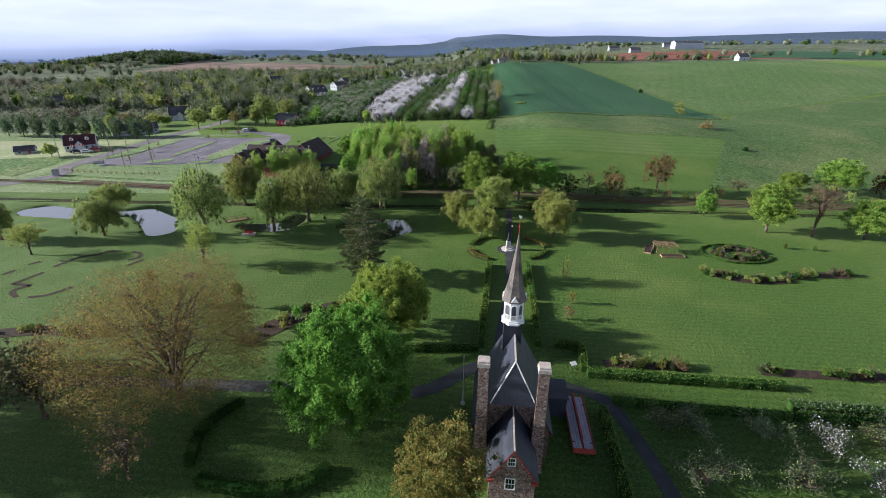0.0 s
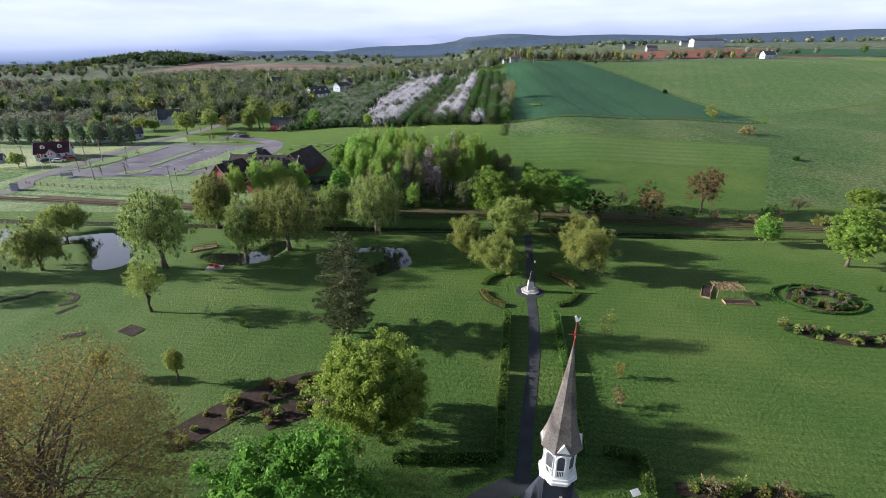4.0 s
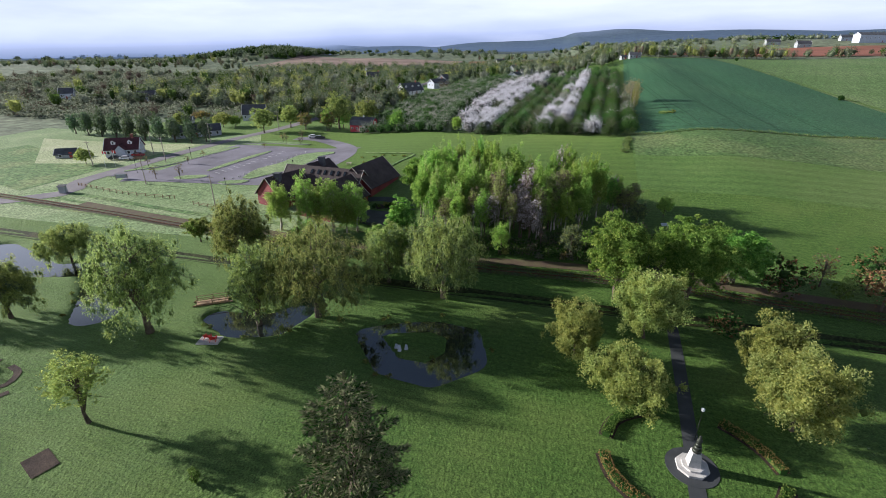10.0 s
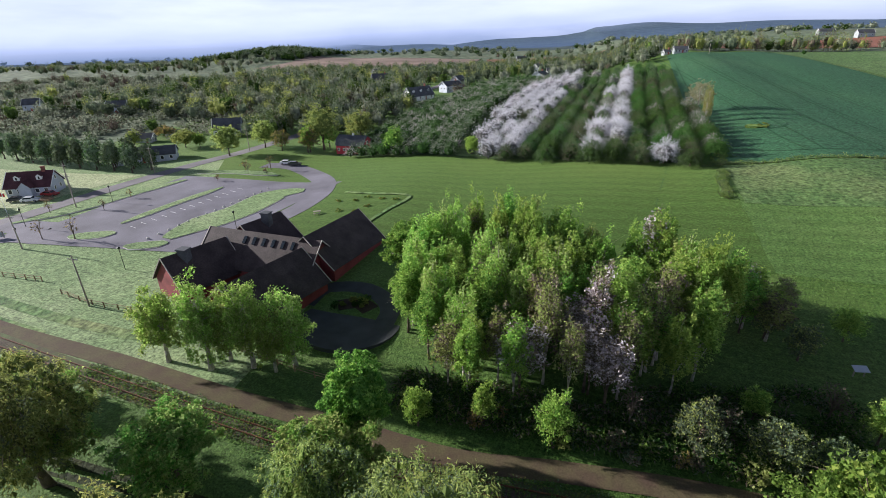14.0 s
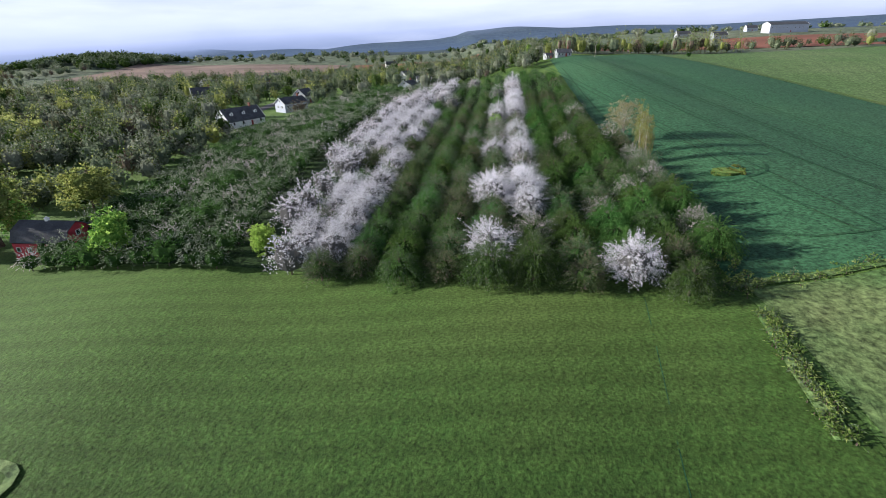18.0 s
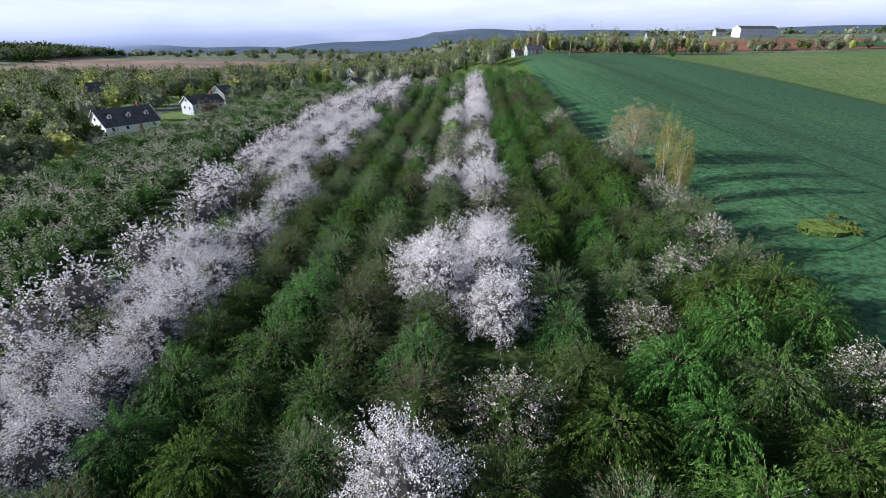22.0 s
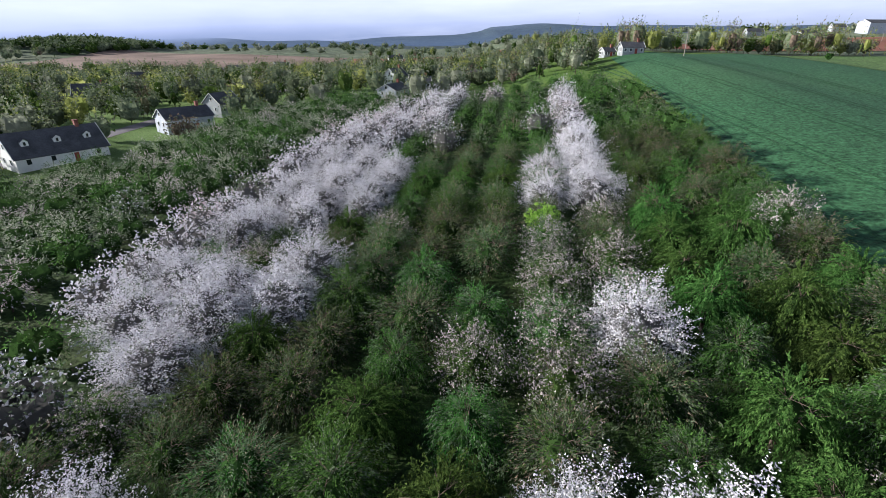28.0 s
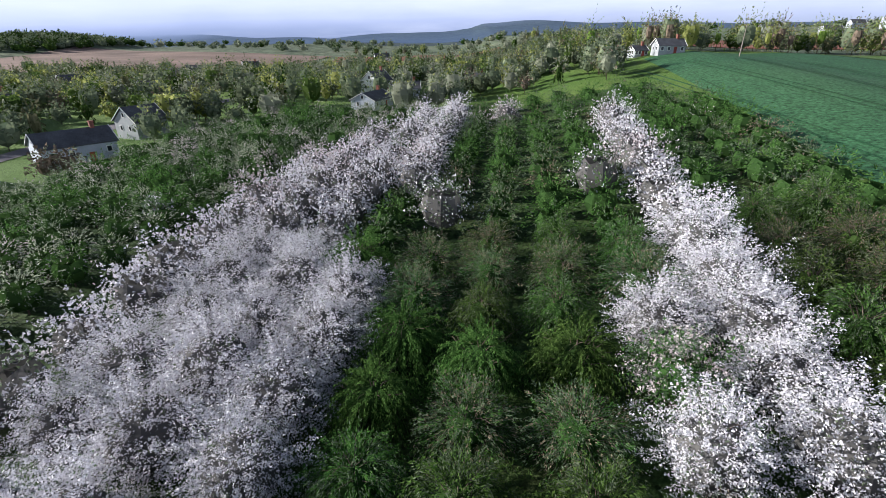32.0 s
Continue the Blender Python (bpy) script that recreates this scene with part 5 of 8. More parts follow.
for side, dz in ((-1, 0.15), (1, -0.1)):
    cxx = side * 3.22 + (0.0 if side < 0 else 0.0)
    stack = part("chimney", Solid().prism([(cxx - 0.66, -0.62), (cxx + 0.66, -0.62), (cxx + 0.66, 0.62), (cxx - 0.66, 0.62)], -0.3, 14.3 + dz, 0,
                 [(cxx - 0.56, -0.55), (cxx + 0.56, -0.55), (cxx + 0.56, 0.55), (cxx - 0.56, 0.55)]).mesh("chimney", M_RUBBLE), church, None, "tall rubble-stone chimney")
    part("chimney_cap", Solid().box(cxx - 0.68, cxx + 0.68, -0.66, 0.66, 14.3 + dz, 14.75 + dz).box(cxx - 0.6, cxx + 0.6, -0.58, 0.58, 14.75 + dz, 15.0 + dz).mesh("chimney_cap", M_CAP), stack, None, "pale stone chimney cap")
    part("chimney_shoulder", Solid().prism([(cxx - 0.85, -0.6), (cxx + 0.85, -0.6), (cxx + 0.85, 1.5), (cxx - 0.85, 1.5)], -0.3, 6.0, 0, [(cxx - 0.66, -0.58), (cxx + 0.66, -0.58), (cxx + 0.66, 1.5), (cxx - 0.66, 1.5)]).mesh("chimney_shoulder", M_RUBBLE), stack)

# the steeple
SV = 9.0


SX = CX - 0.3


def ngon(r, n=8, off=0.5, cx=SX, cy=SV):
    return [(cx + r * math.cos(2 * math.pi * (i + off) / n), cy + r * math.sin(2 * math.pi * (i + off) / n)) for i in range(n)]


part("steeple_base", Solid().prism(ngon(1.55, 4), 10.5, 14.75).mesh("steeple_base", M_SLATE), church)
belfry = part("belfry", Solid().prism(ngon(1.18), 14.75, 17.9).mesh("belfry", M_WHITE), church, None, "white painted eight-sided belfry")
part("belfry_sill", Solid().prism(ngon(1.5), 14.65, 14.9).prism(ngon(1.36), 14.9, 15.1).mesh("belfry_sill", M_WHITE), belfry)
for i in range(8):
    a = 2 * math.pi * i / 8
    d = Vector((math.cos(a), math.sin(a), 0))
    sd = Vector((-d.y, d.x, 0))
    c0 = Vector((SX, SV, 0)) + d * 1.09
    pts = [c0 + sd * (-0.27) + Vector((0, 0, 15.3)), c0 + sd * 0.27 + Vector((0, 0, 15.3))]
    pts += [c0 + sd * 0.27 * math.cos(u) + Vector((0, 0, 16.95 + 0.27 * math.sin(u))) for u in (0.0, 0.8, 1.57, 2.34, 3.14)]
    # dark panel on the solid belfry; the opening's shade is its colour
    part("opening", Solid().slab([p + d * 0.012 for p in pts], 0.03).mesh("opening", M_ROOF_GREY), belfry, None, "dark arched panel coloured as a shaded opening")
    arch = Solid()
    prev = None
    for p in [c0 + sd * 0.33 + Vector((0, 0, 15.2))] + [c0 + sd * 0.33 * math.cos(u) + Vector((0, 0, 16.95 + 0.33 * math.sin(u))) for u in (0.0, 0.52, 1.05, 1.57, 2.09, 2.62, 3.14)] + [c0 - sd * 0.33 + Vector((0, 0, 15.2))]:
        p = p + d * 0.03
        if prev is not None:
            arch.tube(prev, p, 0.06, 0.06, 4)
        prev = p
    part("arch_trim", arch.mesh("arch_trim", M_WHITE), belfry)
    bal = Solid().box(-0.27, 0.27, -0.02, 0.02, 15.85, 15.93)
    for k_ in range(5):
        bal.box(-0.24 + 0.12 * k_ - 0.02, -0.24 + 0.12 * k_ + 0.02, -0.018, 0.018, 15.3, 15.85)
    part("balustrade", bal.mesh("balustrade", M_WHITE), belfry, Matrix.Translation(c0 + d * 0.06) @ Matrix.Rotation(a + math.pi / 2, 4, "Z"))
    if i % 2 == 0:
        peak = [c0 + sd * -0.6 + Vector((0, 0, 17.7)), c0 + sd * 0.6 + Vector((0, 0, 17.7)), c0 + Vector((0, 0, 18.6))]
        part("gablet", Solid().slab([p + d * 0.34 for p in peak], 0.3).mesh("gablet", M_WHITE), belfry)
sp = Solid()
rings = [(1.62, 17.75), (1.5, 18.0), (1.2, 18.9), (0.94, 20.0), (0.68, 21.6), (0.42, 23.4), (0.2, 25.0), (0.07, 26.1)]
sp.add([(x, y, z) for r, z in rings for x, y in ngon(r)], [tuple(range(7, -1, -1)), tuple(range(56, 64))] + [(8 * j + i, 8 * j + (i + 1) % 8, 8 * j + 8 + (i + 1) % 8, 8 * j + 8 + i) for j in range(7) for i in range(8)])
part("spire", sp.mesh("spire", M_SPIRE), church, None, "slender flared slate spire")
part("finial", Solid().tube((SX, SV, 25.9), (SX, SV, 28.0), 0.05, 0.03, 6).tube((SX - 0.45, SV, 27.0), (SX + 0.45, SV, 27.0), 0.03, 0.03, 5).tube((SX, SV - 0.45, 27.0), (SX, SV + 0.45, 27.0), 0.03, 0.03, 5).mesh("finial", M_RED_TRIM), church, None, "dark red iron rod with a cross")
vane = Solid().slab([(SX + x, SV - 0.02, 28.0 + z) for x, z in ((-0.07, 0), (0.08, 0), (0.2, 0.13), (0.22, 0.36), (0.07, 0.22), (-0.08, 0.45), (-0.18, 0.36))], 0.05)
part("weathervane", vane.mesh("weathervane", M_WHITE), church, None, "white weathervane on the spire")
part("porch", Solid().box(5.1, 7.9, 9.0, 12.5, -0.3, 3.2).slab([(4.9, 8.8, 3.2), (8.1, 8.8, 3.2), (8.1, 12.7, 3.4), (4.9, 12.7, 3.4)], 0.15).mesh("porch", M_SLATE), church, None, "low dark side porch")

# ---- by the church ----
wagon = thing("hay_wagon", "long red tour wagon with grey bench boards on the grass", "wagon", pose(17.0, 43.0, 0, 0, 0, -5.5))
part("frame", Solid().box(-1.3, 1.3, 0, 10.2, 0.55, 0.75).mesh("frame", M_RED_TRIM), wagon)
for x in (-0.66, 0.66):
    for j in range(3):
        part("deck_board", Solid().box(x - 0.52 + 0.36 * j, x - 0.2 + 0.36 * j, 0.2, 10.0, 0.75, 0.82).mesh("deck_board", M_GREY_DECK), wagon, None, "grey deck board")
part("bench_back", Solid().box(-0.1, 0.1, 1.8, 10.2, 0.75, 1.35).mesh("bench_back", M_RED_TRIM), wagon, None, "red centre bench back")
for x in (-1.32, 1.32):
    part("side_rail", Solid().box(x - 0.05, x + 0.05, 0, 10.2, 0.95, 1.1).box(x - 0.05, x + 0.05, 0, 0.1, 0.75, 1.1).box(x - 0.05, x + 0.05, 10.1, 10.2, 0.75, 1.1).box(x - 0.05, x + 0.05, 5, 5.1, 0.75, 1.1).mesh("side_rail", M_RED_TRIM), wagon)
part("tailgate", Solid().box(-1.3, 1.3, -0.08, 0, 0.75, 1.45).box(-0.04, 0.04, -0.1, -0.02, 0.75, 1.6).mesh("tailgate", M_RED_TRIM), wagon)
for x in (-1.1, 1.1):
    for y in (1.6, 8.4):
        wh = part("wheel", Solid().tube((x - 0.13, y, 0.42), (x + 0.13, y, 0.42), 0.42, 0.42, 16).mesh("tyre", M_TYRE), wagon)
        part("rim", Solid().tube((x - 0.15, y, 0.42), (x + 0.15, y, 0.42), 0.22, 0.22, 12).mesh("rim", M_RED_TRIM), wh)
pole = thing("flagpole", "bare white flagpole on the lawn beside the church", "flagpole", pose(2.6, 52.2, 0))
part("base", Solid().prism(ngon(0.35, 10, 0, 0, 0), 0, 0.25).mesh("base", M_CONCRETE), pole)
part("mast", Solid().tube((0, 0, 0.2), (0, 0, 7.9), 0.06, 0.03, 8).mesh("mast", M_WHITE), pole)
part("ball", Solid().tube((0, 0, 7.85), (0, 0, 8.05), 0.09, 0.06, 8).mesh("ball", M_WHITE), pole)
bench = thing("notice_stand", "white slanted notice stand beside the hedge", "sign", pose(19.9, 60.2, 0, 0, 0, 20))
part("panel", Solid().slab([(-0.5, -0.3, 0.9), (0.5, -0.3, 0.9), (0.5, 0.35, 1.15), (-0.5, 0.35, 1.15)], 0.06).mesh("panel", M_WHITE), bench)
for x in (-0.35, 0.35):
    part("leg", Solid().box(x - 0.04, x + 0.04, -0.04, 0.04, 0, 0.98).mesh("leg", M_METAL), bench)


def hedge(pts, wide, high, seed, label, mat=L_HEDGE, dense=46, category="hedge", name="hedge", leaf=0.13, group=""):
    """A clipped hedge along a line: a woody core under a coat of leaves."""
    rng = np.random.default_rng(abs(int(seed)))
    line = smooth_line(pts, 0.9)
    core, cs = Solid(), []
    for i, (a, b_) in enumerate(zip(line, line[1:])):
        d = (b_ - a).normalized()
        n_ = Vector((-d.y, d.x)) * wide * 0.36
        za, zb = soil(a.x, a.y), soil(b_.x, b_.y)
        core.prism([(a.x - n_.x, a.y - n_.y), (b_.x - n_.x, b_.y - n_.y), (b_.x + n_.x, b_.y + n_.y), (a.x + n_.x, a.y + n_.y)][::1], min(za, zb) - 0.1, max(za, zb) + high * 0.82)
        m = int(dense * (b_ - a).length * (wide + 2 * high) / 3)
        u, t = rng.random(m), rng.random(m)
        girth = wide + 2 * high
        s = t * girth
        off = np.where(s < high, -wide / 2, np.where(s > high + wide, wide / 2, s - high - wide / 2))
        zz = np.where(s < high, s, np.where(s > high + wide, girth - s, high)) + rng.normal(size=m) * 0.05
        bulge = 1 + 0.09 * math.sin(i * 1.9 + seed) + rng.normal(size=m) * 0.05
        px = a.x + (b_.x - a.x) * u - d.y * off * bulge
        py = a.y + (b_.y - a.y) * u + d.x * off * bulge
        cs.append(np.stack([px, py, zz * (1 + 0.05 * math.sin(i * 2.7)) + za], 1))
    v, f = cards(np.concatenate(cs), leaf, rng)
    root = thing(name, label, category, group=group)
    part("stem", core.mesh("stem", L_DARK), root)
    part("foliage", mesh_of("foliage", v, f, mat), root)
    return root


H = "clipped green hedge on the lawn"
# hedges along the walk, in lengths with gaps
for side, x0, x1 in ((-1, 6.9, 10.0), (1, 16.3, 18.5)):
    for j, (ya, yb) in enumerate(((73.0, 80.8), (81.6, 89.6), (90.2, 97.6))):
        xa, xb = (x0 + (x1 - x0) * (y - 73.5) / 24 for y in (ya, yb))
        hedge([(xa, ya), (xb, yb)], 1.25, 1.3, 300 + j + 5 * side, "clipped green hedge lining the dark walk", group="hedges along the walk")
hedge([(6.0, 65.5), (6.8, 72.3)], 1.2, 1.2, 320, H)
hedge([(-6.5, 64.5), (5.6, 65.0)], 1.2, 1.0, 321, H)
hedge([(15.6, 66.0), (16.2, 72.4)], 1.2, 1.2, 322, H)
hedge([(18.4, 66.4), (22.4, 65.6)], 1.2, 1.2, 323, H)
hedge([(22.4, 65.2), (21.4, 59.4)], 1.2, 1.2, 324, H)
hedge([(21.6, 58.6), (36, 57.2), (49.8, 56.0)], 1.5, 1.3, 325, H)
hedge([(23.6, 52.6), (36, 51.0), (47, 49.7)], 1.2, 1.2, 326, H)
hedge([(47.5, 51.6), (58, 50.6), (72, 49.5)], 1.8, 1.4, 327, "untrimmed pale hedge beside the old apple trees", L_OLD)
hedge([(47.3, 49.7), (60, 48.4), (75, 47)], 1.2, 1.2, 328, H)
hedge([(21.6, 51.0), (20.9, 44.5), (20.2, 37.6), (19.8, 30)], 1.3, 1.25, 329, H)
hedge([(-13.5, 41), (-16, 38.5), (-22, 37.5), (-28, 39)], 1.6, 1.1, 330, "low clipped hedge curving below the big trees", L_DARK)
hedge([(-30, 41), (-31, 47), (-28, 52)], 1.4, 0.9, 331, "low clipped hedge curving below the big trees", L_DARK)

# ---- walks ----
WALK = ((8.2, 62), (10.6, 74), (13.1, 86), (14.6, 97), (15.2, 104))
ribbon("front_walk", WALK, 1.75, M_PATH, 0.04, "narrow dark asphalt walk between hedges", "path")
ribbon("north_walk", ((15.9, 109), (17.2, 120), (18.7, 134), (19.6, 146), (20.2, 160)), 1.75, M_PATH, 0.04, "narrow dark asphalt walk under the trees", "path")
ribbon("church_walk", ((-75, 56.5), (-45, 56), (-18, 55), (-4, 54.4), (4, 60), (9, 61.5), (14, 57), (18.8, 55.4)), 2.4, M_PATH, 0.035, "dark asphalt walk round the church", "path")
ribbon("side_walk", ((18.6, 55.5), (22.6, 53.4), (24.4, 46.8), (25.6, 37), (26.4, 20), (27, 0)), 1.9, M_PATH, 0.045, "dark asphalt walk past the apple trees", "path")
PLAZA = (15.35, 106.6)
pz = Solid().prism([(PLAZA[0] + 2.75 * math.cos(a), PLAZA[1] + 2.75 * math.sin(a)) for a in np.linspace(0, 6.283, 33)[:-1]], -0.2, 0.05)
thing("plaza", "round dark paved plaza about the statue", "paving", kind="structure", data=pz.mesh("plaza", M_PATH))

plinth = thing("statue_plinth", "pale stepped eight-sided plinth with a tall block", "plinth", pose(*PLAZA, 0.05))
part("step", Solid().prism(ngon(1.75, 8, 0.5, 0, 0), 0, 0.28).mesh("step", M_CONCRETE), plinth)
part("step", Solid().prism(ngon(1.2, 8, 0.5, 0, 0), 0.28, 0.5).mesh("step", M_CONCRETE), plinth)
part("block", Solid().prism([(-0.62, -0.62), (0.62, -0.62), (0.62, 0.62), (-0.62, 0.62)], 0.5, 2.3, 0, [(-0.45, -0.45), (0.45, -0.45), (0.45, 0.45), (-0.45, 0.45)]).mesh("block", M_CONCRETE), plinth)
st = Solid()
prof = [(0.46, 0.0), (0.44, 0.35), (0.36, 0.8), (0.24, 1.15), (0.29, 1.4), (0.27, 1.65), (0.12, 1.8), (0.14, 1.95), (0.13, 2.1), (0.03, 2.2)]
for (ra, za), (rb, zb) in zip(prof, prof[1:]):
    st.prism(ngon(ra, 10, 0.5, 0, 0), za, zb, 0, ngon(rb, 10, 0.5, 0.02, 0))
thing("statue", "dark bronze draped statue standing on a pale plinth", "statue", pose(PLAZA[0], PLAZA[1], 2.352), data=st.mesh("statue", M_BRONZE, True))
lamp = thing("lamp_post", "thin dark lamp post behind the statue", "lamp post", pose(16.6, 110.9, 0))
part("post", Solid().tube((0, 0, -0.1), (0, 0, 4.3), 0.06, 0.045, 8).mesh("post", M_BRONZE), lamp)
part("lantern", Solid().prism(ngon(0.16, 6, 0.5, 0, 0), 4.3, 4.6, 0, ngon(0.2, 6, 0.5, 0, 0)).prism(ngon(0.22, 6, 0.5, 0, 0), 4.6, 4.72, 0, ngon(0.04, 6, 0.5, 0, 0)).mesh("lantern", M_WHITE), lamp, None, "pale lantern head")

# crescent beds round the statue
BEDS = ((((6.5, 109.0), (7.8, 112.0), (10.4, 113.8), (12.3, 114.6)), L_HEDGE, "curved low green border beside the statue"),
        (((6.0, 106.3), (6.7, 103.5), (8.1, 101.7), (10.0, 100.4)), L_BROWN, "curved bed of low bronze-leaved plants"),
        (((20.2, 114.2), (22.3, 112.3), (23.8, 110.3), (24.7, 107.8)), L_BROWN, "curved bed of low bronze-leaved plants"),
        (((24.4, 105.7), (23.0, 103.4), (21.3, 101.7), (19.7, 101.1)), L_HEDGE, "curved low green border beside the statue"))
for i, (pts, mat, lab) in enumerate(BEDS):
    ribbon("garden_bed", pts, 1.7, M_SOIL, 0.06, "curved strip of dark garden soil", "garden bed", "", 0.8, 3)
    hedge(list(pts), 1.15, 0.65, 340 + i, lab, mat, 130, "flower bed", "flower_bed", 0.1)


def shrub(x, y, wd, ht, mats, seed, label, name="shrub", leaf=0.12, count=420, weights=None, group=""):
    rng = np.random.default_rng(abs(int(seed)))
    p = crown_points(rng, lumps(rng, wd, ht, 0.0, 5), count, 0.6)
    p[:, 2] = np.abs(p[:, 2])
    v, f = cards(p, leaf, rng)
    root = thing(name, label, "shrub", on_ground(x, y), group)
    s = Solid()
    for i in range(6):
        a = rng.uniform(0, 6.28)
        s.tube((0, 0, -0.1), (math.cos(a) * wd * 0.3, math.sin(a) * wd * 0.3, ht * 0.7), 0.03, 0.01, 4)
    part("stem", s.mesh("stem", M_BARK), root)
    part("foliage", mesh_of("foliage", v, f, mats, rng.choice(len(mats), count, p=weights) if len(mats) > 1 else None), root)
    return root


def bed(name, pts, wide, label, step=1.2):
    return ribbon(name, pts, wide, M_SOIL, 0.07, label, "garden bed", "", step, 3)


SHRUB_KINDS = (([L_HEDGE], "rounded green shrub in a garden bed"), ([L_WILLOW], "loose pale green shrub in a garden bed"), ([L_BROWN, L_TWIG], "brown twiggy shrub in a garden bed"), ([L_DARK], "dark evergreen shrub in a garden bed"), ([L_PALE], "yellow-green shrub in a garden bed"), ([L_TWIG, L_OLD], "bare grey shrub in a garden bed"))
srng = np.random.default_rng(17)


def planted(pts, wide, n, label, big=(0.8, 2.0), picks=(0, 1, 2, 3, 4, 5)):
    bed("garden_bed", pts, wide, label)
    line = smooth_line(pts, 0.5)
    for i in range(n):
        p = line[int(srng.integers(len(line)))]
        k = int(picks[int(srng.integers(len(picks)))])
        s = srng.uniform(*big)
        shrub(p.x + srng.uniform(-0.4, 0.4) * wide, p.y + srng.uniform(-0.4, 0.4) * wide, s, s * srng.uniform(0.6, 1.0), SHRUB_KINDS[k][0], 400 + i + int(p.x * 7), SHRUB_KINDS[k][1], group="shrubs of the garden beds")


planted(((25.0, 61.6), (31, 61.2), (37.8, 60.4)), 1.8, 16, "bed of dark soil with low shrubs beside the hedge", (0.9, 2.6))
planted(((48.5, 60.0), (57, 59.2), (68, 58.4), (80, 57.5)), 2.0, 28, "long bed of dark soil with budding shrubs", (0.9, 2.6))
planted(((57.5, 95.2), (63, 91.5), (70, 90.8), (74, 92.0)), 3.2, 30, "curved bed of bark mulch with shrubs")
planted(((75, 92.6), (80, 93.8), (88, 93.4)), 3.0, 24, "curved bed of bark mulch with shrubs")
planted(((-34, 66.5), (-28, 73.5), (-22, 77.5), (-17.2, 79.0)), 4.6, 24, "wide brown mulched bed with mixed shrubs", (0.7, 2.2))
planted(((-24, 70.5), (-18.5, 73.5), (-13, 74)), 4.0, 10, "wide brown mulched bed with mixed shrubs", (0.7, 1.8))
planted(((-78, 68), (-68, 69.5), (-60, 68)), 3.0, 10, "mulched bed with shrubs below the lawn", (0.8, 1.9))
# the round rose bed
planted(((65, 104), (69, 108), (74, 107), (74.5, 103), (69, 101.8), (66, 104.5)), 3.2, 70, "round bed of low roses with soil between", (0.8, 1.5), (0, 3, 2, 5))
hedge([(69.7 + 8.0 * math.cos(a), 105 + 5.6 * math.sin(a)) for a in np.linspace(0.3, 6.0, 22)], 0.6, 0.45, 360, "low clipped box ring round the rose bed", L_HEDGE, 60, "hedge", "box_edging", 0.1)
for x, y, ht, mats, lab in ((25.5, 90.5, 5.2, [L_BROWN, L_LIME], "slim young tree with reddish bare top"), (24.6, 80.5, 2.8, [L_BROWN, L_PALE], "low bronze shrub on the lawn"), (22.6, 74.6, 3.2, [L_TWIG, L_BROWN], "bare brown shrub on the lawn"),
                           (84, 108.5, 1.8, [L_HEDGE], "small green shrub on the lawn"), (90.5, 107.5, 1.6, [L_HEDGE], "small green shrub on the lawn"), (-36, 92.5, 2.2, [L_HEDGE], "small green shrub on the lawn")):
    shrub(x, y, ht * 0.6, ht, mats, int(x * 3 + 200), lab, count=500)

# soil-filled outlines of vanished buildings
for i, pts in enumerate((((-93.6, 95.5), (-92.3, 97.4)),
                         ((-95.1, 90.5), (-94.1, 92.7)),
                         ((-87.1, 94.6), (-84.9, 99.8), (-81.7, 101.3)),
                         ((-81.7, 101.3), (-80.7, 103.2), (-77.5, 103.7)),
                         ((-74.9, 103.2), (-72.4, 102.3), (-71.4, 99.9), (-73.0, 98.5)),
                         ((-71.3, 95.6), (-69.5, 98.9)),
                         ((-87.2, 91.9), (-89.4, 86.2)),
                         ((-89.4, 86.2), (-87.3, 86.2), (-85.2, 85.8)),
                         ((-85.2, 85.8), (-86.7, 84.5), (-86.6, 82.8), (-83.9, 80.8)),
                         ((-81.7, 80.8), (-78.3, 82.1), (-76.3, 85.4)))):
    ribbon("foundation_bed", pts, 0.9, M_SOIL, 0.06, "narrow dark soil strip marking an old foundation", "garden bed", "", 0.8)
ribbon("soil_bed", ((-55.9, 91.4), (-52.6, 90.0)), 2.6, M_SOIL, 0.07, "rectangular bed of bare red-brown soil", "garden bed", "", 0.8)
ribbon("soil_bed", ((-64.5, 88.2), (-61.5, 89.6)), 1.3, M_SOIL, 0.07, "small bed of bare dark soil", "garden bed", "", 0.8)

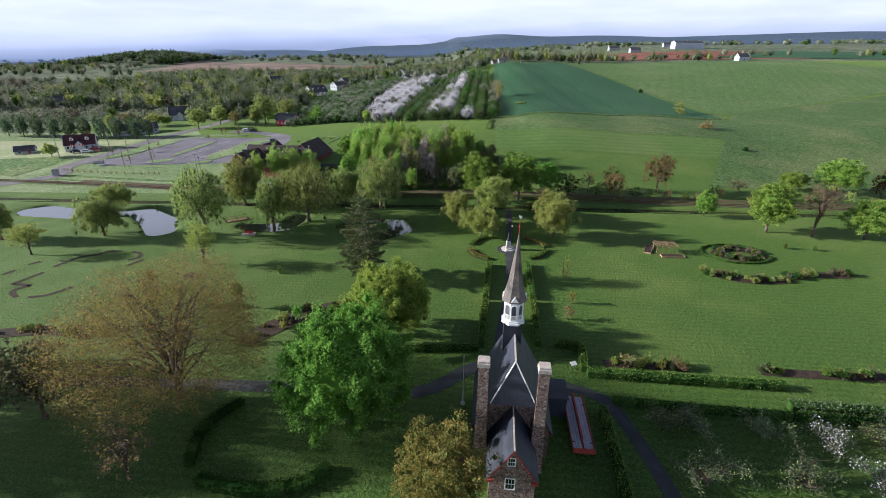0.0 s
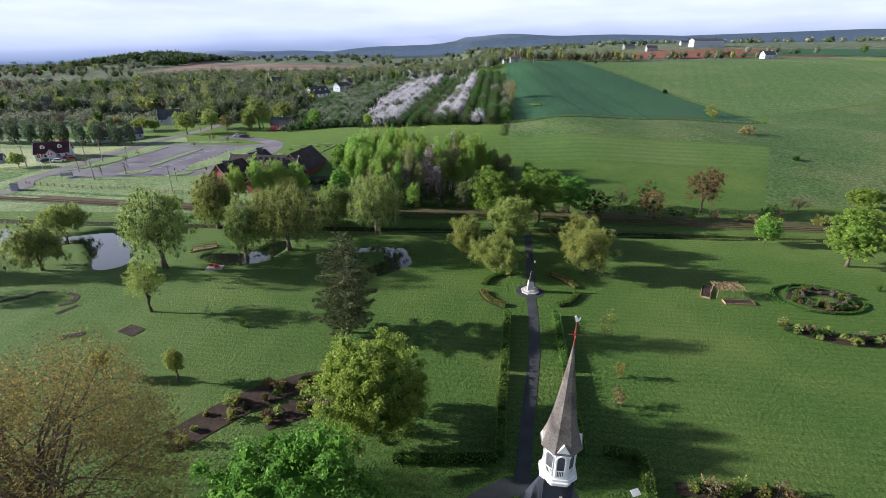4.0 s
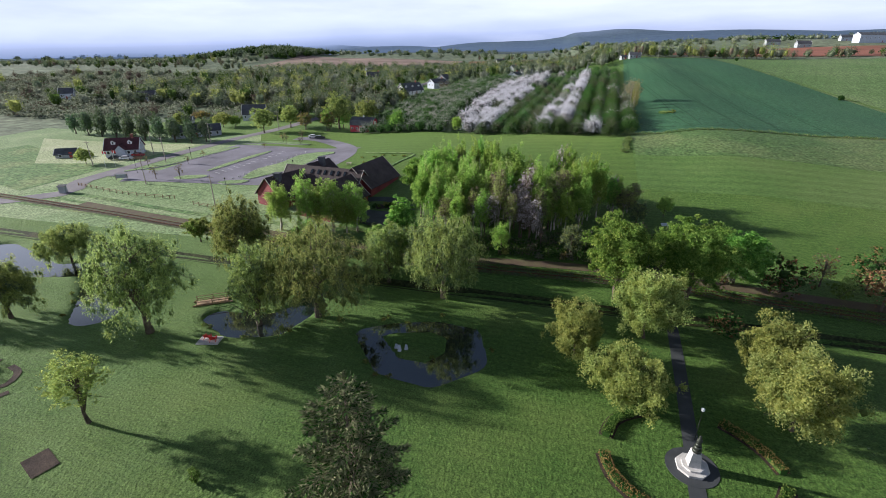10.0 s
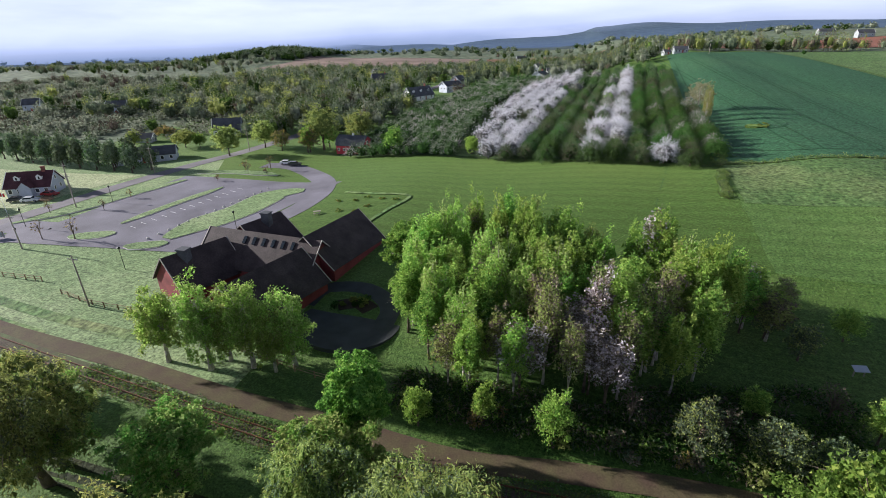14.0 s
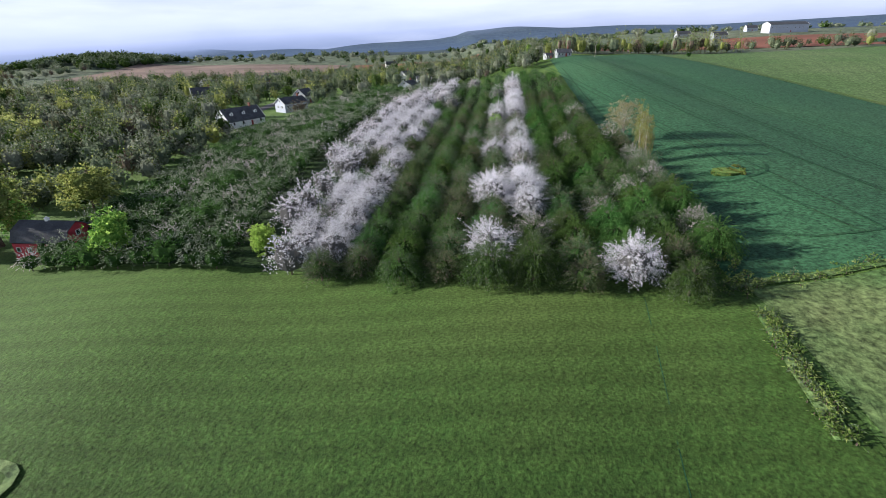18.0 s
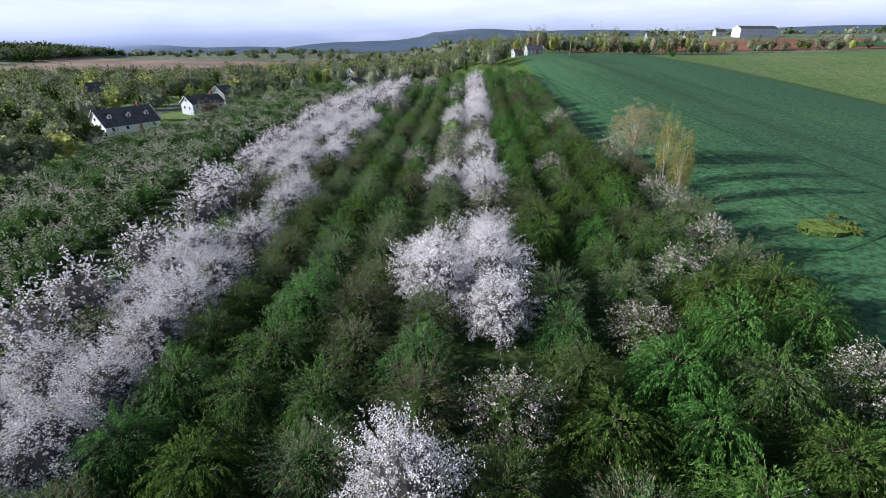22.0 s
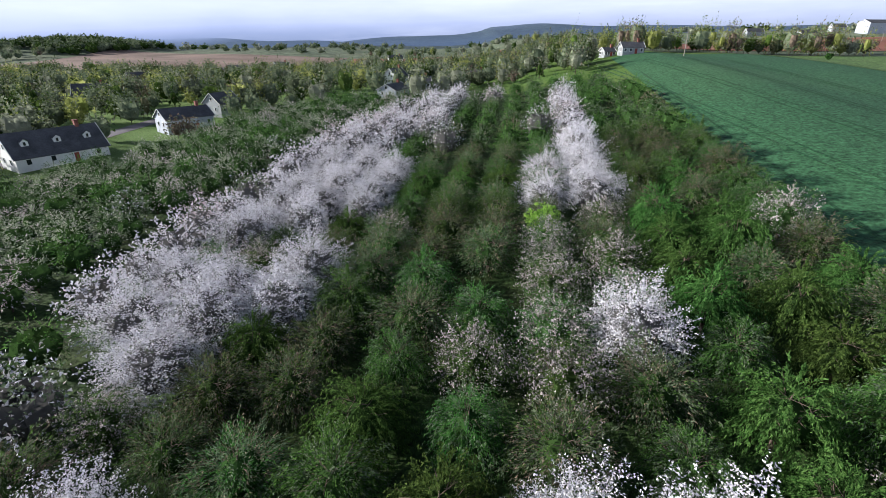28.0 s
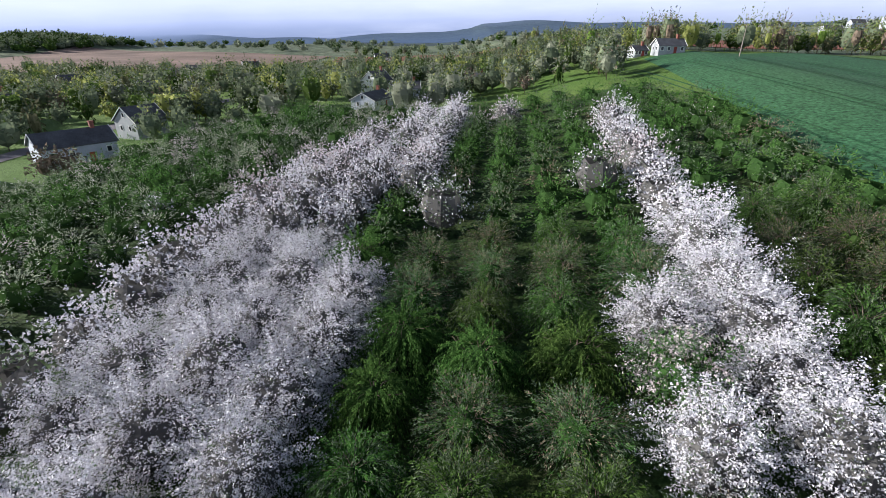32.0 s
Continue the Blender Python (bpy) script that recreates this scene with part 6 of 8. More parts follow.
# ---- old apple trees east of the church ----
def apple(x, y, seed, wd, ht, bloom):
    rng = np.random.default_rng(abs(int(seed)))
    s, pts = Solid(), []
    for i in range(6):
        a = rng.uniform(0, 6.28)
        p = Vector((0, 0, ht * 0.22))
        d = Vector((math.cos(a), math.sin(a), 0.5))
        r = 0.15
        for j in range(5):
            q = p + d * wd * 0.14 + Vector(rng.normal(size=3) * 0.28)
            s.tube(p, q, r, r * 0.72, 5)
            for k_ in range(3):
                e = q + Vector(rng.normal(size=3) * wd * 0.13) + Vector((0, 0, 0.25))
                s.tube(q, e, r * 0.4, 0.015, 4)
                pts.append(np.array(e)[None] + rng.normal(size=(26, 3)) * 0.32)
            p, r = q, r * 0.72
            d = (d + Vector(rng.normal(size=3) * 0.45)).normalized()
            d.z = abs(d.z) * 0.8
    s.tube((0, 0, -0.3), (0, 0, ht * 0.25), 0.28, 0.2, 8)
    p = np.concatenate(pts)
    v, f = cards(p, 0.1, rng)
    mats = [L_OLD, L_BLOSSOM] if bloom else [L_OLD, L_WILLOW]
    root = thing("apple_tree", "gnarled old apple tree with pale bare limbs" + (" and white blossom" if bloom else ""), "apple tree", on_ground(x, y), "old apple trees")
    part("trunk", s.mesh("trunk", M_BARK, True), root)
    part("foliage", mesh_of("foliage", v, f, mats, rng.choice(2, len(p), p=[0.8, 0.2])), root)


for i, (x, y, wd, b_) in enumerate(((30.0, 39.3, 6.5, 0), (41.3, 39.6, 7.5, 0), (48.3, 45.3, 5.5, 1), (28.5, 48.1, 4.0, 0), (33.0, 47.8, 4.5, 0), (40.9, 46.6, 5.0, 0), (49.6, 38.1, 5, 1), (55.6, 45.9, 4.5, 0))):
    apple(x, y, 440 + i, wd * 0.72, 3.2, b_)

# ---- brush-roofed arbour with raised beds ----
arb = thing("arbour", "rustic pole arbour roofed with dry brush", "arbour", pose(53.0, 106.0, 0, 0, 0, -3))
arb.scale = (0.82, 0.85, 0.8)
for x in (-2.6, 0, 2.6):
    for y in (-1.4, 1.4):
        part("post", Solid().tube((x, y, -0.2), (x, y, 2.4), 0.09, 0.07, 6).mesh("post", M_WOOD), arb)
for y in (-1.4, 1.4):
    part("beam", Solid().tube((-3.1, y, 2.45), (3.1, y, 2.45), 0.08, 0.07, 6).mesh("beam", M_WOOD), arb)
arng = np.random.default_rng(3)
tw = Solid()
for i in range(150):
    x, y = arng.uniform(-3.2, 3.2), arng.uniform(-1.7, 1.7)
    a = arng.uniform(-0.5, 0.5) + 1.57
    tw.tube((x - math.cos(a) * 0.9, y - math.sin(a) * 0.9, 2.5 + arng.uniform(0, 0.35)), (x + math.cos(a) * 0.9, y + math.sin(a) * 0.9, 2.5 + arng.uniform(0, 0.35)), 0.03, 0.02, 4)
part("brush_roof", tw.mesh("brush_roof", M_WOOD), arb, None, "roof of loose dry branches")
for y in (-1.4, 1.4):
    ra = Solid()
    for i in range(5):
        x = -2.4 + 1.1 * i
        ra.tube((x, y, 0.3), (x + 0.5, y, 1.6), 0.035, 0.03, 4)
    part("side_rail", ra.mesh("side_rail", M_WOOD), arb)
for x, y in ((-4.7, 0.9), (-0.6, -3.2)):
    rb = thing("raised_bed", "raised garden bed of dark soil with wooden boards", "planter", pose(54.5 + x, 106.3 + y, 0, 0, 0, -3 if y < 0 else 62))
    so = part("soil", Solid().box(-2.6, 2.6, -0.75, 0.75, 0, 0.26).mesh("soil", M_SOIL), rb)
    for a in ((-2.7, 2.7, -0.85, -0.751), (-2.7, 2.7, 0.751, 0.85), (-2.7, -2.601, -0.75, 0.75), (2.601, 2.7, -0.75, 0.75)):
        part("board", Solid().box(*a, 0, 0.34).mesh("board", M_WOOD), rb)

# ---- ponds ----
for name, x0, x1, y0, y1, lab in (("pond_water", -140, -72, 106, 140, "still pond reflecting the pale morning sky"), ("pond_water", -64, -38, 112, 132, "small dark pond under the willows"), ("pond_water", -34, -5, 108, 131, "dark ring-shaped pond about an island")):
    thing(name, lab, "pond", kind="structure", data=mesh_of(name, [(x0, y0, -0.42), (x1, y0, -0.42), (x1, y1, -0.42), (x0, y1, -0.42)], [(0, 1, 2, 3)], M_WATER))
for i in range(44):
    line = (POND_EAST, POND_MID, POND_WEST)[i % 3]
    x, y, r_ = line[int(srng.integers(len(line)))]
    a = srng.uniform(0, 6.28)
    shrub(x + math.cos(a) * (r_ + 1.1), y + math.sin(a) * (r_ + 1.1), 1.1, 0.55, [L_OLIVE, L_HEDGE], 500 + i, "low tuft of rushes on the pond bank", "rush_tuft", 0.12, 120, [0.5, 0.5], "rushes round the ponds")
for i, (x, y) in enumerate(((-52.2, 115.6), (-51.0, 115.3))):
    ch = thing("garden_chair", "bright red slatted garden chair facing the pond", "chair", pose(x, y, 0.09, 0, 0, 190 + 14 * i), "red chairs by the pond")
    for j in range(5):
        part("back_slat", Solid().slab([(-0.38 + 0.155 * j, 0.3, 0.35), (-0.25 + 0.155 * j, 0.3, 0.35), (-0.25 + 0.155 * j, 0.62, 1.05), (-0.38 + 0.155 * j, 0.62, 1.05)], 0.03).mesh("back_slat", M_CHAIR), ch)
        part("seat_slat", Solid().box(-0.36, 0.36, -0.4 + 0.14 * j, -0.28 + 0.14 * j, 0.36 - 0.015 * j, 0.39 - 0.015 * j).mesh("seat_slat", M_CHAIR), ch)
    for sx in (-0.42, 0.42):
        part("armrest", Solid().box(sx - 0.08, sx + 0.08, -0.45, 0.42, 0.55, 0.58).mesh("armrest", M_CHAIR), ch)
        part("front_leg", Solid().box(sx - 0.03, sx + 0.03, -0.42, -0.34, 0, 0.55).mesh("front_leg", M_CHAIR), ch)
        part("rear_leg", Solid().slab([(sx - 0.03, -0.4, 0.36), (sx + 0.03, -0.4, 0.36), (sx + 0.03, 0.6, 0.08), (sx - 0.03, 0.6, 0.08)], 0.08).mesh("rear_leg", M_CHAIR), ch)
thing("chair_slab", "pale concrete slab under two red chairs", "slab", pose(-51.6, 115.2, 0, 0, 0, 12), data=Solid().box(-1.7, 1.7, -1.1, 1.1, -0.1, 0.09).mesh("chair_slab", M_CONCRETE))
br = thing("footbridge", "small dark wooden footbridge over the pond neck", "bridge", pose(-58.8, 125.6, 0, 0, 0, 32))
for i in range(9):
    part("plank", Solid().box(-2.6 + 0.58 * i, -2.06 + 0.58 * i, -0.7, 0.7, 0.22, 0.3).mesh("plank", M_WOOD), br)
for y in (-0.75, 0.75):
    part("handrail", Solid().box(-2.7, 2.7, y - 0.04, y + 0.04, 1.15, 1.23).box(-2.7, 2.7, y - 0.03, y + 0.03, 0.7, 0.76).mesh("handrail", M_WOOD), br)
    part("beam", Solid().box(-3.2, 3.2, y - 0.08, y + 0.08, -0.1, 0.215).mesh("beam", M_WOOD), br)
    for x in (-2.6, 0, 2.6):
        part("post", Solid().box(x - 0.06, x + 0.06, y + 0.09 * (1 if y > 0 else -1) - 0.05, y + 0.09 * (1 if y > 0 else -1) + 0.05, -0.5, 1.25).mesh("post", M_WOOD), br)
mon = thing("marker_cairn", "small blue-grey marker stones on the pond island", "marker", pose(-22.3, 119.6, soil(-22.3, 119.6)))
for dx, dy, h_ in ((0, 0, 0.95), (0.9, 0.5, 0.8), (-0.7, 0.6, 0.6)):
    part("stone", Solid().prism([(dx - 0.28, dy - 0.2), (dx + 0.28, dy - 0.2), (dx + 0.28, dy + 0.2), (dx - 0.28, dy + 0.2)], -0.1, h_, 0, [(dx - 0.16, dy - 0.1), (dx + 0.16, dy - 0.1), (dx + 0.16, dy + 0.1), (dx - 0.16, dy + 0.1)]).mesh("stone", M_SIDING), mon)

# ---- railway and trail ----
RAIL = ((-330, 181), (-230, 172.5), (-130, 161.4), (-92, 156.4), (-69, 153.4), (-46, 150.7), (-32, 149.4), (-15, 149.6), (7, 150.0), (24, 149.2), (40, 147.4), (90, 142.5), (200, 133), (420, 112))
ribbon("track_bed", RAIL, 3.3, M_BALLAST, 0.1, "weedy reddish ballast under the old railway", "track bed", step=3, across=4)
rail_line = smooth_line(RAIL, 0.62)
track = thing("railway_track", "rusty narrow railway track on weathered sleepers", "railway", kind="")
tie_mesh = Solid().box(-0.11, 0.11, -1.25, 1.25, 0, 0.14).mesh("sleeper", M_TIE)
far_ties = Solid()
count_ties = 0
for i, p in enumerate(rail_line[1:-1], 1):
    d = (rail_line[i + 1] - rail_line[i - 1]).normalized()
    z = soil(p.x, p.y) - 0.02
    if -48 < p.x < 60 and count_ties < 200:
        part("sleeper", tie_mesh, track, pose(p.x, p.y, z, 0, 0, math.degrees(math.atan2(d.y, d.x))))
        count_ties += 1
    elif -150 < p.x < 130:
        n_ = Vector((-d.y, d.x))
        far_ties.prism([(p.x + a * d.x * 0.11 + b_ * n_.x * 1.25, p.y + a * d.y * 0.11 + b_ * n_.y * 1.25) for a, b_ in ((-1, -1), (1, -1), (1, 1), (-1, 1))], z, z + 0.14)
tagged(part("distant_sleeper", far_ties.mesh("distant_sleeper", M_TIE), track), kind="stuff")
for side in (-0.72, 0.72):
    rl = Solid()
    pts = rail_line[::4]
    for a, b_ in zip(pts, pts[1:]):
        d = (b_ - a).normalized()
        n_ = Vector((-d.y, d.x)) * side
        w_ = Vector((-d.y, d.x)) * 0.05
        za, zb = soil(a.x, a.y) + 0.22, soil(b_.x, b_.y) + 0.22
        q = [a + n_ - w_, b_ + n_ - w_, b_ + n_ + w_, a + n_ + w_]
        zz = [za, zb, zb, za]
        rl.add([(v.x, v.y, z) for v, z in zip(q, zz)] + [(v.x, v.y, z + 0.16) for v, z in zip(q, zz)], BOX_F)
    part("rail", rl.mesh("rail", M_RUST), track)
ribbon("gravel_trail", ((-130, 164.6), (-98, 159.7), (-73, 157.4), (-52, 154.9), (-36, 153.7), (-21.7, 152.4), (-11, 153.4), (4, 154.2), (18, 153.4), (32, 152.2), (50, 150.2), (90, 146.5), (200, 137)), 2.7, M_GRAVEL, 0.07, "brownish gravel trail beside the railway", "trail", step=3)
for pts, wide in ((((-150, 173), (-110, 166.5), (-85, 163.5), (-66, 162.5)), 2.0), (((-160, 163), (-120, 159), (-95, 157)), 2.6), (((-150, 168), (-118, 163.4), (-90, 160)), 1.5)):
    ribbon("worn_track", pts, wide, M_ROUGH, 0.05, "worn brown strip in the grass", "trail", step=3)
ribbon("ditch_bank", ((-200, 145.4), (-140, 144), (-60, 141), (8, 139.5), (80, 136), (200, 128)), 3.2, M_DITCH, 0.03, "dark weedy bottom of the drainage ditch", "ditch", step=3, across=4)

# the strip of dry grass by the road, and paler lawns
sheet("dry_lawn", ((-190.4, 199.0), (-158.8, 205.3), (-150.3, 239.4), (-234.6, 238.9)), M_DRY, 0.06, 5, "pale dewy lawn about the grey house", "lawn")
sheet("rough_meadow", ((-159.7, 170.1), (-157.5, 197.5), (-227.1, 225.8), (-230, 190)), M_ROUGH, 0.05, 5, "rough pale meadow beside the road", "meadow")

# ---- road and car park ----
ROAD = ((-330, 60), (-240, 120), (-151.0, 163.9), (-150.5, 183.3), (-148.6, 204.9), (-146.0, 229.3), (-142.1, 256.0), (-136.1, 278.2), (-128, 330), (-118, 400), (-105, 520), (-60, 640))
ribbon("road", ROAD, 6.4, M_ROAD, 0.08, "grey country road past the car park", "road", step=4, across=4)
sheet("car_park", ((-135.0, 185.8), (-88.0, 189.6), (-75.7, 237.0), (-132.8, 239.8)), M_ASPHALT, 0.09, 4, "worn purple-grey asphalt car park", "car park")
ribbon("park_entrance", ((-139.1, 187.6), (-128.6, 193.4), (-139.2, 194.2), (-147.2, 192.3)), 7.5, M_ASPHALT, 0.1, "worn asphalt entrance to the car park", "car park", step=3, across=4)
ribbon("loop_road", ((-114.4, 255.8), (-101.0, 254.3), (-84.4, 240.7), (-77.7, 228.4), (-77.2, 216.3), (-79.9, 206.8)), 6.5, M_ASPHALT, 0.11, "worn asphalt loop round the lawn", "car park", step=2, across=4)


def island(pts, wide, label="raised grass island with a kerb"):
    line = smooth_line(pts, 1.5)
    root = thing("grass_island", label, "traffic island", group="islands of the car park")
    for nm, wd, h_, mat in (("kerb", wide, 0.2, M_CONCRETE), ("turf", wide - 0.5, 0.26, M_DEW)):
        s = Solid()
        left, right = [], []
        for i, p in enumerate(line):
            d = (line[min(i + 1, len(line) - 1)] - line[max(i - 1, 0)]).normalized()
            u = i / (len(line) - 1)
            half = wd / 2 * min(1.0, 0.25 + 3.2 * min(u, 1 - u))
            left.append(p + Vector((-d.y, d.x)) * half)
            right.append(p - Vector((-d.y, d.x)) * half)
        v, f = [], []
        for a, b_ in zip(left, right):
            for q in (a, b_):
                z = ground_height(q.x, q.y)
                v += [(q.x, q.y, z - 0.05), (q.x, q.y, z + h_)]
        m_ = len(left)
        for i in range(m_ - 1):
            o = 4 * i
            f += [(o + 1, o + 3, o + 7, o + 5), (o, o + 1, o + 5, o + 4), (o + 2, o + 6, o + 7, o + 3)]
        f += [(0, 2, 3, 1), (4 * m_ - 4, 4 * m_ - 3, 4 * m_ - 1, 4 * m_ - 2)]
        s.add(v, f)
        part(nm, s.mesh(nm, mat), root)


island(((-117.0, 200.1), (-114.5, 214.9), (-111.0, 230.0)), 3.2)
island(((-122.8, 191.3), (-117.4, 192.8), (-113.2, 195.0)), 4.6)
island(((-104.9, 189.5), (-100.8, 190.7), (-96.4, 192.8)), 4.2)
island(((-146.1, 195.0), (-138.4, 206.8), (-133.8, 222.8), (-128.9, 235.4)), 4.6)
island(((-131.0, 243.1), (-119.9, 245.7), (-101.6, 244.6)), 4.5)
island(((-98.8, 194.9), (-97.0, 203.0), (-92.7, 213.3), (-90.7, 225.8), (-83.8, 229.5)), 11.0, "long tongue of lawn between car park and barn")
# painted bay lines
for i in range(13):
    a = i / 12
    p0 = Vector((-108.7, 197.8)).lerp(Vector((-101.5, 228.8)), a)
    p1 = Vector((-120.1, 201.4)).lerp(Vector((-114.7, 232.1)), a)
    d = (p1 - p0).normalized()
    c = p0 + d * 2.2
    ribbon("bay_line", ((c.x, c.y), (c.x + d.x * 2.6, c.y + d.y * 2.6)), 0.14, M_WHITE, 0.13, "white painted parking bay line", "road marking", "structure", 1.3, 1)
for i in range(15):
    p = Vector((-102.9, 193.9)).lerp(Vector((-96.5, 230.9)), i / 14)
    r_ = thing("boulder", "small grey boulder edging the car park", "boulder", on_ground(p.x, p.y, 50 * i, 0.07), "boulders edging the car park")
    part("rock", Solid().prism(ngon(0.34, 7, 0.2 * i, 0, 0), 0, 0.25, 0, ngon(0.3, 7, 0.3, 0.03, 0)).prism(ngon(0.3, 7, 0.3, 0.03, 0), 0.25, 0.42, 0, ngon(0.14, 7, 0.1, 0, 0)).mesh("rock", M_CONCRETE), r_)


def car(x, y, turn, paint, label):
    root = thing("car", label, "car", on_ground(x, y, turn, 0.1), "parked cars")
    prof = [(-2.2, 0.35), (2.2, 0.35), (2.25, 0.75), (1.2, 0.92), (0.55, 1.42), (-1.2, 1.45), (-1.9, 0.98), (-2.25, 0.9)]
    k_ = len(prof)
    body = Solid().add([(px, -0.88, pz_) for px, pz_ in prof] + [(px, 0.88, pz_) for px, pz_ in prof], [tuple(range(k_)), tuple(range(2 * k_ - 1, k_ - 1, -1))] + [(i, i + k_, (i + 1) % k_ + k_, (i + 1) % k_) for i in range(k_)])
    part("body", body.mesh("body", paint), root)
    for s_ in (-1, 1):
        part("side_window", Solid().slab([(-1.55, s_ * 0.89, 0.98), (0.95, s_ * 0.89, 0.98), (0.5, s_ * 0.885, 1.35), (-1.2, s_ * 0.885, 1.38)][::-s_], 0.02).mesh("side_window", M_GLASS), root)
        for wx in (-1.35, 1.4):
            wh = part("wheel", Solid().tube((wx, s_ * 0.72, 0.33), (wx, s_ * 0.93, 0.33), 0.33, 0.33, 14).mesh("tyre", M_TYRE), root)
            part("rim", Solid().tube((wx, s_ * 0.9, 0.33), (wx, s_ * 0.945, 0.33), 0.19, 0.17, 10).mesh("rim", M_METAL), wh)
    part("windscreen", Solid().slab([(1.14, -0.78, 0.96), (1.14, 0.78, 0.96), (0.6, 0.7, 1.41), (0.6, -0.7, 1.41)], 0.01).mesh("windscreen", M_GLASS), root)


car(-107.0, 258.0, 20, M_CAR_WHITE, "white car parked at the end of the car park")
car(-103.3, 256.9, 20, M_CAR_DARK, "dark car parked beside a white one")
car(-164.9, 209.9, 35, M_CAR_DARK, "dark car standing on the house drive")
car(-160.3, 210.3, 30, M_CAR_WHITE, "pale car standing on the house drive")
car(-160.1, 215.9, 15, M_CAR_RED, "red car parked on the lawn drive")


# ---- houses ----
HOUSES = []


def gabled(root, p0, p1, half, ridge, eave, base, wall_mat, roof_mat, over=0.5, names=("wall", "roof")):
    """A gabled block from ridge end to ridge end, with walls, two roof slopes and boards."""
    a, b_ = Vector((*p0, 0)), Vector((*p1, 0))
    d = (b_ - a).normalized()
    n_ = Vector((-d.y, d.x, 0))
    prof = [(-half, base), (half, base), (half, eave), (0, ridge - 0.12), (-half, eave)]
    v = [a + n_ * s_ + Vector((0, 0, z)) for s_, z in prof] + [b_ + n_ * s_ + Vector((0, 0, z)) for s_, z in prof]
    part(names[0], Solid().add(v, [(0, 1, 2, 3, 4), (9, 8, 7, 6, 5), (0, 5, 6, 1), (1, 6, 7, 2), (4, 9, 5, 0)]).mesh(names[0], wall_mat), root)
    slope = (ridge - eave) / half
    for s_ in (-1, 1):
        e0, e1 = a - d * over + n_ * s_ * (half + over), b_ + d * over + n_ * s_ * (half + over)
        z = eave - slope * over
        top0, top1 = a - d * over, b_ + d * over
        c = [e0 + Vector((0, 0, z)), e1 + Vector((0, 0, z)), top1 + Vector((0, 0, ridge)), top0 + Vector((0, 0, ridge))]
        part(names[1], Solid().slab(c if s_ < 0 else c[::-1], 0.16).mesh(names[1], roof_mat), root)
        for q in (top0 - d * 0.02, top1 + d * 0.02):
            lo = q + n_ * s_ * (half + over) + Vector((0, 0, z))
            hi = q + Vector((0, 0, ridge))
            part("bargeboard", Solid().tube(lo, hi, 0.1, 0.1, 4).mesh("bargeboard", M_WHITE if wall_mat is not M_BARN_RED else M_CAP), root)


def pane(root, c, d, wd, ht, frame_mat=None):
    """A window on a wall: centre, outward way, width, height."""
    c, d = Vector(c), Vector((*d, 0)).normalized()
    s_ = Vector((-d.y, d.x, 0))
    up = Vector((0, 0, 1))
    win = part("window", Solid().slab([c + s_ * -wd / 2 - up * ht / 2 + d * 0.04, c + s_ * wd / 2 - up * ht / 2 + d * 0.04, c + s_ * wd / 2 + up * ht / 2 + d * 0.04, c - s_ * wd / 2 + up * ht / 2 + d * 0.04], 0.08).mesh("pane", M_GLASS), root)
    fr = Solid()
    for p, q in (((-1, -1), (1, -1)), ((1, -1), (1, 1)), ((1, 1), (-1, 1)), ((-1, 1), (-1, -1))):
        fr.tube(c + s_ * p[0] * wd / 2 + up * p[1] * ht / 2 + d * 0.05, c + s_ * q[0] * wd / 2 + up * q[1] * ht / 2 + d * 0.05, 0.08, 0.08, 4)
    part("frame", fr.mesh("frame", frame_mat or M_WHITE), win)


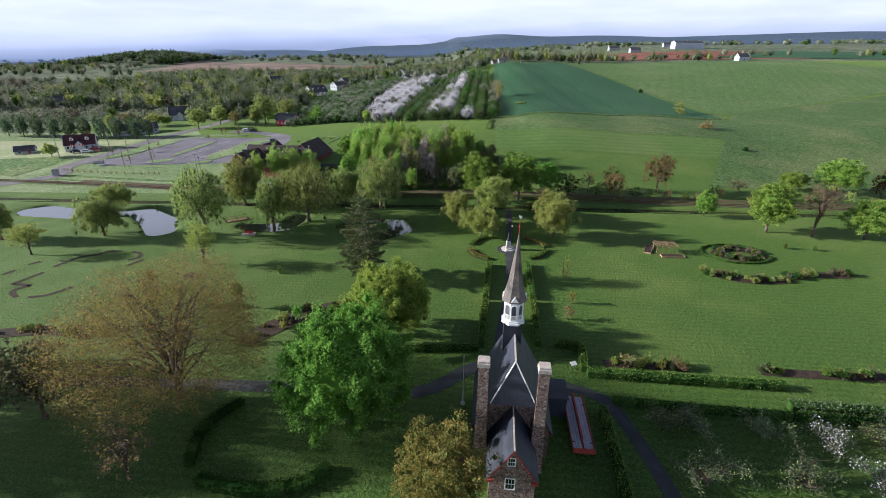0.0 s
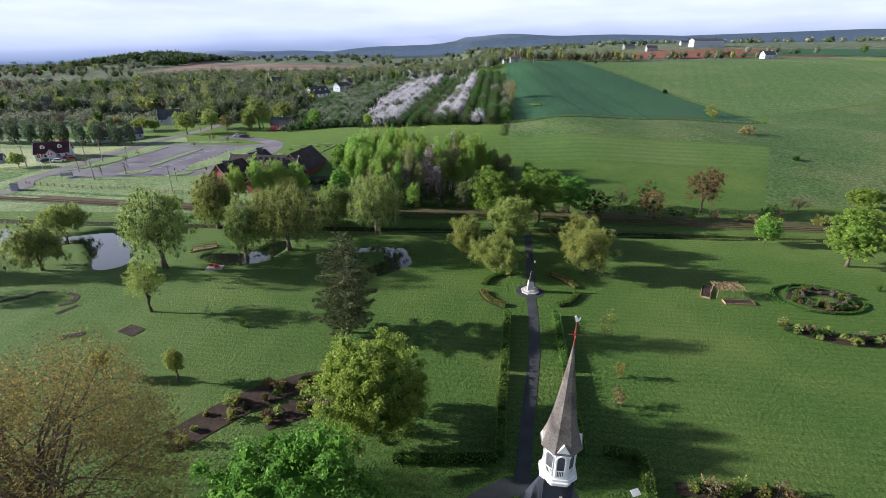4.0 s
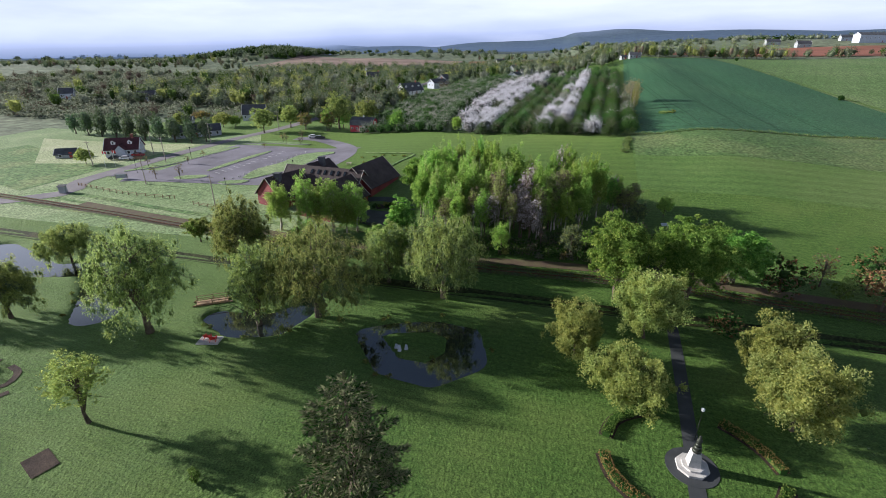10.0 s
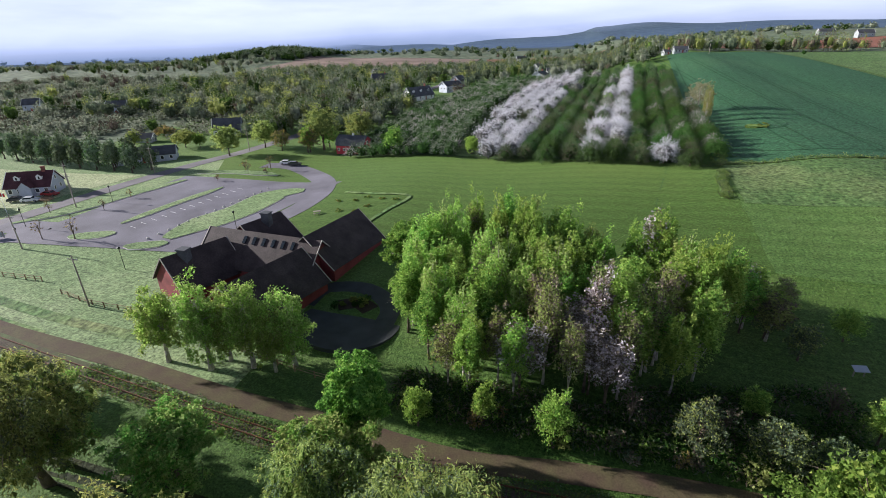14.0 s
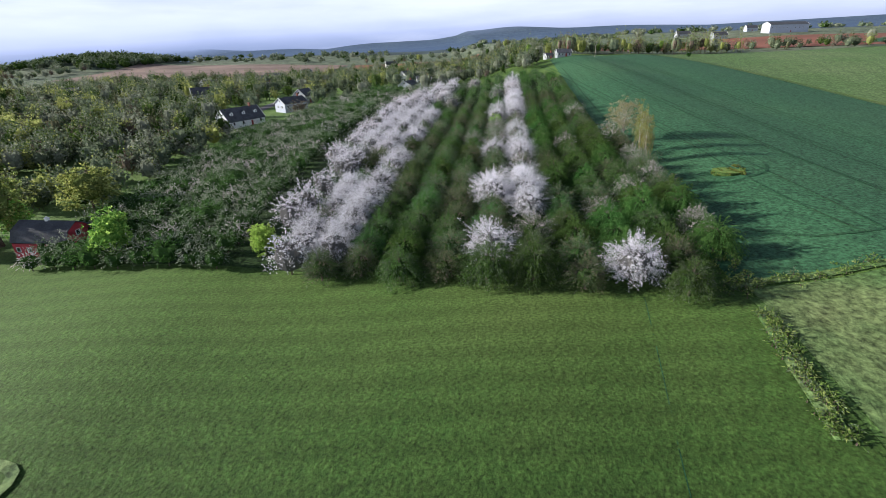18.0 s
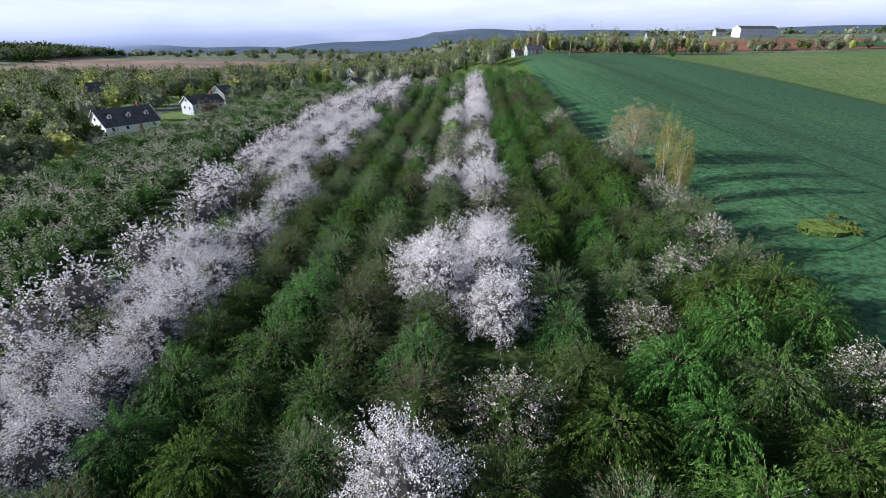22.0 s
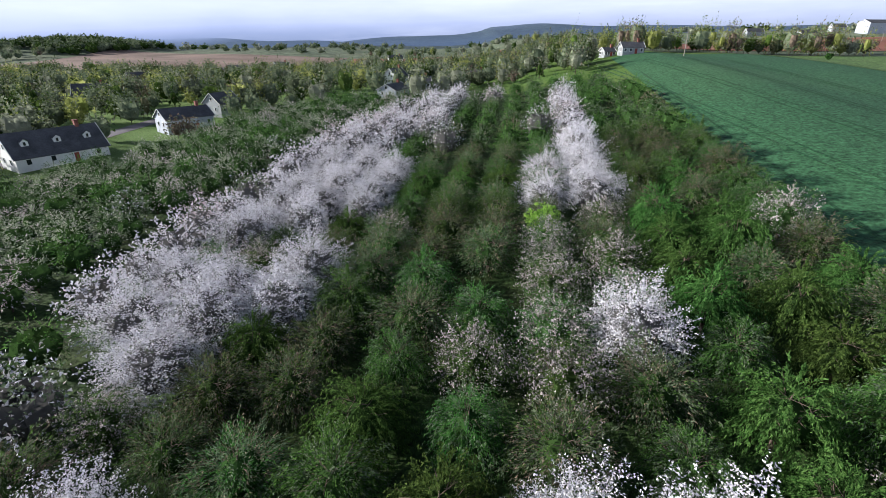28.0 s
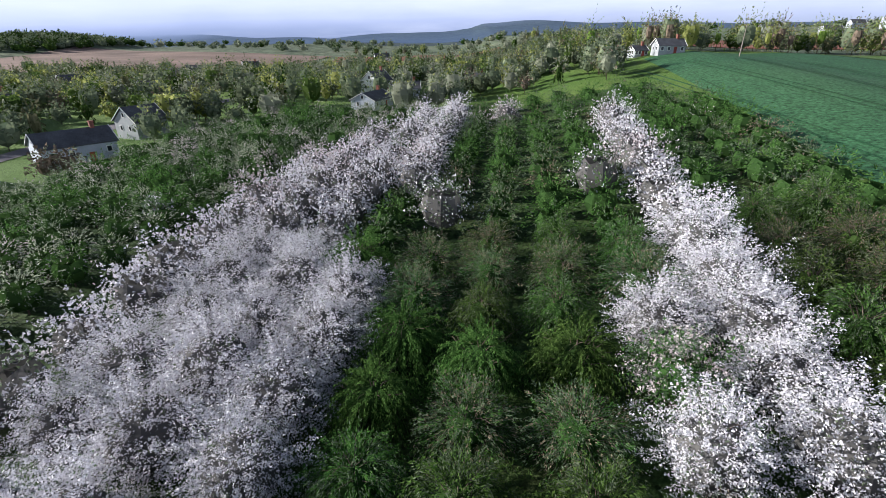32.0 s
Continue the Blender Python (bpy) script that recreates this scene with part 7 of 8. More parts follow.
def house(x, y, turn, long, wide, eave, ridge, wall, roof, label, dormers=0, windows=4, chimney=True, name="house", porch=False, lift=0.0):
    root = thing(name, label, "house", on_ground(x, y, turn, lift), "houses of the village")
    HOUSES.append((x, y - 3, long * 0.5 + 5))
    gabled(root, (-long / 2, 0), (long / 2, 0), wide / 2, ridge, eave, -1.0, wall, roof, 0.4)
    slope = (ridge - eave) / (wide / 2)
    for s_ in (-1, 1):
        for i in range(windows):
            wx = -long / 2 + long * (i + 0.5) / windows
            if s_ < 0 and i == windows // 2:
                part("door", Solid().box(wx - 0.5, wx + 0.5, -wide / 2 - 0.06, -wide / 2 + 0.02, 0.1, 2.2).mesh("door", M_RED_TRIM), root)
                continue
            pane(root, (wx, s_ * wide / 2, eave * 0.58), (0, s_), 1.0, 1.25)
        pane(root, (s_ * long / 2, -wide * 0.2, eave * 0.58), (s_, 0), 0.9, 1.2)
        pane(root, (s_ * long / 2, wide * 0.2, eave * 0.58), (s_, 0), 0.9, 1.2)
        pane(root, (s_ * long / 2, 0, eave + (ridge - eave) * 0.4), (s_, 0), 0.9, 1.1)
        for i in range(dormers):
            dx = -long / 2 + long * (i + 0.5) / dormers if dormers > 1 else 0
            if s_ > 0:
                continue
            dy = s_ * wide * 0.3
            zb = eave + slope * (wide / 2 - abs(dy)) - 0.2
            dm = part("dormer", Solid().box(dx - 0.75, dx + 0.75, min(dy, 0), max(dy, 0), zb, zb + 1.3).mesh("dormer", M_WHITE), root)
            for q in (-1, 1):
                c = [(dx + q * 0.95, dy - 0.2, zb + 1.2), (dx + q * 0.95, -0.1, zb + 1.2), (dx, -0.1, zb + 1.95), (dx, dy - 0.2, zb + 1.95)]
                part("dormer_roof", Solid().slab(c if q > 0 else c[::-1], 0.1).mesh("dormer_roof", roof), dm)
            part("dormer_gable", Solid().slab([(dx - 0.75, dy - 0.01, zb + 1.29), (dx + 0.75, dy - 0.01, zb + 1.29), (dx, dy - 0.01, zb + 1.9)], 0.1).mesh("dormer_gable", M_WHITE), dm)
            pane(root, (dx, dy, zb + 0.75), (0, s_), 0.6, 0.9)
    if chimney:
        part("chimney", Solid().box(long * 0.3 - 0.4, long * 0.3 + 0.4, -0.4, 0.4, ridge - 1.2, ridge + 1.2).box(long * 0.3 - 0.5, long * 0.3 + 0.5, -0.5, 0.5, ridge + 1.0, ridge + 1.25).mesh("chimney", M_BRICK), root)
    if porch:
        part("porch_gable", Solid().box(-1.6, 1.6, -wide / 2 - 1.8, -wide / 2, -0.5, eave).mesh("porch_gable", wall), root)
        for q in (-1, 1):
            c = [(q * 2.0, -wide / 2 - 2.1, eave - 0.1), (q * 2.0, 0, eave - 0.1), (0, 0, eave + 1.9), (0, -wide / 2 - 2.1, eave + 1.9)]
            part("porch_roof", Solid().slab(c if q > 0 else c[::-1], 0.12).mesh("porch_roof", roof), root)
        part("porch_front", Solid().slab([(-1.7, -wide / 2 - 1.82, eave - 0.02), (1.7, -wide / 2 - 1.82, eave - 0.02), (0, -wide / 2 - 1.82, eave + 1.6)], 0.1).mesh("porch_front", wall), root)
    return root


house(-167.6, 217.8, 28, 11.6, 8.2, 3.2, 6.8, M_SIDING, M_ROOF_RED, "grey-blue house with maroon roof and two white dormers", 2, 5, True, porch=True)
house(-188.6, 211.2, 30, 7.0, 5.0, 1.6, 3.4, M_SIDING_GREY, M_ROOF_GREY, "low dark garage half sunk beside the lawn", 0, 2, False, "garage")
house(-167.5, 258.6, 36, 21.0, 8.0, 3.0, 5.4, M_SIDING, M_ROOF_GREY, "long pale blue bungalow with grey roof", 0, 7, False)
house(-168.2, 307.6, 25, 12.0, 9.0, 3.4, 8.0, M_SIDING, M_ROOF_GREY, "blue-grey house with steep dark gables", 0, 4, False, porch=True)
house(-199.5, 290.5, 20, 7, 5, 2.2, 4, M_SIDING_GREY, M_ROOF_GREY, "small grey shed behind the trees", 0, 2, False, "shed")


def gambrel_barn(x, y, turn, long, wide, label):
    """A small barn with a broken-pitched dark roof and a row of white windows."""
    root = thing("red_barn", label, "barn", on_ground(x, y, turn), "houses of the village")
    HOUSES.append((x, y - 3, long * 0.5 + 5))
    w2, hl_ = wide / 2, long / 2
    prof = [(-w2, 2.7), (-w2 * 0.72, 4.9), (0, 6.2), (w2 * 0.72, 4.9), (w2, 2.7)]
    ring = [(-w2, -0.8), *prof, (w2, -0.8)]
    k_ = len(ring)
    v = [(-hl_, a, z) for a, z in ring] + [(hl_, a, z) for a, z in ring]
    part("wall", Solid().add(v, [tuple(range(k_)), tuple(range(2 * k_ - 1, k_ - 1, -1)), (0, k_, k_ + 1, 1), (k_ - 1, k_ - 2, 2 * k_ - 2, 2 * k_ - 1)]).mesh("wall", M_BRIGHT_RED), root)
    for (a, z), (b_, z2) in zip(prof, prof[1:]):
        part("roof", Solid().slab([(-hl_ - 0.35, a, z + 0.14), (hl_ + 0.35, a, z + 0.14), (hl_ + 0.35, b_, z2 + 0.14), (-hl_ - 0.35, b_, z2 + 0.14)], 0.13).mesh("roof", M_ROOF_GREY), root)
    for i in range(5):
        pane(root, (-hl_ + long * (i + 0.5) / 5, -w2, 1.5), (0, -1), 0.8, 0.9)
    for z in (1.5, 4.0):
        pane(root, (hl_, 0, z), (1, 0), 0.9, 1.0)
    part("vent", Solid().box(-0.3, 0.3, -0.3, 0.3, 6.1, 6.7).prism([(-0.4, -0.4), (0.4, -0.4), (0.4, 0.4), (-0.4, 0.4)], 6.7, 7.1, 0, [(-0.05, -0.05), (0.05, -0.05), (0.05, 0.05), (-0.05, 0.05)]).mesh("vent", M_WHITE), root, None, "white roof vent")


gambrel_barn(-91.0, 278.5, -4, 11.2, 7.0, "small red barn with dark gambrel roof and white windows")

# village beyond the orchard
for x, y, turn, lg, wd, ev, rd, wl_, rf, lab, dm in (
        (-107.2, 407.8, 62, 19, 9, 3.0, 7.8, M_WHITE, M_ROOF_GREY, "large white cape house with dark roof and three dormers", 3),
        (-95.4, 443.2, 55, 14, 8, 4.2, 6.8, M_SIDING, M_ROOF_GREY, "pale blue two-storey house with grey roof", 0),
        (-169.7, 500.9, 30, 13, 9, 4.5, 8.5, M_SIDING_GREY, M_ROOF_GREY, "grey shingled house among the trees", 0),
        (-178.6, 629.1, 10, 12, 8, 4.0, 7.0, M_SIDING, M_ROOF_GREY, "pale house with blue-grey roof", 0),
        (-154.0, 565.2, 10, 12, 7, 3.2, 5.2, M_WHITE, M_ROOF_GREY, "white bungalow with grey roof", 0),
        (-45.3, 533.9, 70, 11, 8, 4.5, 8.2, M_WHITE, M_ROOF_GREY, "white gabled house with dark roof", 0),
        (-40.6, 499.6, 75, 14, 8, 3.0, 5.0, M_SIDING, M_ROOF_GREY, "low blue-grey house with wide roof", 0),
        (-32.7, 523.6, 10, 9, 7, 3.5, 5.6, M_SIDING, M_ROOF_GREY, "small blue house at the orchard end", 0),
        (-8.9, 538.2, 0, 11, 6, 3.4, 5.6, M_SIDING, M_ROOF_GREY, "blue-grey shed at the orchard end", 0),
        (57.4, 524.6, 5, 9, 6, 2.8, 4.8, M_SIDING_GREY, M_ROOF_GREY, "grey farmhouse with dark roof on the hill", 0),
        (49.2, 530.6, 15, 5, 5, 2.3, 3.7, M_SIDING_GREY, M_ROOF_GREY, "grey outbuilding beside the farmhouse", 0),
        (-87.1, 788.9, 20, 13, 8, 4.0, 7.2, M_WHITE, M_ROOF_GREY, "white house behind far trees", 0),
        (-153.2, 669.9, 40, 10, 8, 4.0, 8.0, M_SIDING_GREY, M_ROOF_GREY, "dark house among far trees", 0)):
    house(x, y, turn, lg, wd, ev, rd, wl_, rf, lab, dm, 4)
for x, y, turn, lg, lab in ((-282.7, 354.3, 25, 11, "white farmhouse in the valley"), 
                            (-353.1, 355.5, 35, 9, "small white house in the valley woods"), (-278.5, 529.9, 5, 15, "white farmhouse beside the wooded knoll"), (-203.5, 579.8, 60, 12, "grey-roofed house in the village trees"), (-174.2, 643.4, 15, 14, "blue-roofed house in the village trees"), (-95.8, 467.4, 70, 9, "small house in the village trees"),
                            (334.0, 581.5, 10, 13, "white gabled farmhouse on the hillside"), (282.2, 874.3, 5, 18, "dark brown house on the hill"), (289.8, 796.3, 5, 16, "dark gabled house on the hill"), (382.8, 901.8, 0, 14, "white house on the hill")):
    house(x, y, turn, lg, 8, 4.5, 7.8, M_SIDING if "white" in lab else M_SIDING_GREY, M_ROOF_GREY, lab.replace("white", "pale"), 0, 3, False)
hall = house(391.0, 843.2, 4, 48, 16, 9.0, 12.0, M_SIDING, M_ROOF_GREY, "long pale three-storey building on the far hill", 0, 10, False, "long_building")

# ---- visitor barn ----
vc = thing("visitor_barn", "sprawling red barn-like visitor centre with brown shingle roofs", "building")
VZ = 9.6
gabled(vc, (-53.5, 199.5), (-56.5, 184.3), 5.6, 10.2, 5.2, 1.0, M_BARN_RED, M_ROOF_BROWN)
gabled(vc, (-77.2, 186.0), (-53.8, 184.3), 5.2, 9.6, 4.8, 0.5, M_BARN_RED, M_ROOF_BROWN)
gabled(vc, (-70.2, 197.1), (-72.8, 188.8), 6.0, 9.2, 4.8, 0.5, M_BARN_RED, M_ROOF_BROWN)
gabled(vc, (-72.5, 182.9), (-76.5, 172.9), 5.0, 9.0, 4.2, 0.2, M_BARN_RED, M_ROOF_BROWN)
gabled(vc, (-56.3, 181.8), (-60.5, 166.9), 5.6, 8.9, 4.2, 0.2, M_BARN_RED, M_ROOF_BROWN)
for q, z in (((-70.2, 193.0), 8.4), ((-74.6, 175.5), 7.6)):
    ch = part("chimney", Solid().box(q[0] - 0.8, q[0] + 0.8, q[1] - 0.7, q[1] + 0.7, z - 1.6, z + 1.9).mesh("chimney", M_ROOF_GREY), vc, None, "square dark grey chimney")
    part("chimney_cap", Solid().box(q[0] - 0.95, q[0] + 0.95, q[1] - 0.85, q[1] + 0.85, z + 1.9, z + 2.15).mesh("chimney_cap", M_ROOF_GREY), ch)
va, vb = Vector((-77.2, 186.0)), Vector((-53.8, 184.3))
vd = (vb - va).normalized()
vn = Vector((-vd.y, vd.x)) if vd.x < 0 else Vector((vd.y, -vd.x))
for i in range(6):
    c = va.lerp(vb, 0.36 + 0.088 * i) + vn * 1.4
    sl = (9.6 - 4.8) / 5.2
    pts = [(c + vd * a + vn * b_, 9.6 - sl * (1.4 + b_) + 0.22) for a, b_ in ((-0.32, 0.6), (0.32, 0.6), (0.32, -0.5), (-0.32, -0.5))]
    part("skylight", Solid().slab([(p.x, p.y, z) for p, z in pts], 0.16).mesh("skylight", M_GLASS), vc, None, "dark glazed skylight")
ribbon("barn_terrace", ((-52.6, 175.7), (-51.4, 180.9), (-44.5, 182.1), (-38.6, 177.8), (-38.1, 171.7)), 3.2, M_PATH, 0.07, "dark curved terrace beside the barn", "terrace", step=1.5, across=3)
planted(((-47.2, 176.5), (-44.1, 177.9), (-41.4, 176.4)), 3.0, 9, "planted bed inside the terrace", (0.8, 1.8), (0, 3, 4))

# kitchen garden with a grassy bank
ribbon("garden_bank", ((-69.7, 226.4), (-60.9, 224.6), (-50.5, 223.0), (-52.9, 214.3), (-55.2, 206.4)), 1.0, M_ROUGH, 0.22, "grassy bank round the kitchen garden", "bank", step=1.5)
for i, (x, y) in enumerate(((-63.8, 220.0), (-61.4, 222.0), (-57.0, 221.1), (-65.0, 213.1), (-60.5, 212.7), (-59.0, 216.1), (-68.2, 219.6), (-53.4, 220.5))):
    shrub(x, y, 2.0, 0.5, [L_HEDGE, L_BROWN], 700 + i, "low mound of garden plants", "plant_mound", 0.12, 220, [0.7, 0.3], "mounds of the kitchen garden")
tb = thing("picnic_table", "weathered wooden picnic table in the garden", "table", on_ground(-69.9, 211.5, 30))
part("top", Solid().box(-0.9, 0.9, -0.4, 0.4, 0.72, 0.77).mesh("top", M_POLE), tb)
for y in (-0.7, 0.7):
    part("bench", Solid().box(-0.9, 0.9, y - 0.14, y + 0.14, 0.42, 0.46).mesh("bench", M_POLE), tb)
for x in (-0.6, 0.6):
    part("trestle", Solid().tube((x, -0.75, 0), (x, -0.25, 0.72), 0.05, 0.05, 4).tube((x, 0.75, 0), (x, 0.25, 0.72), 0.05, 0.05, 4).box(x - 0.04, x + 0.04, -0.8, 0.8, 0.36, 0.42).mesh("trestle", M_POLE), tb)

# ---- poles, wires, fences ----
def utility(x, y, h_, arm=True, turn=0.0):
    root = thing("utility_pole", "weathered wooden utility pole with a crossarm", "utility pole", on_ground(x, y, turn), "utility poles")
    part("pole", Solid().tube((0, 0, -0.5), (0, 0, h_), 0.16, 0.1, 8).mesh("pole", M_POLE), root)
    if arm:
        part("crossarm", Solid().box(-1.1, 1.1, -0.06, 0.06, h_ - 0.7, h_ - 0.58).mesh("crossarm", M_POLE), root)
        for q in (-0.95, 0, 0.95):
            part("insulator", Solid().tube((q, 0, h_ - 0.58), (q, 0, h_ - 0.4), 0.05, 0.03, 6).mesh("insulator", M_WHITE), root)
    return root


for x, y, h_ in ((-90.1, 168.3, 9.5), (-140.2, 207.7, 9.5), (-156.2, 219.4, 9.0), (-147.4, 241.9, 9.0), (-135.0, 276.3, 9.0), (-165.4, 200.6, 9.0), (-126.8, 183.8, 8.0), (-135.4, 357.8, 9.0), (-90.2, 494.6, 9.0), (149.1, 589.7, 9.5), (73.3, 508.1, 9.0), (197.2, 733.2, 9), (307.0, 729.6, 8)):
    utility(x, y, h_)
for x, y in ((-95.5, 180.8), (-127.2, 184.1), (-84.9, 201.3), (-133.7, 213.2), (-139.8, 194.1)):
    lp = thing("park_lamp", "slim dark car park lamp", "lamp post", on_ground(x, y), "car park lamps")
    part("post", Solid().tube((0, 0, -0.2), (0, 0, 4.4), 0.07, 0.05, 8).mesh("post", M_BRONZE), lp)
    part("head", Solid().prism(ngon(0.2, 8, 0, 0, 0), 4.4, 4.75, 0, ngon(0.26, 8, 0, 0, 0)).prism(ngon(0.3, 8, 0, 0, 0), 4.75, 4.9, 0, ngon(0.08, 8, 0, 0, 0)).mesh("head", M_BRONZE), lp)


def fence(pts, label, h_=1.1, step=2.6, rails=2, group="fences"):
    line = smooth_line(pts, step)
    root = thing("fence", label, "fence", group=group)
    post = Solid().box(-0.07, 0.07, -0.07, 0.07, -0.3, h_).mesh("post", M_WOOD)
    for p in line:
        part("post", post, root, on_ground(p.x, p.y))
    for a, b_ in zip(line, line[1:]):
        for k_ in range(rails):
            z = h_ * (0.85 - 0.4 * k_)
            part("rail", Solid().tube((a.x, a.y, soil(a.x, a.y) + z), (b_.x, b_.y, soil(b_.x, b_.y) + z), 0.05, 0.05, 4).mesh("rail", M_WOOD), root)


fence(((-146.8, 178.3), (-123.5, 173.6), (-107.4, 173.4)), "weathered rail fence along the old track")
fence(((-98.8, 170.4), (-89.8, 168.7), (-78.9, 168.2)), "weathered rail fence before the barn")
fence(((-58, 163.5), (-46, 161), (-38, 160)), "weathered rail fence before the barn")
for x, y in ((-157.9, 198.9), (-155.7, 200.8)):
    fl = thing("flag_mast", "short flagpole with a red and white flag", "flag", on_ground(x, y), "flags at the entrance")
    part("mast", Solid().tube((0, 0, -0.2), (0, 0, 6.0), 0.06, 0.04, 6).mesh("mast", M_WHITE), fl)
    part("cloth", Solid().slab([(0.05, 0, 4.9), (0.5, 0.12, 4.9), (0.5, 0.12, 5.8), (0.05, 0, 5.8)], 0.02).slab([(1.1, -0.05, 4.85), (1.6, 0.08, 4.85), (1.6, 0.08, 5.75), (1.1, -0.05, 5.75)], 0.02).mesh("red_band", M_CHAIR), fl, None, "red flag bands")
    part("cloth_middle", Solid().slab([(0.5, 0.12, 4.9), (1.1, -0.05, 4.85), (1.1, -0.05, 5.75), (0.5, 0.12, 5.8)], 0.02).mesh("white_band", M_WHITE), fl, None, "white flag band")
sg = thing("entrance_sign", "low wide entrance sign on posts beside shrubs", "sign", on_ground(-138.9, 186.8, 30))
part("board", Solid().box(-1.8, 1.8, -0.08, 0.08, 0.5, 1.7).mesh("board", M_SIDING_GREY), sg)
for x in (-1.6, 1.6):
    part("post", Solid().box(x - 0.1, x + 0.1, -0.1, 0.1, -0.2, 1.9).mesh("post", M_POLE), sg)
ks = thing("kiosk", "small weathered information kiosk by the road", "kiosk", on_ground(-144.7, 171.4, 20))
part("cabin", Solid().box(-0.9, 0.9, -0.6, 0.6, 0, 2.0).mesh("cabin", M_SIDING_GREY), ks)
part("roof", Solid().slab([(-1.1, -0.8, 2.1), (1.1, -0.8, 2.1), (1.1, 0.8, 2.4), (-1.1, 0.8, 2.4)], 0.1).mesh("roof", M_ROOF_GREY), ks)

# ---- field marks ----
for j, x0 in enumerate((48, 50.2, 63, 65.2, 78, 80.2, 94, 96.2)):
    pts = [(x0 + 3.0 * math.sin((y - 262) / 34 + x0) * (1 - sstep(262, 330, y)) - 0.04 * (y - 262) + (0.0), y) for y in range(258, 500, 8)]
    ribbon("tramline", pts, 0.5, M_TRAM, 0.16, "dark wheel track through the young grain", "wheel track", "structure", 4, 1)
ribbon("tramline", ((26, 262), (29, 290), (34, 330), (40, 400), (46, 470)), 0.5, M_TRAM, 0.16, "dark wheel track through the young grain", "wheel track", "structure", 4, 1)
ribbon("tramline", ((30, 268), (40, 258), (70, 262), (110, 268), (146, 272)), 0.6, M_TRAM, 0.16, "dark wheel track through the young grain", "wheel track", "structure", 4, 1)
ribbon("tramline", ((28.5, 292), (36, 286), (41, 284), (50, 288), (53, 294)), 0.5, M_TRAM, 0.16, "dark wheel track through the young grain", "wheel track", "structure", 3, 1)
ribbon("footpath", ((4.7, 210.8), (5.7, 219.5), (8.6, 233.1), (11.2, 245.0)), 0.1, M_TRAM, 0.065, "thin trodden line across the meadow", "footpath", "structure", 2, 1)
ribbon("tall_grass_strip", ((19.5, 223.3), (20.7, 231.6), (22.3, 239.9)), 1.6, M_ROUGH, 0.1, "ragged strip of tall uncut grass", "grass strip", "structure", 1.2, 2)
ribbon("field_edge", ((153, 268), (148, 300), (138, 380), (126, 470), (117, 545)), 2.6, M_PASTURE, 0.2, "rough grass edge between two fields", "grass strip", "structure", 4, 2)
ribbon("crop_margin", ((21.5, 246), (60, 251.5), (110, 259), (152, 265.5)), 1.4, M_PASTURE, 0.15, "rough grass edge below the grain", "grass strip", "structure", 3, 2)
mound = thing("weedy_mound", "oval weedy uncut patch in the grain", "weed patch", data=Solid().prism([(43.2 + 3.6 * math.cos(a), 289.4 + 3.0 * math.sin(a)) for a in np.linspace(0, 6.283, 25)[:-1]], 11, ground_height(43.2, 289.4) + 0.5, 0, [(43.2 + 2.9 * math.cos(a), 289.4 + 2.4 * math.sin(a)) for a in np.linspace(0, 6.283, 25)[:-1]]).mesh("weedy_mound", M_MEADOW))
for i in range(14):
    shrub(43.2 + srng.uniform(-3, 3), 289.4 + srng.uniform(-2.6, 2.6), 1.6, 0.8, [L_OLIVE, L_HEDGE], 760 + i, "low weeds in the grain field", "weed_clump", 0.13, 150, [0.5, 0.5], "weeds in the grain")
for x, y, wd, ht, k in ((133.8, 284.0, 6.0, 6.0, 4), (132.8, 278.0, 5, 4.0, 1), (124.5, 232.5, 8.0, 3.6, 2), (124.9, 199.4, 2.6, 1.6, 3), (137.6, 354.8, 3, 2.5, 3), (134.7, 519.1, 3, 2.5, 3)):
    shrub(x, y, wd, ht, SHRUB_KINDS[k][0], int(800 + x), "lone bush on the field edge beside tall grass", "field_bush", 0.3, 700)
for i in range(26):
    u = i / 25
    shrub(48 + 120 * u + srng.uniform(-2, 2), 152.5 - 11.5 * u + srng.uniform(-2.0, 2.5), srng.uniform(2.5, 5), srng.uniform(1.8, 4.2), SHRUB_KINDS[int(srng.integers(6))][0], 830 + i, "tangled bush in the railway thicket", "thicket_bush", 0.2, 420, None, "thicket along the railway")
for i in range(22):
    u = i / 21
    shrub(-30 + 70 * u + srng.uniform(-1.5, 1.5), 157.5 - 4.6 * u + srng.uniform(-0.6, 2.5), srng.uniform(1.5, 3.2), srng.uniform(1.2, 3.0), SHRUB_KINDS[int(srng.choice([1, 2, 3, 5]))][0], 870 + i, "wild undergrowth bush below the grove", "thicket_bush", 0.17, 360, None, "undergrowth of the grove")

# ---- trees of the middle distance ----
park("poplar_row", "close row of leafy green trees behind the grey house", "tree", [(-231 + 4.6 * i, 252 + 4.2 * (i % 2) - 0.6 * i, 11.0 + (i % 4) * 0.8, 6.6) for i in range(18)], 900, 0.26, 2200, [L_FAR, L_SHOOT, L_OLD], [0.55, 0.25, 0.2], base=0.02, bunch=1, size=0.15, core=0.5, tall=1.6, inner=L_FAR, uneven=0.28, group="trees behind the grey house")
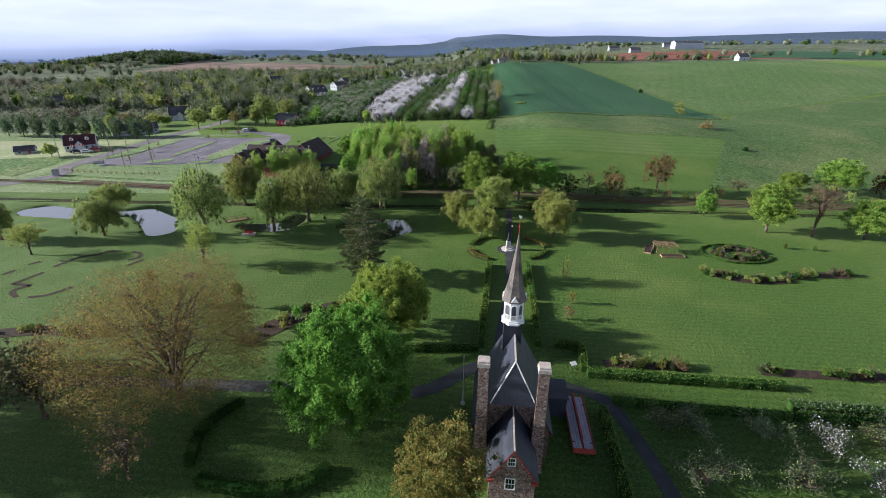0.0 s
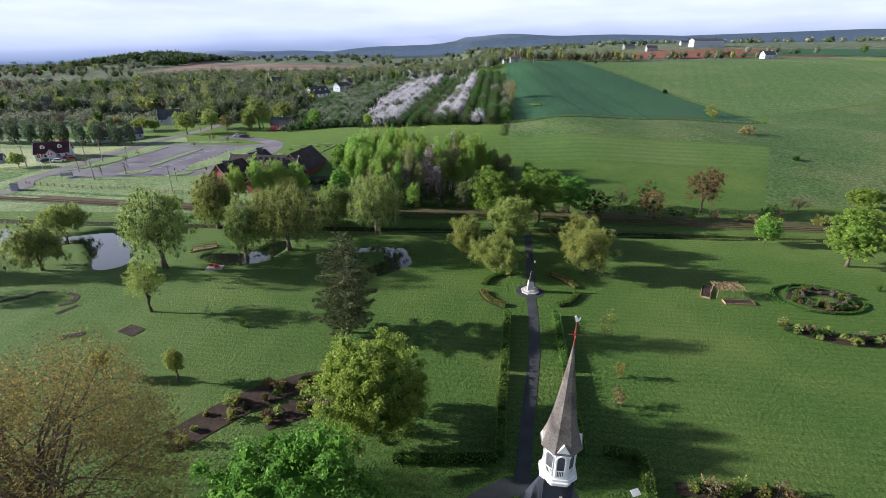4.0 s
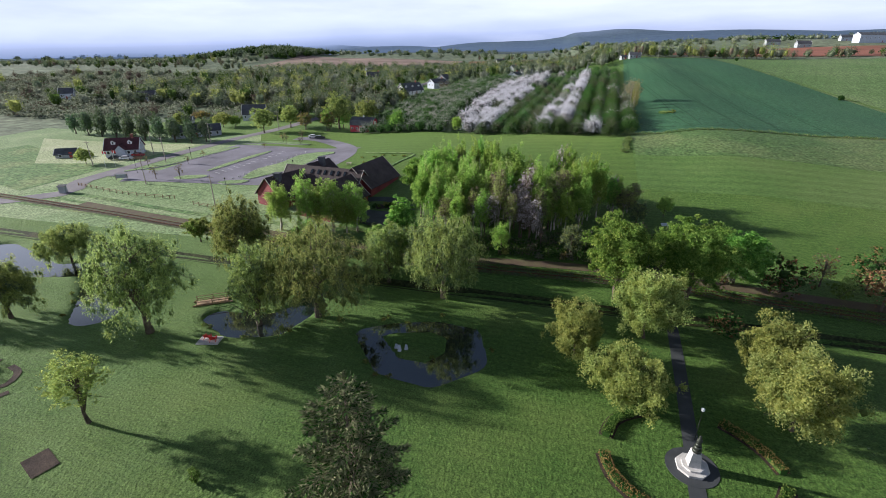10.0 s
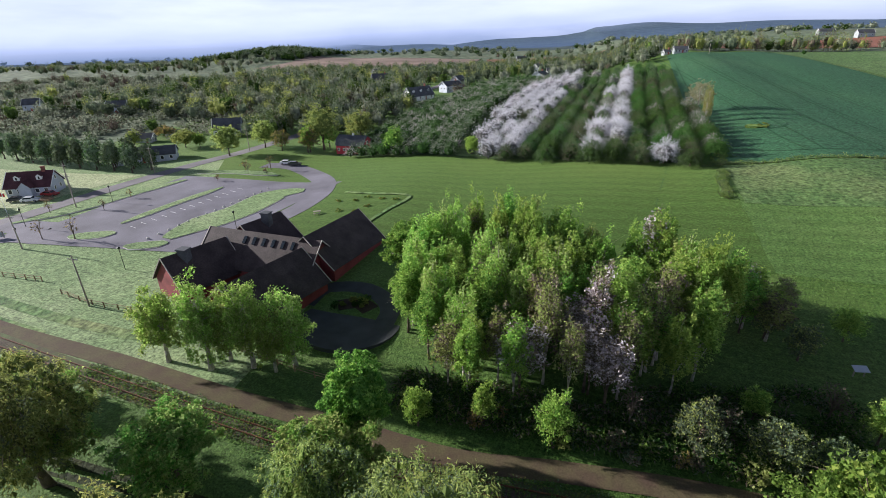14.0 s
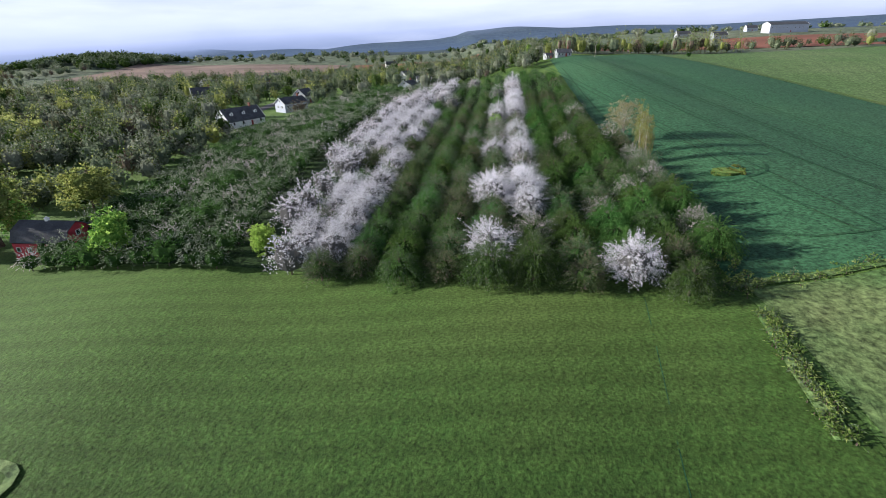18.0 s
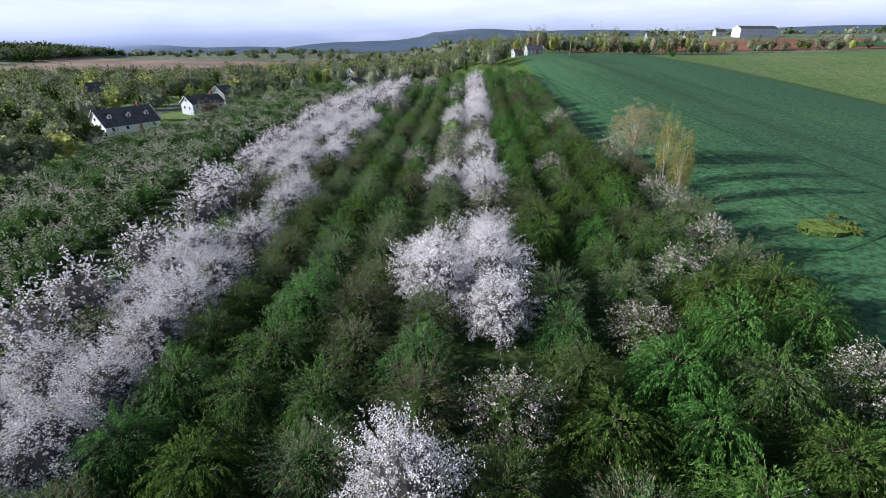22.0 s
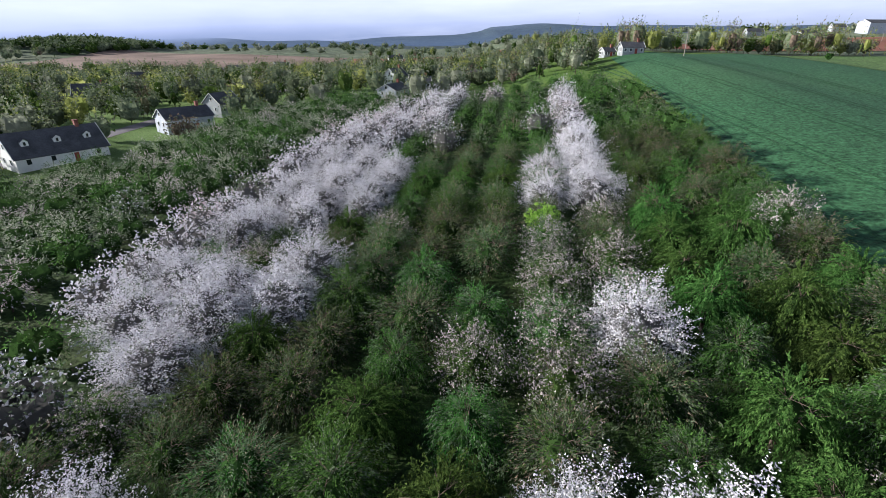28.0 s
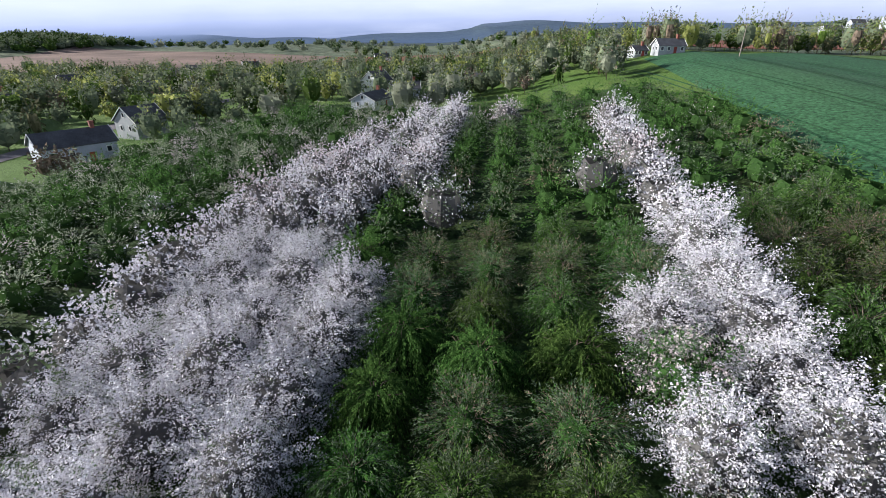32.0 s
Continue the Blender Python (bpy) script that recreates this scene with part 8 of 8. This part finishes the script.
park("roadside_tree", "yellow-green spring tree beside the village road", "tree", [(-170.2, 281.8, 8.6, 14.4), (-194.5, 279.5, 8.5, 7.3), (-132.0, 282.4, 12.5, 12.5), (-97.1, 298.5, 13.6, 14.1), (-104.9, 281.1, 19.6, 17.0), (-137.9, 268.0, 13.3, 12.5), (-175.4, 223.9, 5.3, 7.2), (-169.7, 201.8, 6.6, 8.0)], 930, 0.2, 3400, [L_PALE, L_WILLOW], [0.5, 0.5], base=0.05, bunch=1, size=0.11, core=0.5, inner=L_UNDER)
park("roadside_tree", "rust-brown budding tree beside the village road", "tree", [(-108.3, 276.5, 10.4, 9.7), (-120.8, 277.0, 9.2, 8.8), (-197.0, 299.3, 6.2, 13.0)], 950, 0.18, 3000, [L_BROWN, L_TWIG], [0.6, 0.4], base=0.08, bunch=1, size=0.11, core=0.4, inner=L_UNDER)
park("roadside_tree", "fresh green tree beside the meadow", "tree", [(-78.5, 279.5, 7.0, 6.5), (-163.2, 282.1, 6.9, 6.6), (-104.5, 284.9, 10.1, 8.5), (-108.9, 276.1, 11.3, 7.3), (-71.3, 268.4, 11.1, 7.8)], 960, 0.2, 3400, [L_GREEN, L_LIME], [0.6, 0.4], base=0.05, bunch=1, size=0.11, core=0.5)
park("young_tree", "small bare young tree on the car park lawn", "tree", [(-130.8, 207.8, 3.3, 2.1), (-131.7, 217.1, 2.7, 2.2), (-115.4, 246.9, 4.6, 3.2), (-117.3, 235.5, 2.0, 2.1), (-106.1, 244.5, 3.2, 2.5), (-144.0, 203.4, 3.8, 2.4), (-127.6, 188.9, 5.2, 3.5), (-119.5, 190.3, 6.0, 3.5), (-108.2, 250.3, 5.0, 3.4), (-112.1, 243.7, 4.5, 3.3)], 975, 0.14, 300, [L_TWIG, L_BROWN], [0.6, 0.4], base=0.3, limb=12, core=0)
park("lombardy_poplar", "slender upright poplar at the edge of the grain", "tree", [(32.7, 310.3, 13.0, 3.8), (31.2, 302.6, 11.5, 3.4)], 980, 0.085, 13000, [L_OLIVE, L_PALE, L_CREAM], [0.4, 0.4, 0.2], base=0.02, bunch=1, size=0.16, tall=2.6, limb=10, trunk=0.12, bark=M_PALE_BARK, core=0, bunch_core=0, uneven=0.1, weep=-0.6, group="poplars at the orchard edge")
park("pale_tree", "thin pale budding tree beside the poplars", "tree", [(32.0, 320.6, 13.5, 11.0)], 985, 0.065, 16000, [L_CREAM, L_OLIVE], [0.75, 0.25], base=0.08, bunch=1, size=0.07, limb=40, trunk=0.13, bark=M_PALE_BARK, core=0, bunch_core=0, uneven=0.25)
park("lime_bush", "bright lime-green round sapling among the fruit trees", "tree", [(-43.6, 266.0, 6.6, 5.4), (1.4, 354.2, 5.2, 4.6)], 990, 0.12, 9000, [L_LIME], base=0.03, bunch=1, size=0.12, core=0.5, uneven=0.12)
park("silver_tree", "silvery grey-leaved tree in the orchard lane", "tree", [(-57.5, 364, 6.8, 6.0), (-49.5, 400, 5.5, 4.5)], 992, 0.16, 1800, [L_OLD, L_BLOSSOM], [0.8, 0.2], base=0.1)

# the round court behind the visitor barn
court = thing("barn_court", "dark paved round court beside the visitor barn", "paving", kind="structure", data=Solid().prism([(-43.5 + 8.2 * math.cos(a), 172.5 + 7.0 * math.sin(a)) for a in np.linspace(0, 6.283, 41)[:-1]], -0.4, ground_height(-43.5, 172.5) + 0.16).mesh("barn_court", M_PATH))

# ---- the old orchard ----
def leafy(seed, twigs, per, mats, wts, leaf, width=6.0, height=5.2, arch=0.2, inner=None, core=0.48, shoots=False, **more):
    """Trunk and rounded crown of one old fruit tree; shoots: leaves drawn out along the twigs."""
    rng = np.random.default_rng(abs(int(seed)))
    p, g = twig_points(rng, width, height, twigs, per, arch, ways=True, **more)
    v = strands(p, g, leaf * 2.6, leaf * 0.45, rng) if shoots else shards(p, leaf, rng)
    idx = rng.choice(len(mats), len(p), p=wts)
    # twigs of one kind keep together
    idx = np.where(rng.random(len(p)) < 0.55, np.repeat(rng.choice(len(mats), twigs, p=wts), per), idx)
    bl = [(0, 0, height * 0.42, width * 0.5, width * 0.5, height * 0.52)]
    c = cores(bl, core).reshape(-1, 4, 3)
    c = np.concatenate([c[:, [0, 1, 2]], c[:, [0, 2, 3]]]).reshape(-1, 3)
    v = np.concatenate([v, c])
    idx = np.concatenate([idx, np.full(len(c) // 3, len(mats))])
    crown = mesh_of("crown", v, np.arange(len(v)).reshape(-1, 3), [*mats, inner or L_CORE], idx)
    bl += lumps(rng, width * 0.9, height * 0.95, 0.6, 6)
    wood = limbs(rng, bl, height, 0.16, 0.2, 16).mesh("trunk", M_BARK, True)
    return wood, crown


ORCHARD_KINDS = {
    "white": ("fruit tree covered in white spring blossom", [leafy(200 + i, 600, 28, [L_BLOSSOM, L_OLD], [0.9, 0.1], 0.05, 5.9, 5.8, inner=L_BLOSSOM_SHADE, core=0.66, spike=0.14, lump=0.28, arch=0.1) for i in range(3)]),
    "pink": ("fruit tree with thin pinkish-white blossom", [leafy(210 + i, 380, 22, [L_PINK, L_OLD, L_SHOOT], [0.34, 0.34, 0.32], 0.062, 5.6, 5.0, spike=0.13, arch=0.3) for i in range(2)]),
    "green": ("unpruned fruit tree with grey-green hanging shoots", [leafy(220 + i, 420, 23, [L_ORCHARD, L_OLD, L_SHOOT], [0.45, 0.35, 0.2], 0.075, 5.5, 5.1, arch=0.8, shoots=True, lump=0.2) for i in range(3)]),
    "bright": ("fruit tree with bright arching green shoots", [leafy(230 + i, 400, 25, [L_SHOOT, L_ORCHARD], [0.7, 0.3], 0.08, 5.5, 5.2, arch=1.3, fuzz=0.02, shoots=True, lump=0.2) for i in range(2)]),
    "old": ("half-bare grey-green old fruit tree", [leafy(240 + i, 400, 22, [L_OLD, L_TWIG, L_ORCHARD], [0.5, 0.22, 0.28], 0.066, 5.4, 4.9, arch=0.25, spike=0.13, shoots=True, lump=0.2) for i in range(3)]),
}
ROW_STEP, TREE_STEP, LEAN = 6.15, 5.9, 0.09


def west_edge(y):
    return ramp(y, (260, 300, 340, 375, 412, 455, 472), (-41.5, -44, -46, -43, -36.5, -25.5, -15))


def east_edge(y):
    return ramp(y, (240, 252, 270, 284, 300, 346, 383, 430, 470), (21, 24, 26, 27.5, 28.5, 31, 34, 35.5, 34))


# where each row is in blossom: row -> stretches along it
BLOSSOM = {
    -6: ((318, 350),),
    -5: ((277, 298), (305, 328), (336, 450)),
    -4: ((261, 298), (306, 327), (334, 440)),
    -3: ((256, 298), (328, 350.5), (358, 466)),
    -2: ((260, 301), (309, 319), (333, 350.5), (358, 384), (405, 468)),
    -1: ((386, 400),),
    2: ((255, 260), (279, 288), (310, 316), (361, 377), (401, 406)),
    3: ((273, 320), (327, 337), (357, 437)),
}
SPARSE = {-3: ((303, 326),), -4: ((322, 328),), -2: ((256, 259),), 2: ((325, 334), (337, 351), (356, 360)), 3: ((256, 270), (337, 349)), 5: ((267, 273),), 6: ((277, 284), (332, 338), (411, 417)), 7: ((256, 262), (283, 322))}


def orchard_kind(r, y, rng):
    """What grows at a place in a row: blossom, green and half-bare trees."""
    for a, b_ in BLOSSOM.get(r, ()):
        if a <= y <= b_:
            return "white" if rng.random() < 0.93 else "pink"
    for a, b_ in SPARSE.get(r, ()):
        if a <= y <= b_:
            return "pink" if rng.random() < 0.75 else "old"
    roll = rng.random()
    if r >= 4:
        green = 0.45 if y < 345 else 0.2
        return "bright" if roll < green else "old" if roll < green + 0.3 else "pink" if roll < green + 0.34 else "green"
    return "green" if roll < 0.5 else "old" if roll < 0.88 else "bright" if roll < 0.97 else "pink"


orng = np.random.default_rng(5)
near_trees, far_trees = [], []
for k in range(46):
    for r in range(-9, 10):
        y = 245.5 - 0.245 * (-9.05 + r * ROW_STEP - 11.2 - 12) + k * TREE_STEP + orng.uniform(-0.6, 0.6) + (0.9 if r % 2 else 0.0)
        x = -9.05 + r * ROW_STEP + LEAN * (y - 370) + orng.uniform(-0.5, 0.5)
        if y > 474 - 0.4 * abs(x) or not west_edge(y) < x < east_edge(y) or orng.random() < 0.03:
            continue
        kind = orchard_kind(r, y, orng)
        if math.hypot(x - 10.6, y - 249) < 3.6:
            continue
        if math.hypot(x + 0.7, y - 454) < 3:
            kind = "white"
        big = {"white": 1.26, "pink": 1.08, "green": 1.1, "bright": 1.12, "old": 1.08}[kind] * orng.uniform(0.86, 1.14)
        row = (x, y, kind, big, orng.uniform(0, 360), int(orng.integers(3)))
        (near_trees if y < 390 and -37 < x < 29.5 and len(near_trees) < 299 else far_trees).append(row)
near_trees.append((10.8, 248.8, "white", 1.2, 20.0, 1))
# the block west of the grass lane
for k in range(48):
    for r in range(10):
        y = 262 + k * 4.6 + orng.uniform(-0.6, 0.6) + r * 0.9
        x = west_edge(y) - 9.0 - r * 4.7 + orng.uniform(-0.5, 0.5)
        if orng.random() < 0.08 or x < ramp(y, (288, 384, 415, 450, 480), (-92, -95, -85, -75, -55)) or y > 482:
            continue
        kind = "grey" if orng.random() < 0.78 else "pink" if orng.random() < 0.15 else "green"
        far_trees.append((x, y, kind, 1.12 * orng.uniform(0.82, 1.15), orng.uniform(0, 360), int(orng.integers(3))))
# this sheet's dark colour carries the shade between the orchard rows
sheet("orchard_floor", ((-96, 273), (18, 247.5), (36, 474), (-62, 484)), M_SHADED_FLOOR, 0.09, 5, "grass coloured dark for the shade under the old fruit trees", "orchard floor")
for x, y, kind, big, turn, v in near_trees:
    label, ms = ORCHARD_KINDS[kind]
    o = tree("fruit_tree", label, "fruit tree", ms[v % len(ms)], on_ground(x, y, turn), "trees of the orchard")
    o.scale = (big, big, big ** 0.5 * (0.98 + 0.08 * (v - 1)))


FAR_RECIPES = {
    "white": (5.7, 5.9, 0.66, 0.13, 1150, [L_BLOSSOM, L_PINK, L_OLD], [0.78, 0.14, 0.08]),
    "pink": (5.4, 5.0, 0.6, 0.1, 780, [L_PINK, L_OLD, L_SHOOT], [0.3, 0.38, 0.32]),
    "green": (5.4, 5.0, 0.6, 0.14, 660, [L_ORCHARD, L_OLD, L_SHOOT], [0.45, 0.35, 0.2]),
    "bright": (5.4, 5.0, 0.6, 0.14, 660, [L_SHOOT, L_ORCHARD], [0.7, 0.3]),
    "grey": (4.6, 4.2, 0.6, 0.12, 600, [L_OLD, L_SCRUB, L_PINK], [0.52, 0.36, 0.12]),
    "old": (5.3, 4.7, 0.6, 0.13, 620, [L_OLD, L_TWIG, L_ORCHARD], [0.5, 0.2, 0.3]),
}


def stand(name, label, category, spots, recipes, seed):
    """Many plants in one mesh: spots (x, y, kind, size); recipes: kind -> (width, height, base, leaf, count, mats, weights)."""
    rng = np.random.default_rng(abs(int(seed)))
    mats, vs, idx, total = [], [], [], 0
    for key in recipes:
        for m in recipes[key][5]:
            if m not in mats:
                mats.append(m)
    for x, y, kind, big in spots:
        wd, h, base, leaf, count, ms, wts = recipes[kind]
        per = 6
        twigs = count // per
        p, way = twig_points(rng, wd * big, h * big, twigs, per, 0.3, 0.2, -0.25 if h < 1.6 * wd else -0.6, ways=True)
        z = ground_height(x, y)
        p += [x, y, z]
        vs.append(shards(p, leaf, rng) if kind == "white" or wd > 6.5 else strands(p, way, leaf * 2.3, leaf * 0.5, rng))
        main = int(rng.choice(len(ms), p=wts))
        pick = np.where(rng.random(twigs * per) < 0.6, main, rng.choice(len(ms), twigs * per, p=wts))
        idx.append(np.array([mats.index(m) for m in ms])[pick])
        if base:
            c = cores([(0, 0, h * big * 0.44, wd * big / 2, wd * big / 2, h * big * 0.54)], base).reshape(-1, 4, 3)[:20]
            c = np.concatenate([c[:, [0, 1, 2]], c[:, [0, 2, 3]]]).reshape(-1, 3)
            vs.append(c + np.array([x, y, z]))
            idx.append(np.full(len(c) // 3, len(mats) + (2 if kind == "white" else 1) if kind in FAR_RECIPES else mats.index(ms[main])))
        # stem
        e, tip = 0.14, z + h * big * 0.6
        vs.append(np.array([[x - e, y, z - 0.2], [x + e, y, z - 0.2], [x, y, tip], [x, y - e, z - 0.2], [x, y + e, z - 0.2], [x, y, tip]]))
        idx.append(np.array([len(mats), len(mats)]))
    v = np.concatenate(vs)
    f = np.arange(len(v)).reshape(-1, 3)
    return thing(name, label, category, kind="stuff", data=mesh_of(name, v, f, [*mats, M_BARK, L_CORE, L_BLOSSOM_SHADE], np.concatenate(idx)))


stand("orchard_rows", "further rows of old fruit trees, some in white blossom", "orchard", [t[:4] for t in far_trees], FAR_RECIPES, 9)

# woods and thickets of the valley
wrng = np.random.default_rng(11)
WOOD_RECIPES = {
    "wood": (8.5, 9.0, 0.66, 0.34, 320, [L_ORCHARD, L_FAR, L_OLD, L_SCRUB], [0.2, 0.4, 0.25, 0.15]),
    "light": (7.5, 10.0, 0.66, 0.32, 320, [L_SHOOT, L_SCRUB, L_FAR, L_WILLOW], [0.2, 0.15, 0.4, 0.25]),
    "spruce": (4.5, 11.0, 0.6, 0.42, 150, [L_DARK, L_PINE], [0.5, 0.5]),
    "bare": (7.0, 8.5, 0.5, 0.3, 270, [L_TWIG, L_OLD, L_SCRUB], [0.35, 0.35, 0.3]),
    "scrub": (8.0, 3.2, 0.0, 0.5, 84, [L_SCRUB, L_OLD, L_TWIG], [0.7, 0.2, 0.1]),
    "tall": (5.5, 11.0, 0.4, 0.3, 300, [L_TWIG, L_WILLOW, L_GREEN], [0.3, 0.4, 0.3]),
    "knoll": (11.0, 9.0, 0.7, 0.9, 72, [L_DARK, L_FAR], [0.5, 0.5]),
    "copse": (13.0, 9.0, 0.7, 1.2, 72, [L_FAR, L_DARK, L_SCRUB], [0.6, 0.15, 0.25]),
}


def clear_of_houses(x, y):
    return all(math.hypot(x - a, y - b_) > r_ for a, b_, r_ in HOUSES)


def off_road(x, y):
    return wave_dist(x, y, [(a, b_, 5.0) for a, b_ in ROAD]) > 0


def scatter(n, xs, ys, kinds, p, rng, size=(0.7, 1.2), keep=None):
    out = []
    for _ in range(int(n)):
        x, y = rng.uniform(*xs), rng.uniform(*ys)
        if (keep is None or keep(x, y)) and clear_of_houses(x, y) and off_road(x, y):
            out.append((x, y, kinds[int(rng.choice(len(kinds), p=p))], rng.uniform(*size)))
    return out


def beyond_orchard(x, y):
    return x < west_edge(y) - 58 if y < 385 else x < ramp(y, (385, 450, 486), (-97, -78, -58)) if y < 486 else x < 45 + 0.1 * (y - 486)


MIX = ["wood", "light", "spruce", "bare"]
valley = scatter(1500, (-330, 60), (340, 660), MIX, [0.36, 0.4, 0.1, 0.14], wrng, (0.65, 1.3), beyond_orchard)
valley += scatter(190, (-170, -98), (300, 400), MIX, [0.3, 0.4, 0.12, 0.18], wrng, (0.6, 1.1), lambda x, y: x < -100 or y < 330)
valley += scatter(2300, (-560, -165), (285, 540), ["scrub", "bare", "light"], [0.94, 0.04, 0.02], wrng, (0.6, 1.3), lambda x, y: y > 300 + 0.12 * (x + 165))
valley += scatter(700, (-950, 100), (600, 940), MIX, [0.45, 0.12, 0.18, 0.25], wrng, (0.7, 1.3), lambda x, y: not (-470 < x < -140 and y > 640) and not (-160 < x < 30 and 750 < y < 890))
valley += scatter(420, (-680, -455), (850, 1040), ["knoll"], [1.0], wrng, (0.9, 1.3))
valley += scatter(90, (70, 330), (556, 640), MIX, [0.3, 0.3, 0.2, 0.2], wrng, (0.6, 1.1), lambda x, y: y > 560 + 0.1 * (x - 70))
valley += scatter(60, (30, 190), (548, 590), ["tall", "light"], [0.6, 0.4], wrng, (0.9, 1.6))
valley += scatter(120, (330, 800), (610, 720), MIX, [0.4, 0.3, 0.1, 0.2], wrng, (0.7, 1.3), lambda x, y: abs(y - 640 - 0.05 * x) < 12)
stand("valley_woods", "mixed spring woods and scrub of the valley", "woods", valley, WOOD_RECIPES, 12)
hills = scatter(1000, (-1500, 2200), (940, 1500), ["copse"], [1.0], wrng, (0.7, 1.3), lambda x, y: noise.noise((x / 160, y / 110, 4.0)) > -0.1)
stand("hill_woods", "dark woods on the far hills", "woods", hills, WOOD_RECIPES, 13)

# small things about the car park and the walk
logs = thing("log_pile", "loose heap of reddish-brown firewood logs on the lawn", "log pile", on_ground(-156.9, 212.4, 20))
for i in range(14):
    row, k = (0, i) if i < 6 else (1, i - 6.5) if i < 11 else (2, i - 10)
    part("log", Solid().tube((-1.3 + 0.1 * (i % 3), -0.95 + 0.38 * k, 0.17 + 0.31 * row), (1.2 + 0.1 * (i % 2), -0.95 + 0.38 * k, 0.17 + 0.31 * row), 0.18, 0.17, 8).mesh("log", M_WOOD), logs)
panel = thing("information_board", "small pale information board on two posts beside the walk", "sign", on_ground(24.0, 174.6, 8))
part("board", Solid().slab([(-0.85, -0.45, 1.0), (0.85, -0.45, 1.0), (0.85, 0.45, 1.35), (-0.85, 0.45, 1.35)], 0.07).mesh("board", M_SIDING), panel, None, "pale tilted board")
for x in (-0.6, 0.6):
    part("post", Solid().box(x - 0.06, x + 0.06, -0.06, 0.06, -0.2, 1.16).mesh("post", M_POLE), panel)

# weeds between the rails, and the tangle below the grove
LOW_RECIPES = {
    "weed": (0.8, 0.3, 0.0, 0.08, 30, [L_HEDGE, L_OLIVE, L_OLD], [0.5, 0.2, 0.3]),
    "tangle": (2.2, 1.3, 0.0, 0.15, 96, [L_DARK, L_HEDGE, L_TWIG, L_OLD], [0.4, 0.25, 0.2, 0.15]),
}
LOW_RECIPES["tuft"] = (1.1, 0.8, 0.0, 0.1, 42, [L_HEDGE, L_WILLOW, L_OLD], [0.45, 0.25, 0.3])
edge = [(p.x + wrng.normal() * 0.55, p.y + wrng.normal() * 0.4, "tuft", wrng.uniform(0.7, 1.25)) for p in smooth_line(((19.5, 223.3), (20.7, 231.6), (22.3, 239.9)), 0.12)]
edge += [(p.x + wrng.normal() * 0.5, p.y + wrng.normal() * 0.7, "tuft", wrng.uniform(0.5, 1.2)) for p in smooth_line(((21.5, 246), (60, 251.5), (110, 259), (152, 265.5)), 0.45)]
edge += [(p.x + wrng.normal() * 1.0, p.y + wrng.normal() * 0.5, "tuft", wrng.uniform(0.5, 1.2)) for p in smooth_line(((22.0, 244), (25.5, 254), (27.5, 268), (29.5, 290), (31, 330)), 0.25)]
stand("field_margin_grass", "tall ragged grass along the field margins", "tall grass", edge, LOW_RECIPES, 23)
weeds = []
for p in smooth_line(RAIL, 0.5):
    if -75 < p.x < 60:
        weeds += [(p.x + wrng.uniform(-0.4, 0.4), p.y + side + wrng.normal() * 0.35, "weed", wrng.uniform(0.7, 1.4)) for side in (-1.5, -1.1, -0.2, 0.3, 1.1, 1.5)]
stand("track_weeds", "low green weeds growing over the railway track", "weeds", weeds, LOW_RECIPES, 21)
tangle = []
for _ in range(620):
    x, u = wrng.uniform(-31, 22), wrng.random()
    tangle.append((x, 156.6 - 0.03 * x + u * ramp(x, (-31, -8, 4, 22), (6, 6, 12, 15)), "tangle", wrng.uniform(0.6, 1.3)))
stand("undergrowth", "dark tangled undergrowth below the grove", "undergrowth", tangle, LOW_RECIPES, 22)
